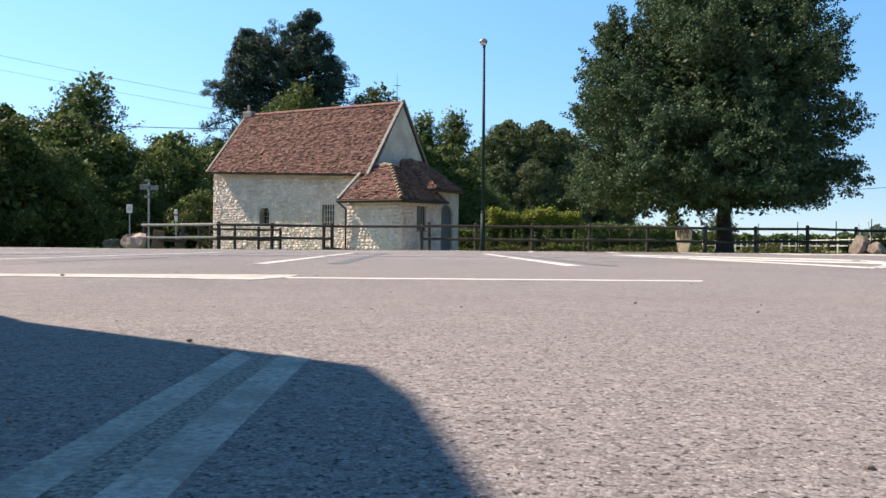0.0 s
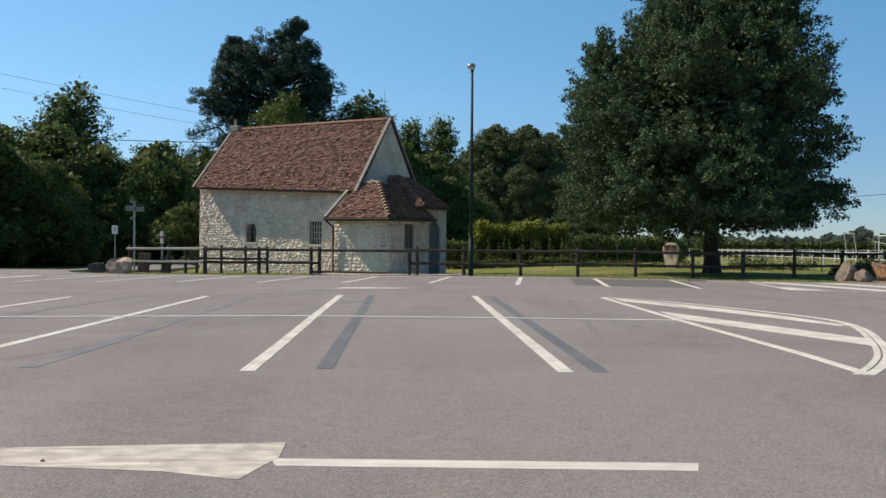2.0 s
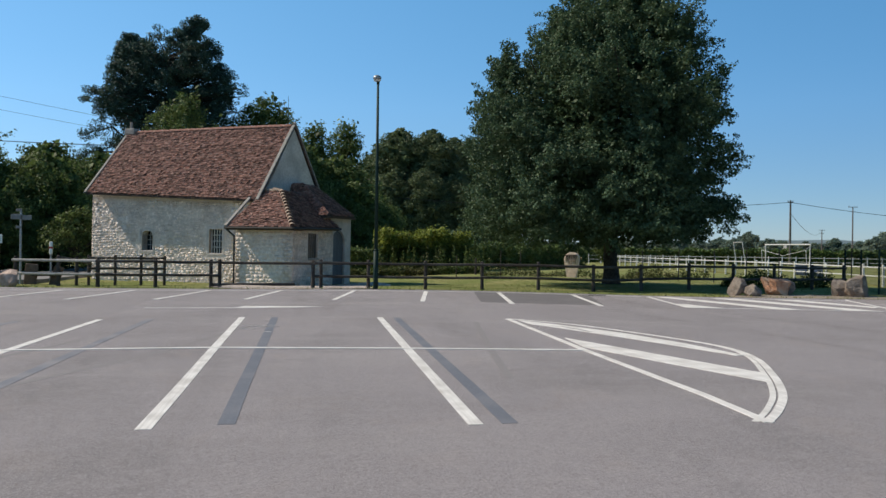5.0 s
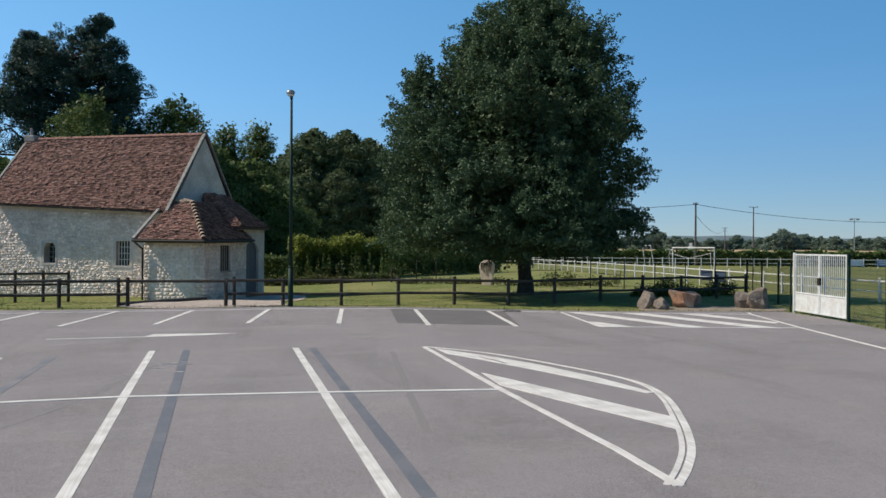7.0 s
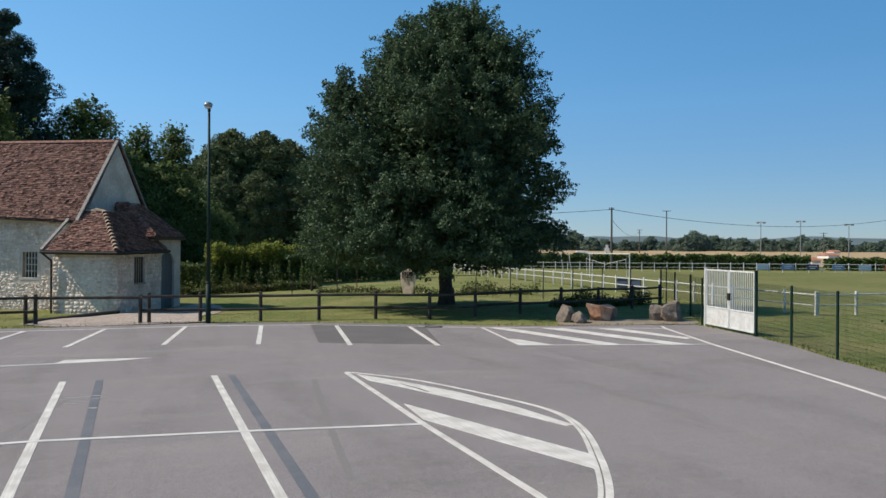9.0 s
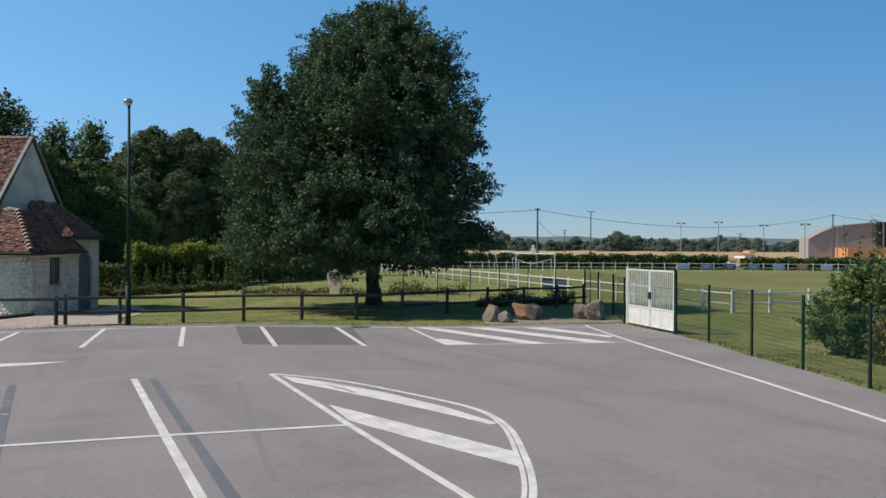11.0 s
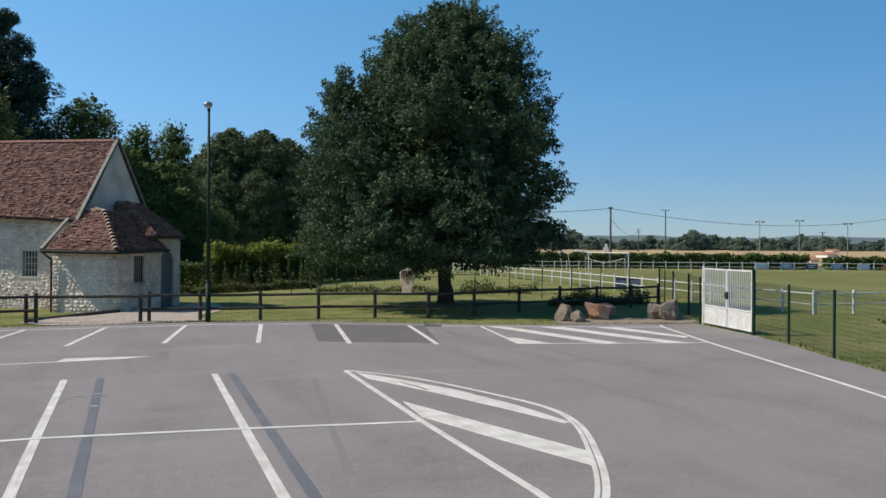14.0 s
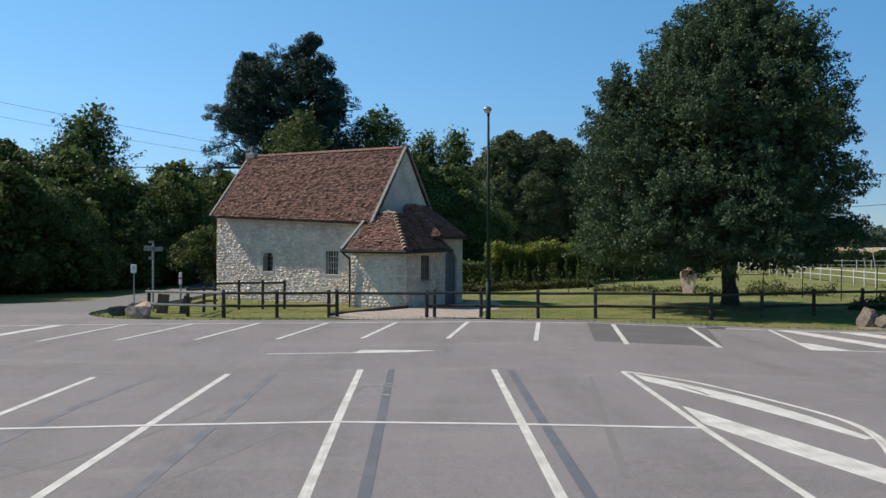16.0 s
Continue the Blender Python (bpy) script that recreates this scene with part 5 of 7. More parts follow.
# copies left of the view are unseen, added to shade the road verge
for x, y, s, a in ((-35.5, 62, 1.05, 40), (-25.0, 61.5, 0.93, 130), (-21.2, 62.5, 0.8, 220), (-18.2, 66.0, 0.8, 300), (-29.5, 72, 1.02, 70), (-20.5, 73, 0.95, 160), (-34, 73, 1.0, 10), (-15.5, 72, 0.86, 250), (-12.3, 76, 0.8, 20),
                   (-39.5, 66, 1.1, 190), (-10.5, 92.0, 1.0, 110), (-3.6, 84.0, 0.95, 200), (-33.0, 46.5, 0.95, 50), (-28.5, 51.0, 0.75, 150), (-38.0, 41.0, 1.0, 250), (-25.0, 53.5, 0.75, 15), (-22.5, 55.0, 0.62, 75), (-31.5, 51.0, 0.55, 145), (-36.0, 48.0, 0.55, 215), (-20.6, 55.5, 0.36, 295), (-29.3, 54.5, 0.6, 5), (-45, 60, 1.0, 80), (-37.5, 53.0, 1.12, 125), (-28.0, 46.5, 0.95, 165), (-31.0, 42.0, 1.1, 285), (-41.0, 47.0, 1.2, 310), (-43.5, 54.0, 1.2, 35), (-23.0, 58.5, 0.55, 33), (-27.5, 58.0, 0.6, 93), (-32.5, 57.5, 0.62, 183), (-37.5, 56.5, 0.6, 283), (-19.6, 59.5, 0.5, 133)):
    copy_thing(wood_a, pose(x, y, -0.3, 0, 0, a) @ Matrix.Scale(s, 4))
spray_tree("tree", pose(-10.3, 75.0, -0.3), "yellow-green leafy tree in the sun before the pine",
           [(3.0, -3.0, 3.0), (7.0, -3.6, 3.6), (10.0, -3.5, 3.4), (11.3, -3.1, 2.7), (12.6, -2.4, 1.9), (13.6, -1.0, 1.2), (14.3, -0.2, 0.9)],
           460, 1.5, 40, 0.36, 0.2, LEAF_MIX, 25, 0.2, 3.0, group="trees behind the chapel", core=160, core_leaf=0.45, lumps=0.3, inner=0.35)
spray_tree("tree", pose(-4.2, 90.0, -0.3), "dark leafy tree behind the chapel's gable",
           [(3.0, -3.2, 3.2), (8.0, -3.9, 3.8), (12.0, -3.9, 3.7), (14.0, -3.5, 3.4), (15.2, -2.8, 2.6), (16.2, -1.6, 1.3), (16.7, -0.6, 0.5)],
           520, 1.6, 40, 0.4, 0.24, LEAF_WOOD, 26, 0.24, 3.0, group="trees behind the chapel", core=240, core_leaf=0.5, lumps=0.22, inner=0.35)
shrub_light = broadleaf("shrub", pose(-14.4, 58.5, -0.1), "light green rounded shrub at the road's edge", 3.9, [(0.2, 1.2), (1.2, 1.75), (2.4, 1.7), (3.3, 1.1), (3.9, 0.4)], 80, 0.55, 150, 0.17, LEAF_MIX, 24, 0.07, 0.6,
                        category="shrub", group="shrubs", core=20, core_leaf=0.4, lobes=0.3)
copy_thing(shrub_light, pose(-12.9, 59.5, -0.4, 0, 0, 80) @ Matrix.Scale(0.85, 4))

spray_tree("young_tree", pose(28.0, 78.0, -0.2), "young light green tree in the field beyond the railing", [(0.8, -0.9, 0.9), (1.6, -1.5, 1.4), (2.6, -1.3, 1.2), (3.5, -0.4, 0.4)], 120, 0.9, 36, 0.18, 0.15, LEAF_SHRUB, 27, 0.07, 0.9, group="young trees", core=20, core_leaf=0.3, lumps=0.25, limbs=10)
spray_tree("young_tree", pose(21.8, 72.0, -0.2), "small pointed dark green young tree on the grass", [(0.6, -0.9, 0.9), (1.6, -1.2, 1.1), (2.8, -0.7, 0.7), (4.0, -0.1, 0.1)], 110, 0.9, 36, 0.18, 0.15, LEAF_SHRUB, 28, 0.07, 0.9, group="young trees", core=20, core_leaf=0.3, lumps=0.2, limbs=10)

# trees right of the pine and the far wood
FEATHER = [(2.0, -3.2, 3.0), (6.0, -3.4, 3.2), (10.0, -2.9, 2.9), (12.5, -2.4, 2.5), (14.2, -2.0, 1.9), (15.6, -1.2, 1.2), (16.6, -0.5, 0.6)]
mid = spray_tree("tree", pose(4.4, 103, -0.3), "feathery light-topped tree beyond the chapel", FEATHER, 420, 1.8, 36, 0.34, 0.24, LEAF_MIX, 31, 0.22, 3.0,
                 group="trees beyond the chapel", core=140, core_leaf=0.55, lumps=0.34, inner=0.25, core_size=0.55)
copy_thing(mid, pose(0.7, 100, -0.3, 0, 0, 150) @ Matrix.Scale(0.96, 4))
for x, y, s, a in ((-1.6, 93, 1.2, 70), (2.8, 96, 1.12, 150), (7.2, 108, 0.9, 240), (4.6, 93, 0.82, 20), (9.0, 120, 0.9, 310)):
    copy_thing(wood_a, pose(x, y, -0.3, 0, 0, a) @ Matrix.Scale(s, 4))
FOREST = [(0.0, 4.5), (4.0, 6.4), (10.0, 7.2), (16.0, 6.6), (20.5, 4.6), (23.0, 1.6)]
forest = broadleaf("forest_tree", pose(17.0, 166, 0), "dense round-topped tree of the far wood", 23.5, FOREST, 300, 1.7, 44, 0.42, LEAF_HAZE, 41, 0.35, 3.0, group="far wood", core=90, core_leaf=1.1, lobes=0.2)
for x, y, s, a in ((23.4, 166, 1.0, 60), (29.0, 172, 0.97, 210), (12.8, 172, 0.84, 280), (35.5, 176, 0.82, 20), (14.5, 158, 0.62, 10), (21.0, 157, 0.66, 70), (27.5, 160, 0.62, 140), (41.0, 182, 0.7, 190)):
    copy_thing(forest, pose(x, y, 0, 0, 0, a) @ Matrix.Scale(s, 4))


# ---- the tall pine behind the chapel ----
def pine_tree():
    rg = np.random.default_rng(77)
    tree = thing("pine_tree", pose(-14.2, 88, -0.3), "tall dark spreading pine with cloud-like foliage pads", "tree")
    bm = bmesh.new()
    segs = limb_mesh(rg, (-2.6, 0, -0.3), (-1.6, 0, 11.0), 0.5, 0.38, 5, 0.2)
    segs += limb_mesh(rg, (-1.6, 0, 11.0), (3.6, 0, 23.4), 0.36, 0.06, 6, 0.3)
    segs += limb_mesh(rg, (-1.4, 0, 12.0), (-2.6, 0.3, 21.8), 0.28, 0.06, 5, 0.3)
    pads, sizes = [], []
    # outline of the crown: height, left, right
    o = np.array([(10.6, -4.6, 7.4), (13.1, -6.0, 8.4), (14.6, -6.7, 8.7), (15.8, -7.6, 8.5), (16.6, -7.3, 8.3), (17.0, -6.1, 8.2), (17.9, -5.4, 8.0), (18.8, -5.3, 7.0), (19.6, -5.2, 6.2), (20.3, -4.8, 5.6), (21.0, -4.4, 5.8), (21.5, -3.9, 4.3)])

    def bough(start, tip, n, spread):
        """A level bough that ends in a fan of needle tufts turned up at the tips."""
        start, tip = Vector(start), Vector(tip)
        segs.extend(limb_mesh(rg, tuple(start), tuple(tip - Vector((0, 0, 0.15))), 0.09, 0.025, 4, 0.2))
        for k in range(n):
            f = 1.0 - 0.6 * rg.random() ** 1.3
            c = start.lerp(tip, f)
            w = spread * (0.35 + 0.9 * (1 - f))
            pads.append((c.x + rg.normal() * w, c.y + rg.normal() * w, tip.z + rg.normal() * 0.22 - (1 - f) * 0.5))
            sizes.append(rg.uniform(0.26, 0.5))
    for k in range(210):
        z = rg.uniform(o[0, 0], o[-1, 0])
        left, right = np.interp(z, o[:, 0], o[:, 1]), np.interp(z, o[:, 0], o[:, 2])
        mid_x, half = (left + right) / 2, (right - left) / 2
        th = rg.uniform(0, 2 * math.pi) if k % 3 else rg.choice([0.0, math.pi]) + rg.normal() * 0.3
        reach = rg.uniform(0.8, 1.0)
        bough((mid_x * 0.6, 0, z - 1.3), (mid_x + math.cos(th) * half * reach, math.sin(th) * 5.2 * reach, z), 11, 0.55)
    # the taller leaning top and the second top
    for z, a, b in ((21.2, 0.5, 5.3), (21.8, 0.6, 4.5), (22.2, 0.5, 3.6), (22.7, 1.2, 3.3), (23.2, 2.0, 3.8), (23.6, 2.6, 4.1), (23.75, 3.0, 3.9), (21.3, -3.9, -0.6), (21.7, -3.5, -1.7), (21.95, -3.3, -2.6)):
        core = (a + b) / 2
        for tip in (a, b, core):
            for d in (-0.7, 0.7):
                bough((core, 0, z - 0.9), (tip, d, z), 6, 0.3)
    for k in range(170):
        z = rg.uniform(o[0, 0], 20.6)
        left, right = np.interp(z, o[:, 0], o[:, 1]), np.interp(z, o[:, 0], o[:, 2])
        u, v = rg.uniform(-0.68, 0.68), rg.uniform(-0.6, 0.6)
        pads.append(((left + right) / 2 + u * (right - left) / 2, v * 5.0, z))
        sizes.append(rg.uniform(0.8, 1.2))
    # boughs that hang low on one side, with sky between them
    for p, q, n in (((-4.6, 0, 13.2), (-8.0, 0.6, 12.2), 7), ((-3.4, 0, 11.6), (-7.0, -0.6, 10.4), 8), ((-6.6, 0.2, 10.8), (-8.2, 0.2, 8.9), 7), ((-5.6, 0.4, 9.6), (-6.6, -0.3, 8.2), 6)):
        segs += limb_mesh(rg, (-1.6, 0, 10.6), p, 0.16, 0.08, 4, 0.2)
        segs += limb_mesh(rg, p, q, 0.08, 0.03, 4, 0.15)
        for k in range(n):
            pads.append(tuple(Vector(p).lerp(Vector(q), (k + 0.6) / n) + Vector((rg.normal() * 0.3, rg.normal() * 0.5, rg.normal() * 0.3))))
            sizes.append(rg.uniform(0.5, 0.85))
    pads, sizes = np.array(pads), np.array(sizes)
    for k in rg.choice(len(pads), size=24, replace=False):
        segs += limb_mesh(rg, (-1.2 + max(0, pads[k][2] - 12) * 0.36, 0, max(9.5, pads[k][2] - 2.0)), tuple(pads[k]), 0.11, 0.025, 4, 0.25)
    for p, q, a, b in segs:
        tube(bm, p, q, a, b, 7, False)
    part("trunk", bm, BARK, tree, "dark trunk with long boughs", True)
    pts, way = clump_points(rg, pads, sizes, 300, 0.8)
    part("crown", leaves("crown", pts, 0.2, LEAF_PINE, rg, aspect=0.45, face=way), LEAF_PINE, tree, "dark needle pads")
    return tree


pine_tree()


# ---- hedge and planting along the garden's edge ----
def leaf_mass(name, spine, width, height, n, leaf, mat, label, category, seed, top_mat=None, ragged=0.15, group="", kind="", along=0.0):
    """A hedge along a line: leaves filling a soft box, ragged on top."""
    rg = np.random.default_rng(seed)
    p = np.array(spine, float)
    seg = np.linalg.norm(np.diff(p, axis=0), axis=1)
    cum = np.concatenate([[0], np.cumsum(seg)])
    s = rg.uniform(0, cum[-1], n)
    x, y = np.interp(s, cum, p[:, 0]), np.interp(s, cum, p[:, 1])
    k = np.clip(np.searchsorted(cum, s) - 1, 0, len(seg) - 1)
    d = (np.diff(p, axis=0) / seg[:, None])[k]
    off = rg.uniform(-1, 1, n)
    off = np.sign(off) * np.abs(off) ** 0.55 * width / 2
    hh = height * (1 + ragged * (np.sin(s * 1.7 + seed) * 0.5 + np.sin(s * 4.3) * 0.3 + rg.normal(size=n) * 0.35))
    z = hh * rg.uniform(0.0, 1.0, n) ** 0.75
    if top_mat:
        off *= np.where(z < height * 0.66, 0.45, 1.0)
    x, y = x - d[:, 1] * off, y + d[:, 0] * off
    g = land(x, y)
    o = spine[0]
    pts = np.stack([x - o[0], y - o[1], z + g], axis=1)
    ob = thing(name, pose(o[0], o[1], 0), label, category, group, kind)
    if top_mat:
        cut = z > height * (0.68 + 0.05 * rg.normal(size=n))
        part("foliage", leaves("foliage", pts[~cut], leaf, mat, rg), mat, ob)
        part("young_growth", leaves("young_growth", pts[cut], leaf, top_mat, rg), top_mat, ob, "yellow-green new shoots on top")
    else:
        part("foliage", leaves("foliage", pts, leaf, mat, rg), mat, ob)
    bm = bmesh.new()
    for i in range(int(cum[-1] / 0.8)):
        sx, sy = np.interp(i * 0.8 + 0.3, cum, p[:, 0]), np.interp(i * 0.8 + 0.3, cum, p[:, 1])
        tube(bm, (sx - o[0], sy - o[1], land_z(sx, sy) - 0.1), (sx - o[0] + rg.uniform(-0.1, 0.1), sy - o[1], land_z(sx, sy) + height * 0.7), 0.035, 0.015, 5)
    part("stem_cluster", bm, BARK, ob)["kind"] = "stuff"
    return ob


leaf_mass("hedge", [(4.9, 58.5), (8.0, 59.5), (11.5, 61.5)], 1.8, 2.75, 26000, 0.17, LEAF_WOOD, "broad clipped hedge with a yellow-green top", "hedge", 51, LEAF_YOUNG)
leaf_mass("hedge", [(11.5, 62.5), (16.0, 66.0), (24.0, 74.0)], 1.6, 1.9, 15000, 0.22, LEAF_WOOD, "dark hedge in the shade behind the trees", "hedge", 52)
leaf_mass("hedge", [(-4.0, 64.0), (1.0, 62.5), (4.7, 60.5)], 1.4, 1.75, 9000, 0.2, LEAF_WOOD, "dark green hedge between the chapel and the clipped hedge", "hedge", 58, ragged=0.08)
leaf_mass("shrub_border", [(2.8, 55.2), (7.1, 54.8), (11.4, 55.4)], 1.0, 0.44, 7000, 0.12, LEAF_SHRUB, "low ragged border of green shrubs", "shrubs", 53, ragged=0.5)
leaf_mass("shrub_border", [(10.4, 50.6), (14.4, 48.5), (19.5, 45.0)], 0.6, 0.28, 3600, 0.1, LEAF_SHRUB, "low ragged weeds along the wire fence", "weeds", 54, ragged=0.7)
leaf_mass("shrub_border", [(17.6, 34.0), (20.0, 34.7), (23.2, 35.4)], 0.7, 0.42, 5200, 0.1, LEAF_SHRUB, "dark nettles behind the wooden fence", "weeds", 55, ragged=0.9)
leaf_mass("hedge", [(18.4, 47.5), (22.0, 44.5)], 0.6, 0.5, 1600, 0.12, LEAF_SHRUB, "patch of rusty green weeds", "weeds", 56, ragged=0.8)


def spikes(name, x0, x1, y, n, h, seed, label):
    """Upright flowering stems."""
    rg = np.random.default_rng(seed)
    c = []
    for k in range(n):
        x, hh, yy = rg.uniform(x0, x1), h * rg.uniform(0.55, 1.15), y + rg.uniform(-0.7, 0.7)
        m = 46
        z = rg.uniform(0.05, 1, m) * hh
        c.append(np.stack([x + rg.normal(size=m) * 0.1 * (1.15 - z / hh), yy + rg.normal(size=m) * 0.1 * (1.15 - z / hh), z + land_z(x, yy)], axis=1))
    me = leaves(name, np.concatenate(c), 0.14, LEAF_SHRUB, rg, up=0.0)
    tagged(new(name, me), label, "plants", kind="stuff")


spikes("tall_weeds", 4.4, 11.8, 56.8, 70, 1.75, 61, "tall upright weeds before the hedge")

RUSTLEAF = leaf_material("rusty_leaf", (0.13, 0.11, 0.04), (0.27, 0.21, 0.09), second=(0.14, 0.16, 0.05))
for x, y, label, outline, n, mat, seed in ((18.15, 14.95, "leafy green bush behind the wire fence", [(0.15, -0.7, 0.7), (0.5, -1.15, 0.95), (1.0, -1.15, 1.0), (1.5, -0.85, 0.95), (1.95, -0.3, 0.75), (2.25, -0.05, 0.45)], 330, LEAF_BUSH, 71),
                                           (18.5, 13.75, "tall loose green bush with open twigs", [(0.15, -0.6, 0.7), (0.6, -0.9, 1.1), (1.2, -0.8, 1.1), (1.7, -0.55, 0.9), (2.15, -0.2, 0.6)], 270, LEAF_BUSH, 73),
                                           (20.9, 13.6, "broad green bush at the back of the thicket", [(0.15, -1.0, 1.2), (0.8, -1.4, 1.6), (1.5, -1.2, 1.4), (2.1, -0.7, 0.8), (2.4, -0.2, 0.3)], 380, LEAF_BUSH, 74),
                                           (17.5, 13.55, "low bush with rusty browned leaves", [(0.1, -0.35, 0.45), (0.4, -0.5, 0.55), (0.75, -0.4, 0.45), (1.05, -0.1, 0.15)], 70, RUSTLEAF, 75)):
    spray_tree("bush", pose(x, y, -0.05), label, outline, n, 0.55, 60, 0.1, 0.075, mat, seed, 0.05, 0.3, group="bushes", core=n // 3, core_leaf=0.15, deep=1.0, lumps=0.2, inner=0.3, limbs=14, core_size=0.7)
shoots = thing("bush_shoots", pose(18.3, 14.6, 0), "long whippy leafy shoots rising above the bush", "shoots")
rg = np.random.default_rng(72)
c = []
bm = bmesh.new()
for k in range(14):
    x, y, h = rg.uniform(-0.6, 1.0), rg.uniform(-1.2, 0.8), rg.uniform(2.4, 3.4)
    lean = rg.uniform(-0.12, 0.12)
    tube(bm, (x, y, 0.6), (x + lean * h, y, h), 0.012, 0.005, 5)
    z = 1.2 + (h - 1.2) * rg.random(70) ** 0.8
    c.append(np.stack([x + lean * z + rg.normal(size=70) * 0.06, y + rg.normal(size=70) * 0.06, z], axis=1))
part("stem", bm, BARK, shoots)
part("leaf_cover", leaves("leaf_cover", np.concatenate(c), 0.075, LEAF_BUSH, rg, up=0.0), LEAF_BUSH, shoots)

# ---- grass blades over the verges ----
def blades(name, n, box_, h, seed, label, keep=None):
    rg = np.random.default_rng(seed)
    x, y = rg.uniform(box_[0], box_[1], n), rg.uniform(box_[2], box_[3], n)
    ok = ~inside_lot(x, y)
    ed = edge_distance(x, y)
    ok &= ed > 0.03
    if keep is not None:
        ok &= keep(x, y, ed, rg)
    x, y = x[ok], y[ok]
    m = len(x)
    z = land(x, y)
    a = rg.uniform(0, 6.28, m)
    hh = h * rg.uniform(0.4, 1.3, m)
    w = 0.012 + 0.014 * rg.random(m)
    dx, dy = np.cos(a) * w, np.sin(a) * w
    lx, ly = rg.normal(size=m) * hh * 0.45, rg.normal(size=m) * hh * 0.45
    v = np.stack([np.stack([x - dx, y - dy, z - 0.01], 1), np.stack([x + dx, y + dy, z - 0.01], 1), np.stack([x + lx, y + ly, z + hh], 1)], axis=1).reshape(-1, 3)
    return tagged(new(name, raw_mesh(name, v, np.arange(3 * m).reshape(-1, 3), BLADE)), label, "grass", kind="stuff")


def off_path(x, y, ed, rg):
    inside = np.zeros(len(x), bool)
    pts = [(p.x, p.y) for p in gp]
    for (x0, y0), (x1, y1) in zip(pts, pts[1:] + pts[:1]):
        if y0 != y1:
            inside ^= ((y0 > y) != (y1 > y)) & (x < (x1 - x0) * (y - y0) / (y1 - y0) + x0)
    return ~inside


blades("lawn", 48000, (-12.5, 24, 25, 47), 0.022, 81, "short uneven lawn between car park and chapel", off_path)
blades("verge_tufts", 90000, (-13, 21, 2, 34), 0.085, 82, "longer dry grass tufts at the asphalt's edge", lambda x, y, ed, rg: (ed < 0.45) & (rg.random(len(x)) < 1.2 - ed * 2))
blades("verge_grass", 15000, (12, 26, 6, 27), 0.02, 83, "grass behind the wire fence")

# ---- boulders ----
def boulder(m, size, mat, label, seed, group="boulders"):
    """A block broken along a few flat faces, with worn edges and a pitted skin."""
    rg = np.random.default_rng(seed)
    bm = bmesh.new()
    bmesh.ops.create_icosphere(bm, subdivisions=4, radius=1.0)
    planes = rg.normal(size=(9, 3))
    planes /= np.linalg.norm(planes, axis=1, keepdims=True)
    planes = np.concatenate([planes, [[0, 0, -1], [0, 0, 1]]])
    planes[-1] = planes[-1] + rg.normal(size=3) * 0.2
    dist = np.concatenate([rg.uniform(0.5, 0.74, 9), [0.6, 0.66]])
    for v in bm.verts:
        c = v.co
        for _ in range(2):
            for n, d in zip(planes, dist):
                k = c.x * n[0] + c.y * n[1] + c.z * n[2]
                if k > d:
                    c -= Vector(n) * (k - d)
        c += Vector(c).normalized() * (noise.noise(c * 2.3 + Vector((seed, 0, 0))) * 0.07 + noise.noise(c * 7.0) * 0.025)
    lo, hi = min(v.co.z for v in bm.verts), max(v.co.z for v in bm.verts)
    for v in bm.verts:
        v.co = Vector((v.co.x * size[0] / 1.3, v.co.y * size[1] / 1.3, (v.co.z - lo) / (hi - lo) * size[2]))
    return single("boulder", bm, mat, label, "boulder", group, m=m)


bm = bmesh.new()
dp = smooth_line([(x, y, 0) for x, y in ((13.6, 25.6), (15.2, 25.25), (17.2, 24.95), (18.1, 24.75), (18.9, 25.6), (18.6, 26.9), (17.2, 27.3), (15.6, 27.1), (14.0, 26.6), (13.6, 25.6))], 4)[:-1]
fc = bm.faces.new([bm.verts.new((q.x, q.y, land_z(q.x, q.y) + 0.02)) for q in dp])
bmesh.ops.triangulate(bm, faces=[fc])
single("bare_earth", bm, DIRT, "strip of bare dry earth round the boulders", "earth", kind="structure")
boulder(pose(14.22, 26.85, -0.06, 0, 24, -20), (0.44, 0.4, 0.68), ROCKGREY, "tall grey boulder leaning beside the others", 1)
boulder(pose(14.68, 26.4, -0.06, 0, 0, 60), (0.55, 0.5, 0.46), ROCKGREY, "low grey boulder at the asphalt's edge", 2)
boulder(pose(15.82, 27.04, -0.05, 0, 12, -25), (0.82, 0.59, 0.6), ROCKRED, "ochre-red boulder with a pale broken face", 3)
boulder(pose(16.36, 27.54, -0.05, 0, 0, 110), (0.6, 0.56, 0.58), ROCKGREY, "brown-grey boulder behind the ochre one", 4)
boulder(pose(17.82, 26.54, -0.05, 0, 0, 10), (0.42, 0.44, 0.6), ROCKGREY, "upright grey-brown boulder near the gate", 5)
boulder(pose(18.12, 26.06, -0.05, 0, 5, 80), (0.68, 0.63, 0.78), ROCKGREY, "blocky grey-brown boulder near the gate", 6)
boulder(pose(-10.85, 31.75, -0.06, 0, 0, 15), (0.46, 0.4, 0.4), ROCKDARK, "low dark boulder on the verge", 7)
boulder(pose(-9.68, 30.75, -0.06, 0, 0, -20), (0.95, 0.7, 0.62), ROCKPALE, "pinkish-pale boulder at the corner of the grass", 8)

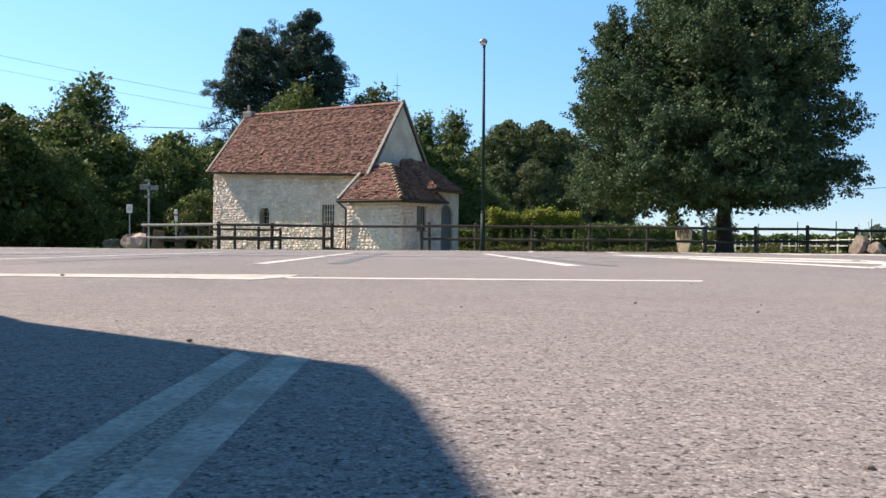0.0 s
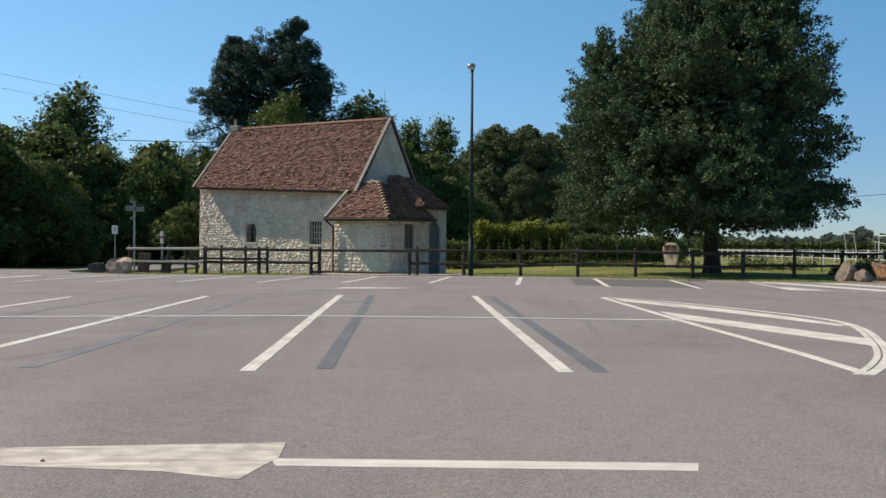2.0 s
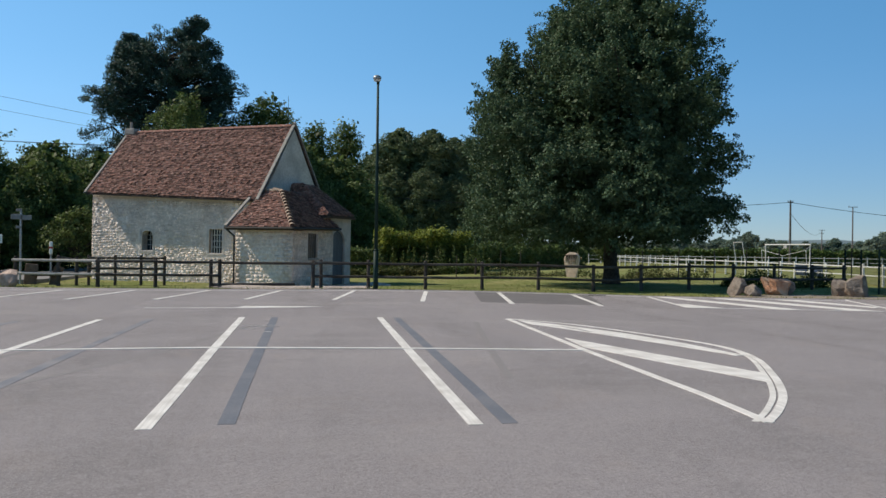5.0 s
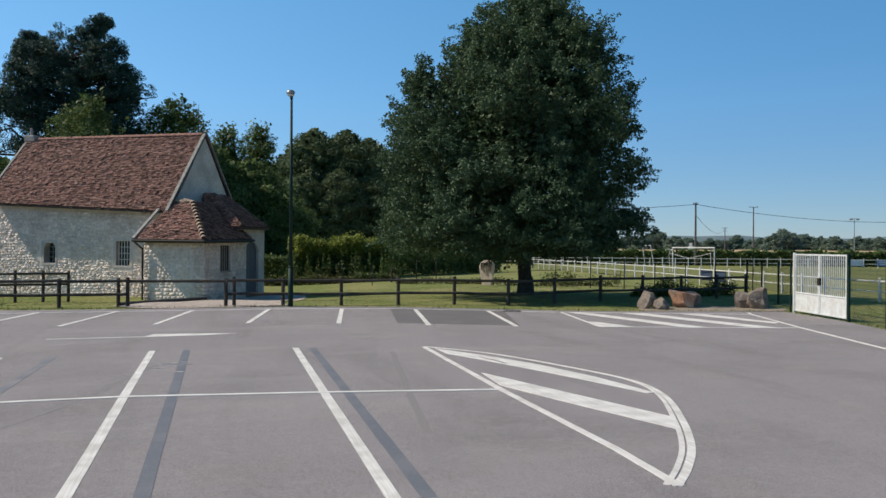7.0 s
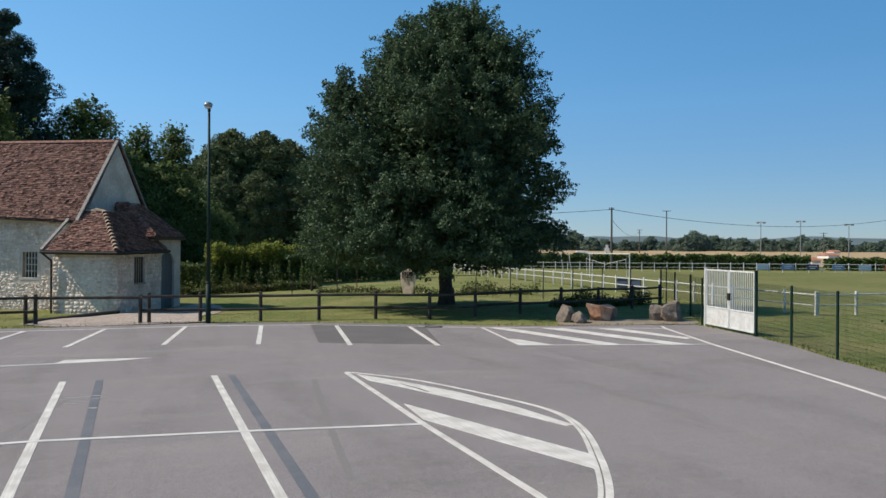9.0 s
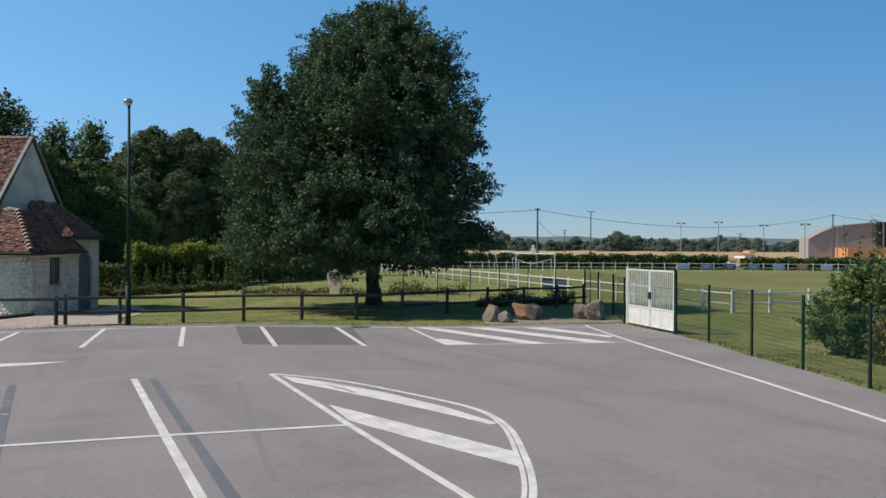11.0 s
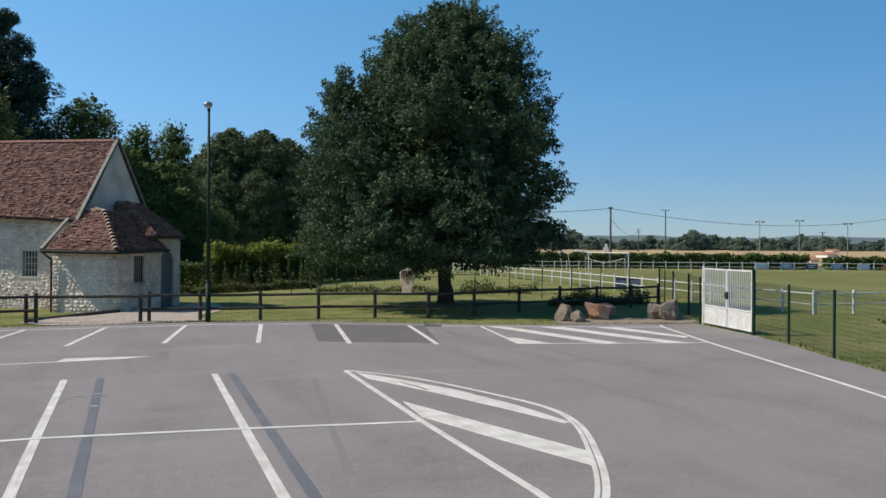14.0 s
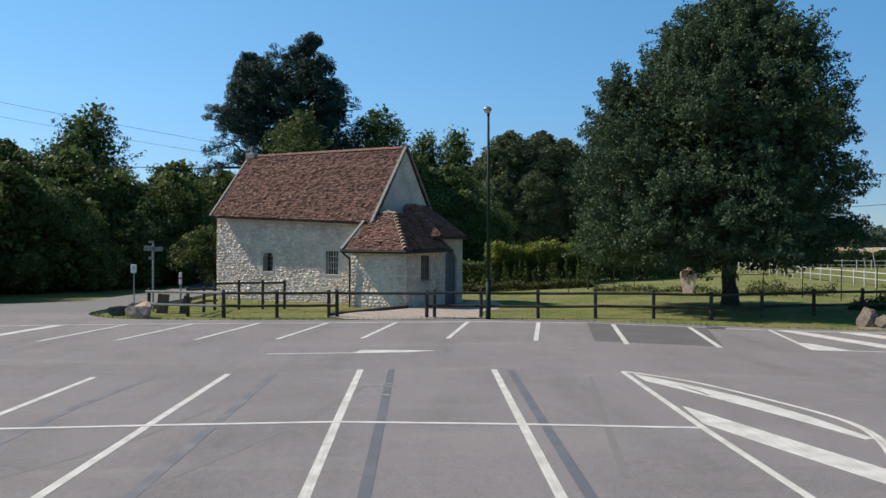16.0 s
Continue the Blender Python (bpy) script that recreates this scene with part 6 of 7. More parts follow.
# ---- stele ----
LICHEN = material("dark_lichen", (0.05, 0.043, 0.038), (0.13, 0.11, 0.095), 14, 0.95, 0.4, 40)
bm = bmesh.new()
outline = [(-0.25, 0.0), (0.27, 0.0), (0.35, 0.5), (0.42, 0.95), (0.44, 1.2), (0.3, 1.38), (0.08, 1.46), (-0.12, 1.45), (-0.32, 1.35), (-0.43, 1.16), (-0.42, 0.9), (-0.34, 0.5)]
fr = [bm.verts.new((x, -0.1, z)) for x, z in outline]
bk = [bm.verts.new((x, 0.12, z)) for x, z in outline]
bm.faces.new(fr)
bm.faces.new(bk[::-1])
for i in range(len(outline)):
    bm.faces.new((fr[i], bk[i], bk[(i + 1) % 12], fr[(i + 1) % 12]))
bmesh.ops.bevel(bm, geom=bm.edges[:], offset=0.025, segments=1, affect='EDGES')
stele = thing("memorial_stone", pose(14.95, 47.0, -0.16, 0, 0, -34), "pale upright memorial stone with dark streaks and a carved cross", "memorial stone")
part("slab", bm, STELE, stele)
bm = bmesh.new()
box(bm, (-0.05, -0.13, 0.62), (0.05, -0.095, 1.22), 0.01)
box(bm, (-0.24, -0.13, 0.98), (0.24, -0.095, 1.08), 0.01)
part("carved_cross", bm, ROCKPALE, stele, "weathered carved cross")

bm = bmesh.new()
rs = random.Random(3)
for k in range(9):
    x = -0.3 + k * 0.075 + rs.uniform(-0.02, 0.02)
    low = rs.uniform(0.72, 1.08)
    vs = [bm.verts.new(c) for c in ((x - 0.032, -0.134, 1.32), (x + 0.034, -0.134, 1.32), (x + 0.006, -0.134, low), (x - 0.032, -0.1, 1.32), (x + 0.034, -0.1, 1.32), (x + 0.006, -0.1, low))]
    for fc in ((0, 1, 2), (5, 4, 3), (0, 3, 4, 1), (1, 4, 5, 2), (2, 5, 3, 0)):
        bm.faces.new([vs[i] for i in fc])
part("weather_streak", bm, LICHEN, stele, "dark lichen streaks running down from the top")

# ---- signs and boards by the road ----
SIGNWHITE = material("sign_white", (0.68, 0.67, 0.63), (0.78, 0.77, 0.74), 6, 0.5)
RED = material("sign_red", (0.42, 0.05, 0.04), (0.5, 0.07, 0.05), 6, 0.5)
SIGNGREY = material("sign_back_grey", (0.15, 0.155, 0.15), (0.22, 0.225, 0.22), 8, 0.5, metal=0.3)
sign = thing("road_sign", pose(-11.4, 35.4, -0.1), "small white rectangular sign on a thin grey post", "sign")
bm = bmesh.new()
tube(bm, (0, 0, -0.2), (0, 0, 1.85), 0.025, n=8)
part("post", bm, ZINC, sign)
bm = bmesh.new()
box(bm, (-0.12, -0.05, 1.52), (0.12, -0.03, 1.86), 0.008)
panel = part("panel", bm, SIGNWHITE, sign, "white sign panel")
bm = bmesh.new()
for z in (1.75, 1.69, 1.62):
    box(bm, (-0.07, -0.056, z), (0.07, -0.051, z + 0.02))
part("writing_bars", bm, SIGNGREY, panel)
sign = thing("direction_sign", pose(-10.35, 34.5, -0.1), "galvanised post with several direction blades seen from behind", "sign")
bm = bmesh.new()
tube(bm, (0, 0, -0.2), (0, 0, 2.82), 0.04, n=10)
part("post", bm, ZINC, sign)
for z, a, b, h in ((2.42, -0.34, 0.08, 0.2), (2.4, 0.02, 0.4, 0.18), (2.72, -0.16, 0.03, 0.1), (2.08, -0.16, 0.05, 0.1)):
    bm = bmesh.new()
    box(bm, (a, -0.07, z), (b, -0.045, z + h), 0.008)
    part("blade", bm, SIGNGREY, sign, "grey back of a direction blade")
marker = thing("marker_post", pose(-8.93, 33.3, -0.12), "white marker post with a red band", "marker post")
bm = bmesh.new()
tube(bm, (0, 0, -0.2), (0, 0, 1.2), 0.035, n=8)
part("post", bm, ZINC, marker)
bm = bmesh.new()
box(bm, (-0.055, -0.045, 1.15), (0.055, 0.03, 1.62), 0.02)
head = part("marker_head", bm, SIGNWHITE, marker, "white plastic head")
bm = bmesh.new()
box(bm, (-0.058, -0.05, 1.36), (0.058, 0.035, 1.44), 0.01)
part("red_band", bm, RED, head)
BOARD = material("brown_board", (0.11, 0.07, 0.048), (0.21, 0.14, 0.1), 7, 0.85, 0.4, 40)
bench = thing("picnic_bench", pose(-9.25, 33.2, -0.13, 0, 0, 12), "brown wooden bench on broad slab legs", "bench")
for x, tilt, wide, tall in ((-0.36, 6, 0.21, 0.82), (0.42, 16, 0.16, 0.74)):
    bm = bmesh.new()
    box(bm, (-wide, -0.07, -0.1), (wide, 0.07, tall), 0.015, pose(x, 0, 0, 0, tilt, 0))
    part("slab_leg", bm, BOARD, bench)
bm = bmesh.new()
box(bm, (-0.3, -0.2, 0.38), (0.62, 0.2, 0.46), 0.012)
part("seat", bm, DARKWOOD, bench)


# ---- steel gate ----
GA, GB = Vector((18.25, 24.2)), Vector((17.58, 21.0))
gd = (GB - GA).normalized()
ang = math.degrees(math.atan2(gd.y, gd.x))
gate = thing("steel_gate", pose(GA.x, GA.y, 0.02, 0, 0, ang), "closed white double steel gate with bars over solid lower panels", "gate")
GL = (GB - GA).length
GH = 1.86
for s0, s1 in ((0.0, GL / 2 - 0.01), (GL / 2 + 0.01, GL)):
    bm = bmesh.new()
    for a, b in (((s0, -0.025, 0.03), (s0 + 0.05, 0.025, GH)), ((s1 - 0.05, -0.025, 0.03), (s1, 0.025, GH)),
                 ((s0 + 0.05, -0.025, GH - 0.05), (s1 - 0.05, 0.025, GH)), ((s0 + 0.05, -0.025, 0.03), (s1 - 0.05, 0.025, 0.08)), ((s0 + 0.05, -0.025, 0.6), (s1 - 0.05, 0.025, 0.65))):
        box(bm, a, b, 0.006)
    leaf_ob = part("gate_leaf", bm, WHITEMETAL, gate, "white painted steel frame, slightly rusty")
    bm = bmesh.new()
    box(bm, (s0 + 0.05, -0.006, 0.08), (s1 - 0.05, 0.006, 0.6))
    part("sheet_panel", bm, WHITEMETAL, leaf_ob)
    n = 13
    for k in range(n):
        x = s0 + 0.05 + (k + 0.5) * (s1 - s0 - 0.1) / n
        bm = bmesh.new()
        tube(bm, (x, 0, 0.65), (x, 0, GH - 0.05), 0.014, n=6)
        part("bar", bm, WHITEMETAL, leaf_ob)
bm = bmesh.new()
box(bm, (GL / 2 - 0.06, -0.06, 0.92), (GL / 2 + 0.07, 0.06, 1.14), 0.01)
part("lock_box", bm, IRON, gate, "rusty lock case")
bm = bmesh.new()
tube(bm, (GL / 2 - 0.12, -0.07, 1.02), (GL / 2 - 0.02, -0.07, 1.02), 0.012, n=6)
part("handle", bm, IRON, gate)
for s in (-0.06, GL + 0.06):
    bm = bmesh.new()
    box(bm, (s - 0.04, -0.04, -0.2), (s + 0.04, 0.04, 1.9), 0.008)
    part("gate_post", bm, WHITEMETAL if s < 0 else GREENMETAL, gate)


# ---- green wire fence ----
def wire_fence(pts, label, height=1.55, step=0.05, r=0.003, coat=MESHGREEN):
    x0, y0 = pts[0]
    fence = thing("wire_fence", pose(x0, y0, 0), label, "fence", "wire fences")
    for x, y in pts:
        bm = bmesh.new()
        box(bm, (x - x0 - 0.028, y - y0 - 0.028, -0.2), (x - x0 + 0.028, y - y0 + 0.028, height + 0.03), 0.008)
        part("post", bm, GREENMETAL, fence)
    for (xa, ya), (xb, yb) in zip(pts, pts[1:]):
        a, b = Vector((xa - x0, ya - y0, 0)), Vector((xb - x0, yb - y0, 0))
        run = (b - a).length
        d = (b - a) / run
        n = Vector((-d.y, d.x, 0))
        v, f = [], []

        def strip(p, q, w):
            k = len(v)
            v.extend([tuple(p - w), tuple(p + w), tuple(q + w), tuple(q - w)])
            f.append((k, k + 1, k + 2, k + 3))
        for k in range(int(run / step)):
            p = a + d * (k + 0.5) * step
            strip(p + Vector((0, 0, 0.04)), p + Vector((0, 0, height)), d * r)
            strip(p + Vector((0, 0, 0.04)), p + Vector((0, 0, height)), n * r)
        for h in np.arange(0.06, height + 0.01, 0.1):
            hz = Vector((0, 0, float(h)))
            strip(a + hz, b + hz, Vector((0, 0, r)))
            strip(a + hz, b + hz, n * r)
        part("mesh_panel", raw_mesh("mesh_panel", np.array(v), np.array(f), coat), coat, fence, "green welded wire mesh")
    return fence


wire_fence([(17.5, 20.85), (16.86, 18.68), (15.86, 16.05), (15.1, 13.78), (14.24, 11.41), (13.3, 9.0), (12.35, 6.6), (11.4, 4.2), (10.4, 1.7)], "dark green wire mesh fence beside the car park")
wire_fence([(18.3, 24.5), (20.2, 27.8), (21.3, 30.4), (22.7, 33.5)], "dark green wire mesh fence behind the boulders", step=0.12, r=0.002, coat=GREENMETAL)


# ---- white pitch railing ----
def railing(pts, label, step=2.0, h=0.87, r=0.034, pw=0.046):
    x0, y0 = pts[0]
    ob = thing("pitch_railing", pose(x0, y0, 0), label, "railing", "pitch railings")
    for (xa, ya), (xb, yb) in zip(pts, pts[1:]):
        a, b = Vector((xa - x0, ya - y0, -0.05)), Vector((xb - x0, yb - y0, -0.05))
        run = (b - a).length
        n = max(1, round(run / step))
        for k in range(n + 1):
            if k == 0 and (xa, ya) != pts[0]:
                continue
            p = a.lerp(b, k / n)
            bm = bmesh.new()
            box(bm, (p.x - pw, p.y - pw, -0.25), (p.x + pw, p.y + pw, h + 0.05), 0.012)
            part("post", bm, WHITEPAINT, ob)
        for z in (h * 0.48, h - 0.04):
            bm = bmesh.new()
            tube(bm, a + Vector((0, 0, z)), b + Vector((0, 0, z)), r * (1 if z > 0.6 else 0.8), n=8)
            part("rail", bm, WHITEPAINT, ob)
    return ob


railing([(25.2, 26.75), (25.5, 30.5), (26.8, 38.2), (28.2, 48.0), (29.5, 57.5), (31.3, 76.0), (32.4, 88.0)], "white railing along the side of the football pitch")
railing([(25.28, 26.74), (27.05, 26.6), (34.0, 27.0), (46.0, 28.6), (60.0, 30.5)], "white railing behind the near goal line")
far_rail = [(32.5, 97.0), (60.0, 83.0), (90.0, 67.5), (106.0, 59.0)]
railing(far_rail, "white railing along the far side of the pitch", 1.4, 0.95, 0.028, 0.04)
fa, fb = Vector((60.0, 83.0)), Vector((90.0, 67.5))
fd = (fb - fa).normalized()
fang = math.degrees(math.atan2(fd.y, fd.x))
board_mats = [material("board_" + n, tuple(0.85 * c for c in col), col, 5, 0.55) for n, col in
              (("blue", (0.13, 0.22, 0.36)), ("pale_blue", (0.34, 0.45, 0.56)), ("white", (0.5, 0.55, 0.6)), ("orange", (0.45, 0.16, 0.05)), ("navy", (0.04, 0.06, 0.11)))]
for k, (s, c) in enumerate(((7.0, 1), (9.7, 0), (12.4, 4), (15.1, 0), (17.9, 1), (20.6, 3), (23.3, 2), (26.0, 1))):
    p = fa + fd * s
    bm = bmesh.new()
    box(bm, (0.04, -0.1, 0.2), (1.32, -0.06, 0.85), 0.01)
    bd = single("advertising_board", bm, board_mats[c], "%s advertising board on the pitch railing" % ("blue", "pale blue", "white", "orange", "dark blue")[c], "board", "advertising boards", m=pose(p.x, p.y, 0, 0, 0, fang))
    bm = bmesh.new()
    for j in range(2):
        box(bm, (0.25 + 0.1 * j, -0.108, 0.6 - 0.22 * j), (1.1 - 0.15 * j, -0.101, 0.68 - 0.22 * j))
    part("writing_bars", bm, board_mats[2], bd)
for s in (0.0, 2.1):
    bm = bmesh.new()
    box(bm, (0.05, -0.1, 0.2), (1.95, -0.06, 0.85), 0.01)
    p = Vector((27.4, 42.6)) + Vector((0.18, 0.98)) * s
    single("advertising_board", bm, board_mats[4], "dark blue advertising board on the near railing", "board", "advertising boards", m=pose(p.x, p.y, -0.05, 0, 0, 79.5))

# ---- football pitch, goals ----
bm = bmesh.new()
pv = [bm.verts.new((x, y, -0.055)) for x, y in ((25.0, 26.4), (58.0, 30.6), (104.0, 58.0), (60.0, 82.0), (33.0, 96.0), (31.8, 80.0), (30.2, 58.0))]
bm.faces.new(pv)
res = bmesh.ops.extrude_face_region(bm, geom=bm.faces[:])
bmesh.ops.translate(bm, vec=(0, 0, -0.2), verts=[v for v in res["geom"] if isinstance(v, bmesh.types.BMVert)])
single("football_pitch", bm, PITCH, "mown green football pitch", "pitch", kind="structure")
NET = material("goal_net", (0.5, 0.5, 0.5), (0.65, 0.65, 0.65), 5, 0.7)


def goal(p, q, label, height=2.44, depth=1.0, side=1, lean=0.0, netted=True):
    p, q = Vector(p), Vector(q)
    d = (q - p).normalized()
    n = Vector((-d.y, d.x)) * side
    g = thing("football_goal", pose(p.x, p.y, -0.06), label, "goal", "goals")
    w = (q - p).length

    def at(s, o, z):
        return Vector((d.x * s + n.x * o, d.y * s + n.y * o, z))
    for s in (0, w):
        bm = bmesh.new()
        tube(bm, at(s, 0, -0.1), at(s, lean, height), 0.05 if netted else 0.03, n=10)
        part("post", bm, WHITEPAINT, g)
        if netted:
            bm = bmesh.new()
            tube(bm, at(s, depth, -0.1), at(s, depth + 0.12, height - 0.45), 0.025, n=8)
            part("net_pole", bm, WHITEPAINT, g)
            bm = bmesh.new()
            tube(bm, at(s, lean, height - 0.05), at(s, depth + 0.12, height - 0.45), 0.008, n=5)
            part("net_stay", bm, NET, g)
    bm = bmesh.new()
    tube(bm, at(-0.05, lean, height), at(w + 0.05, lean, height), 0.05 if netted else 0.02, n=10)
    part("crossbar", bm, WHITEPAINT, g)
    if netted:
        bm = bmesh.new()
        for k in range(12):
            sag = [0.45 * (1 - abs(i / 6 - 1)) for i in (k, k + 1)]
            tube(bm, at(w * k / 12, depth + 0.12, height - 0.45 - sag[0]), at(w * (k + 1) / 12, depth + 0.12, height - 0.45 - sag[1]), 0.018, n=5)
        part("net_rope", bm, NET, g)
    return g


goal((38.4, 68.0), (38.7, 61.9), "white football goal with a bare net rope behind it", height=2.14, depth=0.25, side=-1)
goal((36.4, 69.0), (35.2, 65.2), "thin white goal frame turned aside and leaning", height=2.3, side=1, lean=-0.35, netted=False)

# ---- thin stakes of a wire fence in the garden ----
for k, (x, y, h) in enumerate(((8.9, 50.2, 1.3), (10.5, 52.5, 1.0), (11.4, 49.5, 1.5), (13.2, 52.0, 1.5), (17.0, 47.0, 1.6), (18.3, 45.0, 1.6), (19.6, 43.2, 1.65), (20.7, 41.4, 1.65), (21.6, 39.8, 1.7), (22.4, 38.2, 1.7), (23.1, 36.7, 1.75), (24.0, 35.0, 1.75))):
    bm = bmesh.new()
    r = 0.07 if k == 1 else 0.028
    tube(bm, (0, 0, -0.2), (0.02, 0, h), r, r * 0.8, 7)
    single("stake", bm, DARKWOOD if k < 4 else IRON, "thin dark stake standing in the grass", "stake", "garden stakes", m=pose(x, y, land_z(x, y)))

# ---- poles, masts and cables ----
POLE = material("old_pole", (0.09, 0.08, 0.07), (0.16, 0.145, 0.13), 8, 0.9, 0.4, 30)


def utility_pole(x, y, h, label, arms=((0.5, 0.0),), r=0.13, mat=POLE, turn=0.0):
    p = thing("utility_pole", pose(x, y, 0, 0, 0, turn), label, "utility pole", "utility poles")
    bm = bmesh.new()
    tube(bm, (0, 0, -0.3), (0, 0, h), r, r * 0.65, 8)
    part("pole", bm, mat, p)
    for w, dz in arms:
        bm = bmesh.new()
        box(bm, (-w, -0.05, h - 0.25 - dz), (w, 0.05, h - 0.15 - dz), 0.01)
        part("crossarm", bm, mat, p)
        for s in (-w * 0.9, w * 0.9):
            bm = bmesh.new()
            tube(bm, (s, 0, h - 0.16 - dz), (s, 0, h - 0.02 - dz), 0.04, 0.03, 6)
            part("insulator", bm, IRON, p)
    return p


def mast(x, y, h, label, heads=2):
    p = thing("floodlight_mast", pose(x, y, 0, 0, 0, -30), label, "floodlight", "floodlight masts")
    bm = bmesh.new()
    tube(bm, (0, 0, -0.3), (0, 0, h), 0.12, 0.07, 8)
    part("mast", bm, ZINC, p)
    bm = bmesh.new()
    box(bm, (-0.8, -0.05, h - 0.05), (0.8, 0.05, h + 0.05))
    part("crossarm", bm, ZINC, p)
    for s in (-0.65, 0.65)[:heads]:
        bm = bmesh.new()
        box(bm, (-0.32, -0.25, -0.14), (0.32, 0.1, 0.14), 0.03, pose(s, 0, h - 0.1, 25, 0, 0))
        part("floodlight", bm, ZINC, p)
    return p


def cable(p, q, sag, r, label, n=16):
    p, q = Vector(p), Vector(q)
    bm = bmesh.new()
    pts = [p.lerp(q, i / n) - Vector((0, 0, sag * 4 * (i / n) * (1 - i / n))) for i in range(n + 1)]
    side = (q - p).cross(Vector((0, 0, 1))).normalized()
    rings = []
    for o in pts:
        rings.append([bm.verts.new(o + side * math.cos(t) * r + Vector((0, 0, math.sin(t) * r))) for t in (0, 1.257, 2.513, 3.77, 5.027)])
    for a, b in zip(rings, rings[1:]):
        for i in range(5):
            bm.faces.new((a[i], a[(i + 1) % 5], b[(i + 1) % 5], b[i]))
    single("cable", bm, IRON, label, "cable", "overhead cables")


utility_pole(57.5, 96.5, 7.75, "tall dark wooden utility pole beyond the pitch", ((0.35, 0.0),), 0.16)
utility_pole(94.5, 139.0, 9.6, "slender utility pole with splayed arms", ((0.9, -0.2),), 0.15)
utility_pole(163.0, 256.0, 9.0, "distant wooden utility pole with crossarms", ((1.1, 0.0), (0.8, 1.0)), 0.2)
utility_pole(137.0, 120.0, 9.4, "tall pole before the sports hall", ((0.3, 0.1),), 0.16)
utility_pole(181.3, 191.3, 7.2, "distant pole with a crossarm", ((1.3, 0.0), (0.7, 0.7)), 0.2)
for x, y, h in ((130.9, 156.6, 8.5), (137.0, 151.2, 8.7), (142.9, 143.6, 7.9), (129.0, 119.3, 7.4), (122.1, 106.0, 6.6)):
    mast(x, y, h, "grey floodlight mast behind the pitch")
cable((57.5, 96.5, 7.5), (137.0, 120.0, 9.2), 2.3, 0.03, "sagging black cable between two poles", 22)
cable((57.5, 96.5, 7.5), (10.0, 100.0, 7.3), 1.0, 0.03, "black cable running behind the tree")
cable((57.5, 96.5, 6.2), (163.0, 256.0, 8.7), 2.0, 0.03, "thin cable to a distant pole")
cable((137.0, 120.0, 9.2), (210.0, 115.0, 9.0), 2.0, 0.03, "cable running past the sports hall")
cable((-40.0, 46.0, 14.0), (-6.2, 46.2, 7.25), 0.3, 0.009, "thin overhead cable above the road", 14)
cable((-40.0, 46.0, 13.1), (-6.2, 46.2, 6.7), 0.35, 0.008, "thin overhead cable above the road", 14)
cable((-40.0, 52.0, 8.9), (-8.0, 53.0, 7.25), 0.55, 0.024, "thick black overhead cable above the road", 14)

# ---- beyond the pitch: hedge, wheat, trees, hills ----
leaf_mass("field_hedge", [(36.0, 110.0), (68.0, 94.0), (80.6, 87.5)], 2.4, 1.8, 24000, 0.42, LEAF_WOOD, "long dark field hedge behind the pitch", "hedge", 91, ragged=0.14)
leaf_mass("field_hedge", [(82.6, 86.5), (100.0, 77.5), (118.0, 68.0)], 2.4, 1.5, 17000, 0.42, LEAF_WOOD, "long dark field hedge behind the pitch", "hedge", 92, ragged=0.14)
WHEAT = material("ripe_wheat", (0.36, 0.25, 0.135), (0.5, 0.365, 0.21), 0.6, 0.95, 0.4, 8, second=(0.44, 0.3, 0.14), second_scale=0.04)
bm = bmesh.new()
wv = [bm.verts.new(v) for v in ((30.0, 128.0, 0.1), (128.0, 78.0, 0.1), (330.0, 230.0, 1.3), (230.0, 380.0, 1.5), (90.0, 400.0, 1.5))]
bm.faces.new(wv)
res = bmesh.ops.extrude_face_region(bm, geom=bm.faces[:])
bmesh.ops.translate(bm, vec=(0, 0, -1.2), verts=[v for v in res["geom"] if isinstance(v, bmesh.types.BMVert)])
single("wheat_field", bm, WHEAT, "broad strip of ripe tan wheat", "field", kind="structure")
FAR_P = [(0.0, 3.4), (2.0, 4.6), (5.0, 4.9), (7.5, 3.6), (9.2, 1.2)]
far_tree = broadleaf("field_tree", pose(200.0, 372.0, 0.5), "round haze-paled tree in the distant tree line", 9.2, FAR_P, 60, 1.7, 16, 0.9, LEAF_FAR, 95, 0.25, 1.2, group="distant trees", core=20, core_leaf=1.5, lobes=0.3)
rg = np.random.default_rng(96)
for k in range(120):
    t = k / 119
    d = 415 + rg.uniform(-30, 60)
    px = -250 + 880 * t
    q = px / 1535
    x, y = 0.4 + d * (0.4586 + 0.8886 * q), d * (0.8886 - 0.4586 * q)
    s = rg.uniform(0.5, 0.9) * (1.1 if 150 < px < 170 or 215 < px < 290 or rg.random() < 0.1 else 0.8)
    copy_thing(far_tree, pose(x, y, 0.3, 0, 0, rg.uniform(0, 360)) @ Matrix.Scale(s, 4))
# blue-green base colour carries the haze of distance
HILL = material("hazy_hill", (0.09, 0.13, 0.15), (0.13, 0.17, 0.18), 0.01, 0.95, second=(0.16, 0.19, 0.18), second_scale=0.004)
v, f = [], []
m = 90
for k in range(m + 1):
    a = radians(-40 + 110 * k / m)
    h = 30 + 7 * math.sin(k * 0.21 + 1.0) + 6 * math.sin(k * 0.57) + 2.5 * math.sin(k * 1.7)
    for d, z in ((2300, -3.0), (2500, h * 0.7), (2700, h), (3000, -3.0)):
        v.append((math.sin(a) * d, math.cos(a) * d, z))
for k in range(m):
    for j in range(3):
        b = k * 4 + j
        f.append((b, b + 4, b + 5, b + 1))
tagged(new("hills", raw_mesh("hills", np.array(v), np.array(f), HILL, True)), "low blue-green hills on the horizon", "hills", kind="structure")

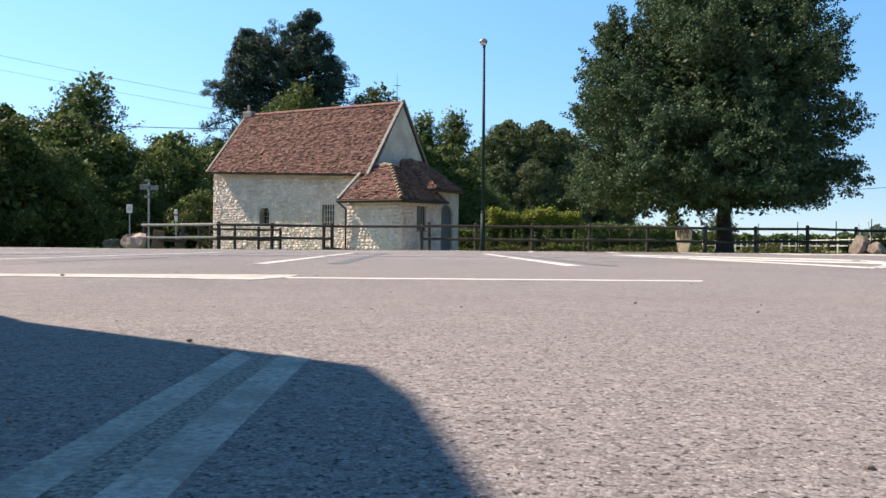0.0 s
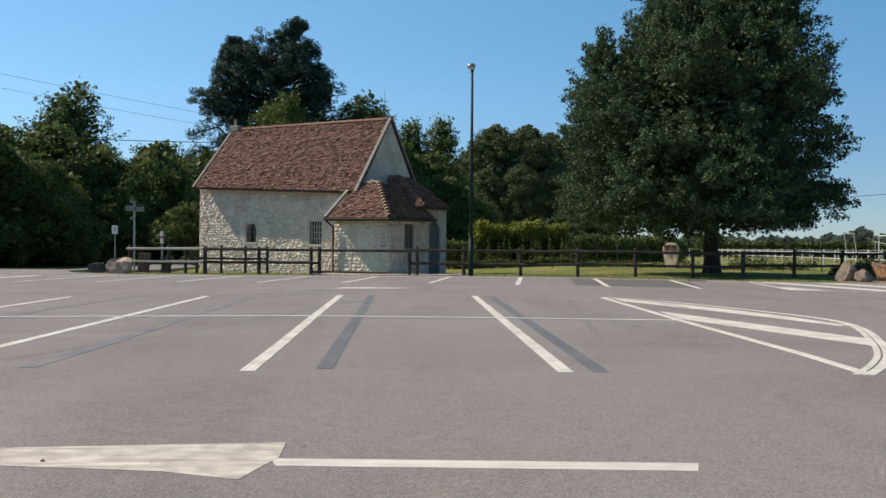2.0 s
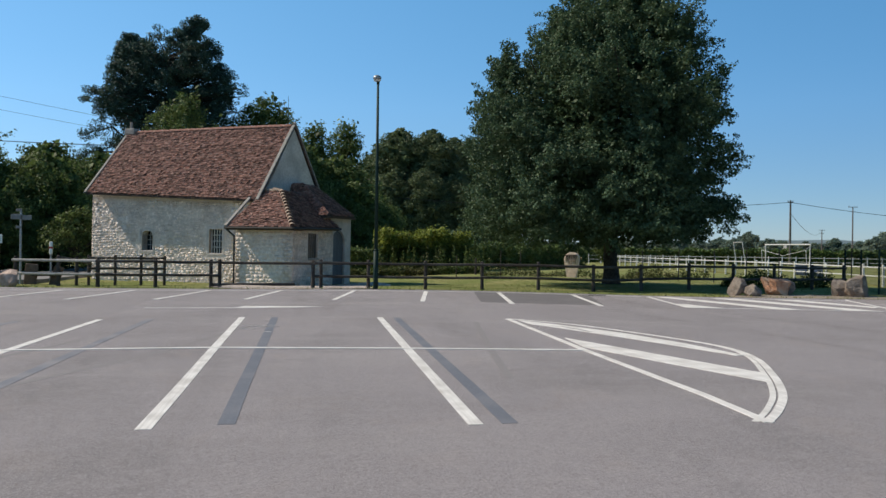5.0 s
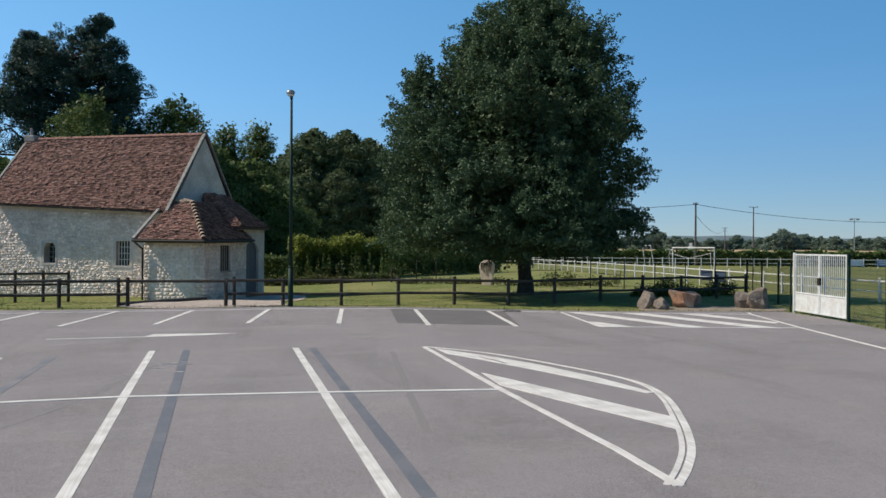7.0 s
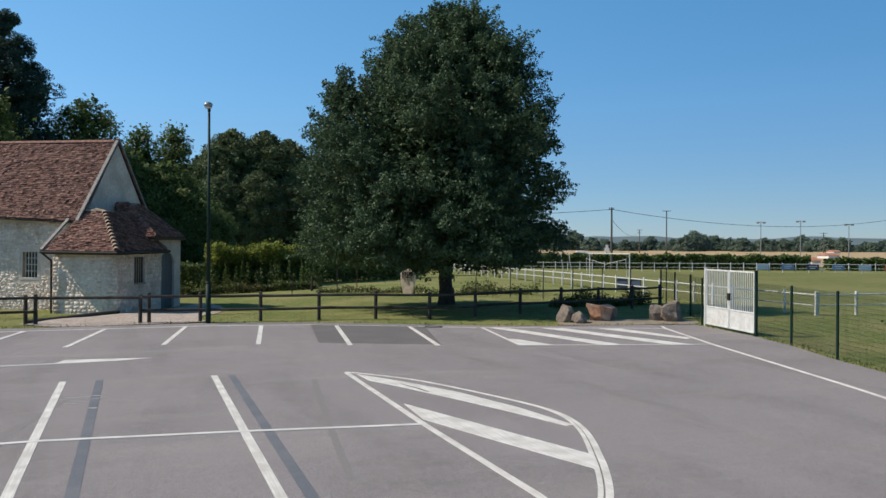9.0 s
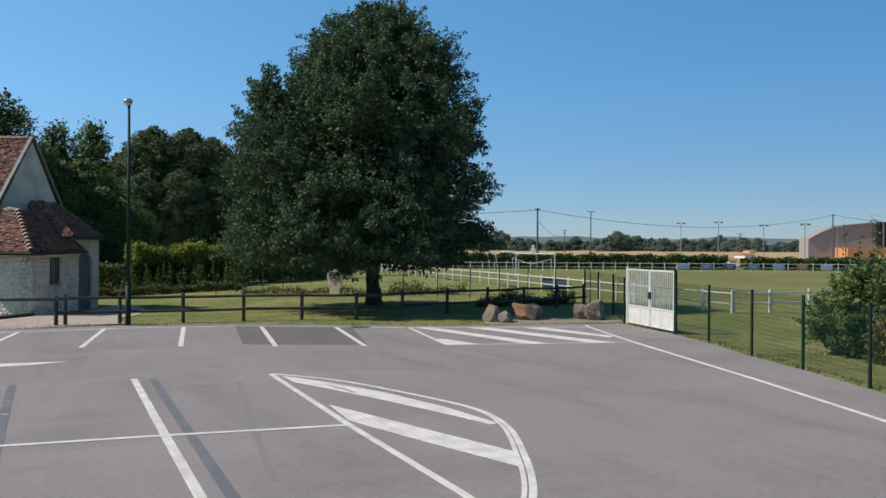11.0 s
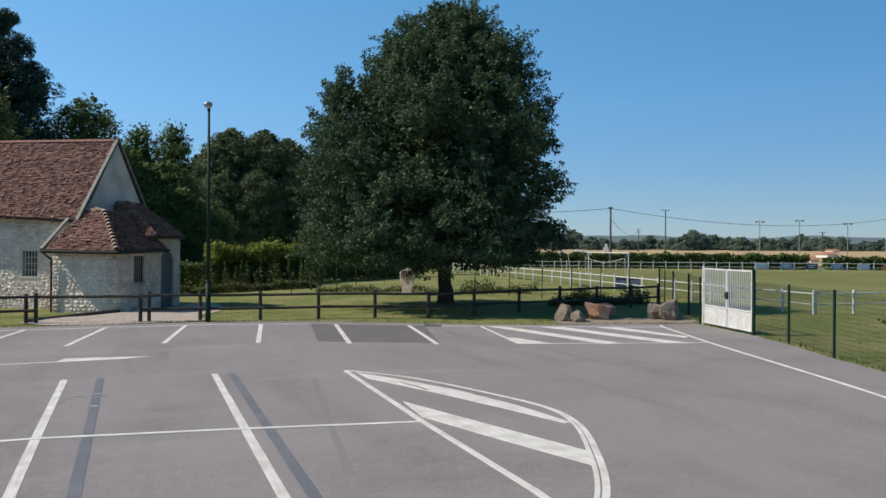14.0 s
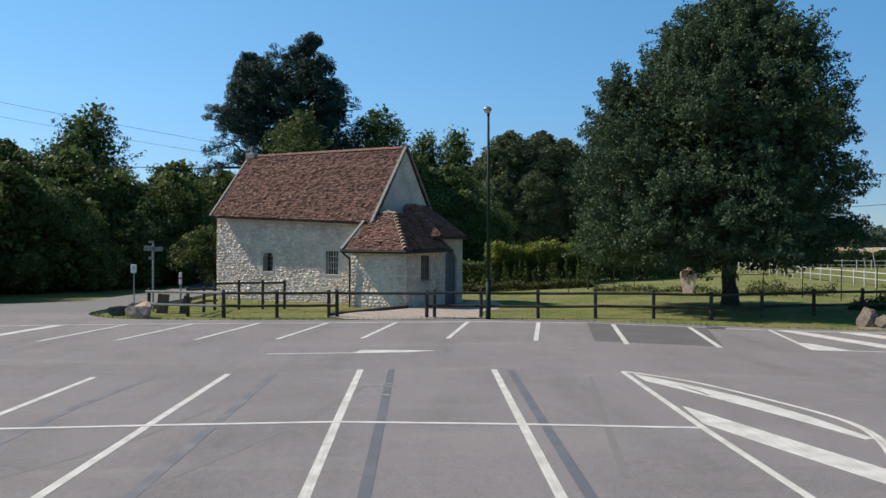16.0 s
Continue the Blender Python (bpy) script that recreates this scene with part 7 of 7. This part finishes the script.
# ---- sports hall, small house, vehicles far off ----
CLAD = material("taupe_cladding", (0.31, 0.28, 0.262), (0.35, 0.315, 0.297), 2, 0.6, second=(0.29, 0.265, 0.248), second_scale=0.2)
ORANGE = material("orange_render", (0.55, 0.24, 0.1), (0.62, 0.29, 0.13), 2, 0.8)
HX, HY = Vector((0.8886, -0.4586)), Vector((0.4586, 0.8886))
HO = Vector((0.4, 0)) + HY * 175 + HX * (560 / 1535 * 175)
hall = thing("sports_hall", Matrix.Translation((HO.x, HO.y, 0)) @ pose(0, 0, 0, 0, 0, -27.3), "large taupe sports hall with a curved roof and orange base", "building")
prof = [(0, 4.5), (2.2, 5.75), (4.5, 6.7), (6.8, 7.25), (11.4, 7.7), (15.2, 7.8), (20.6, 7.5), (22.9, 7.1), (25.5, 6.95), (34, 6.6), (48, 6.2)]
bm = bmesh.new()
lo_f = [bm.verts.new((x, 0, 0)) for x, z in prof]
hi_f = [bm.verts.new((x, 0, z)) for x, z in prof]
lo_b = [bm.verts.new((x, 5, 0)) for x, z in prof]
hi_b = [bm.verts.new((x, 5, z)) for x, z in prof]
for i in range(len(prof) - 1):
    bm.faces.new((lo_f[i], lo_f[i + 1], hi_f[i + 1], hi_f[i]))
    bm.faces.new((lo_b[i], lo_b[i + 1], hi_b[i + 1], hi_b[i]))
    bm.faces.new((hi_f[i], hi_f[i + 1], hi_b[i + 1], hi_b[i]))
bm.faces.new((lo_f[0], hi_f[0], hi_b[0], lo_b[0]))
bm.faces.new((lo_f[-1], hi_f[-1], hi_b[-1], lo_b[-1]))
part("wall", bm, CLAD, hall, "taupe sheet cladding")
bm = bmesh.new()
for (x0, z0), (x1, z1) in zip(prof, prof[1:]):
    vs = [bm.verts.new(c) for c in ((x0, -0.35, z0), (x1, -0.35, z1), (x1, 5.3, z1), (x0, 5.3, z0), (x0, -0.35, z0 + 0.22), (x1, -0.35, z1 + 0.22), (x1, 5.3, z1 + 0.22), (x0, 5.3, z0 + 0.22))]
    for fc in ((0, 1, 2, 3), (7, 6, 5, 4), (0, 4, 5, 1), (1, 5, 6, 2), (2, 6, 7, 3), (3, 7, 4, 0)):
        bm.faces.new([vs[i] for i in fc])
part("roof", bm, CLAD, hall, "curved sheet roof")
bm = bmesh.new()
box(bm, (5.2, -6.0, 0), (34, -0.05, 2.95), 0.02)
part("annex", bm, ORANGE, hall, "low orange front wing")
bm = bmesh.new()
box(bm, (13.1, -0.5, 2.3), (15.3, 0.4, 8.1), 0.02)
part("stair_window", bm, IRON, hall, "tall dark glazed bay")
bm = bmesh.new()
box(bm, (14.25, -0.58, 2.3), (14.45, -0.5, 8.1))
part("mullion", bm, CLAD, hall)
for x in (6.4, 9.4, 12.4, 19.0, 22.0):
    bm = bmesh.new()
    box(bm, (x, -6.06, 0.2), (x + 1.0, -5.98, 1.9), 0.01)
    part("window", bm, GLASS, hall)


def lettering(text, size, m, mat, parent, label):
    cu = bpy.data.curves.new("lettering", 'FONT')
    cu.body, cu.size, cu.extrude, cu.space_character = text, size, 0.03, 1.5
    tmp = bpy.data.objects.new("tmp", cu)
    me = bpy.data.meshes.new_from_object(tmp)
    bpy.data.objects.remove(tmp)
    me.materials.clear()
    me.materials.append(mat)
    ob = part("lettering", me, mat, parent, label)
    ob.matrix_local = m
    return ob


lettering("SPORT", 0.82, pose(22.4, -0.12, 5.24, 90, 0, 0), SIGNWHITE, hall, "white raised letters")
bm = bmesh.new()
for k in range(8):
    box(bm, (16.9 + k * 0.66, -0.12, 5.24), (17.3 + k * 0.66, -0.03, 5.8), 0.01)
for x0, x1 in ((16.9, 17.6), (18.3, 20.4), (21.0, 21.9)):
    box(bm, (x0, -0.12, 4.4), (x1, -0.03, 4.85), 0.01)
part("sign_bars", bm, SIGNWHITE, hall, "white lettering that cannot be read")
TILEFAR = material("orange_roof_tile", (0.36, 0.14, 0.08), (0.46, 0.2, 0.12), 3, 0.85)
PO = Vector((0.4, 0)) + HY * 150 + HX * (751 / 1535 * 150)
pav = thing("club_house", Matrix.Translation((PO.x, PO.y, 0)) @ pose(0, 0, 0, 0, 0, -27.3), "small club house with an orange tiled gable roof", "building")
bm = bmesh.new()
box(bm, (-1.8, 0, 0), (9, 8, 1.6), 0.02)
part("wall", bm, SIGNWHITE, pav)
bm = bmesh.new()
for c in (((-2.4, -0.8, 1.7), (0.0, -0.8, 2.85), (0.0, 8, 2.85), (-2.4, 8, 1.7)), ((0.0, -0.8, 2.85), (2.4, -0.8, 1.7), (2.4, 8, 1.7), (0.0, 8, 2.85))):
    up = [bm.verts.new(p) for p in c]
    dn = [bm.verts.new((p[0], p[1], p[2] - 0.2)) for p in c]
    bm.faces.new(up)
    bm.faces.new(dn[::-1])
    for i in range(4):
        bm.faces.new((up[i], dn[i], dn[(i + 1) % 4], up[(i + 1) % 4]))
part("roof", bm, TILEFAR, pav, "orange tiled gable roof")
bm = bmesh.new()
vs = [bm.verts.new(c) for c in ((-1.9, -0.05, 1.6), (1.9, -0.05, 1.6), (0, -0.05, 2.55))]
bm.faces.new(vs)
res = bmesh.ops.extrude_face_region(bm, geom=bm.faces[:])
bmesh.ops.translate(bm, vec=(0, 0.2, 0), verts=[q for q in res["geom"] if isinstance(q, bmesh.types.BMVert)])
part("gable", bm, BOARD, pav, "dark timber gable")
bm = bmesh.new()
box(bm, (1.0, 0.4, 1.6), (12, 8, 2.85), 0.3)
part("side_roof", bm, TILEFAR, pav)
for x in (-1.3, 2.6, 5.0):
    bm = bmesh.new()
    box(bm, (x, -0.06, 0.2), (x + 1.3, 0.02, 1.25), 0.01)
    part("window", bm, GLASS, pav)

VANWHITE = material("white_vehicle_paint", (0.7, 0.7, 0.7), (0.76, 0.76, 0.76), 3, 0.35)
RUBBER = material("tyre_rubber", (0.015, 0.015, 0.015), (0.03, 0.03, 0.03), 12, 0.8)


def vehicle(m, length, width, height, profile, mat, label, category, taper=0.22):
    """A parked vehicle: a side outline swept across, wheels and glass."""
    car = thing("parked_" + category, m, label, category)
    bm = bmesh.new()
    n = len(profile)
    rows = []
    for y, k in ((-width / 2, 0.97), (-width * 0.44, 1.0), (width * 0.44, 1.0), (width / 2, 0.97)):
        rows.append([bm.verts.new((x * length, y if z < 0.55 else y * (1 - taper * (z - 0.55) / 0.45), z * height * (k if z > 0.5 else 1))) for x, z in profile])
    for a, b in zip(rows, rows[1:]):
        for i in range(n):
            bm.faces.new((a[i], a[(i + 1) % n], b[(i + 1) % n], b[i]))
    bm.faces.new(rows[0][::-1])
    bm.faces.new(rows[-1])
    bmesh.ops.bevel(bm, geom=[e for e in bm.edges if e.calc_face_angle(0) > 0.6], offset=0.04, segments=2, affect='EDGES')
    part("body", bm, mat, car, smooth=False)
    for x in (0.19, 0.8):
        for s in (-1, 1):
            bm = bmesh.new()
            tube(bm, (x * length, s * (width / 2 - 0.2), 0.32), (x * length, s * (width / 2 + 0.005), 0.32), 0.32, n=20)
            wh = part("wheel", bm, RUBBER, car)
            bm = bmesh.new()
            tube(bm, (x * length, s * (width / 2 - 0.05), 0.32), (x * length, s * (width / 2 + 0.015), 0.32), 0.2, n=16)
            part("rim", bm, ZINC, wh)
    for s in (-1, 1):
        bm = bmesh.new()
        y = s * width * 0.45
        vs = [bm.verts.new(c) for c in ((0.2 * length, y, 0.62 * height), (0.62 * length, y, 0.62 * height), (0.55 * length, y * (1 - taper * 0.8), 0.92 * height), (0.28 * length, y * (1 - taper * 0.8), 0.92 * height))]
        bm.faces.new(vs)
        res = bmesh.ops.extrude_face_region(bm, geom=bm.faces[:])
        bmesh.ops.translate(bm, vec=(0, s * 0.04, 0), verts=[q for q in res["geom"] if isinstance(q, bmesh.types.BMVert)])
        part("side_window", bm, GLASS, car)
    return car


VAN_P = [(0.0, 0.15), (0.0, 0.95), (0.04, 1.0), (0.72, 1.0), (0.82, 0.62), (0.97, 0.5), (1.0, 0.4), (1.0, 0.15)]
vo = Vector((0.4, 0)) + HY * 225 + HX * (28 / 1535 * 225)
vehicle(pose(vo.x, vo.y, 0.0, 0, 0, -20), 4.4, 1.8, 1.75, VAN_P, VANWHITE, "white van standing far off by the wheat", "van")
bm = bmesh.new()
box(bm, (-0.7, -0.2, 0.0), (0.7, 0.2, 1.5), 0.05)
box(bm, (-0.4, -0.15, 1.5), (0.4, 0.15, 2.4), 0.05)
so = Vector((0.4, 0)) + HY * 260 + HX * (82 / 1535 * 260)
single("white_sign", bm, SIGNWHITE, "tall white sign standing in the fields", "sign", m=pose(so.x, so.y, 1.1, 0, 0, -27))
for px, d, w, h in ((431, 150, 1.5, 0.7), (460, 205, 2.5, 1.25), (465, 330, 2.4, 1.8)):
    o = Vector((0.4, 0)) + HY * d + HX * (px / 1535 * d)
    b = thing("farm_house", Matrix.Translation((o.x, o.y, 0)) @ pose(0, 0, 0, 0, 0, -20), "small distant white house with an orange roof", "building", "distant houses")
    bm = bmesh.new()
    box(bm, (-w / 2, 0, 0), (w / 2, 6, h), 0.03)
    part("wall", bm, SIGNWHITE, b)
    bm = bmesh.new()
    vs = [bm.verts.new(c) for c in ((-w / 2 - 0.3, -0.4, h), (w / 2 + 0.3, -0.4, h), (w / 2 + 0.3, 6.4, h), (-w / 2 - 0.3, 6.4, h), (-w / 2, 3, h + 0.5), (w / 2, 3, h + 0.5))]
    for fc in ((0, 1, 5, 4), (2, 3, 4, 5), (0, 4, 3), (1, 2, 5), (3, 2, 1, 0)):
        bm.faces.new([vs[i] for i in fc])
    part("roof", bm, TILEFAR, b)

# ---- out-of-view van standing in for whatever casts the shadow across the nearest bay line ----
CARPAINT = material("dark_car_paint", (0.03, 0.035, 0.045), (0.04, 0.045, 0.055), 3, 0.3, spec=0.6)
BOX_P = [(0.0, 0.15), (0.0, 0.9), (0.02, 0.99), (0.08, 1.0), (0.86, 1.0), (0.905, 0.98), (0.975, 0.56), (1.0, 0.48), (1.0, 0.15)]
vehicle(pose(-1.57, -2.95, 0, 0, 0, 98), 5.0, 1.9, 1.9, BOX_P, CARPAINT, "dark out-of-view van added as caster of the shadow on the worn line", "van", 0.07)

# ---- pebbles lying on the asphalt ----
PEBBLE = material("pebble", (0.2, 0.165, 0.145), (0.42, 0.36, 0.32), 30, 0.9, 0.5, 120, spread=0.4)
rg = np.random.default_rng(111)
pebble_meshes = []
for k in range(4):
    bm = bmesh.new()
    bmesh.ops.create_icosphere(bm, subdivisions=1, radius=1.0)
    for vtx in bm.verts:
        vtx.co *= 1 + rg.uniform(-0.25, 0.25)
        vtx.co.z *= 0.6
    pebble_meshes.append(mesh_of("pebble", bm, PEBBLE))
for k in range(120):
    x, y = rg.uniform(-1.6, 3.0), 0.5 + 6.5 * rg.random() ** 1.3
    s = 0.0022 + 0.0045 * rg.random() ** 3
    ob = new("pebble", pebble_meshes[k % 4])
    ob.matrix_world = pose(x, y, s * 0.4, 0, 0, rg.uniform(0, 360)) @ Matrix.Scale(s, 4)
    tagged(ob, "small loose stone lying on the asphalt", "pebble", "pebbles")
for x, y, s in ((0.1, 1.3, 0.006), (0.19, 1.14, 0.005), (-1.25, 4.09, 0.012)):
    ob = new("pebble", pebble_meshes[0])
    ob.matrix_world = pose(x, y, s * 0.5, 0, 0, 40) @ Matrix.Scale(s, 4)
    tagged(ob, "dark loose stone lying on the asphalt", "pebble", "pebbles")
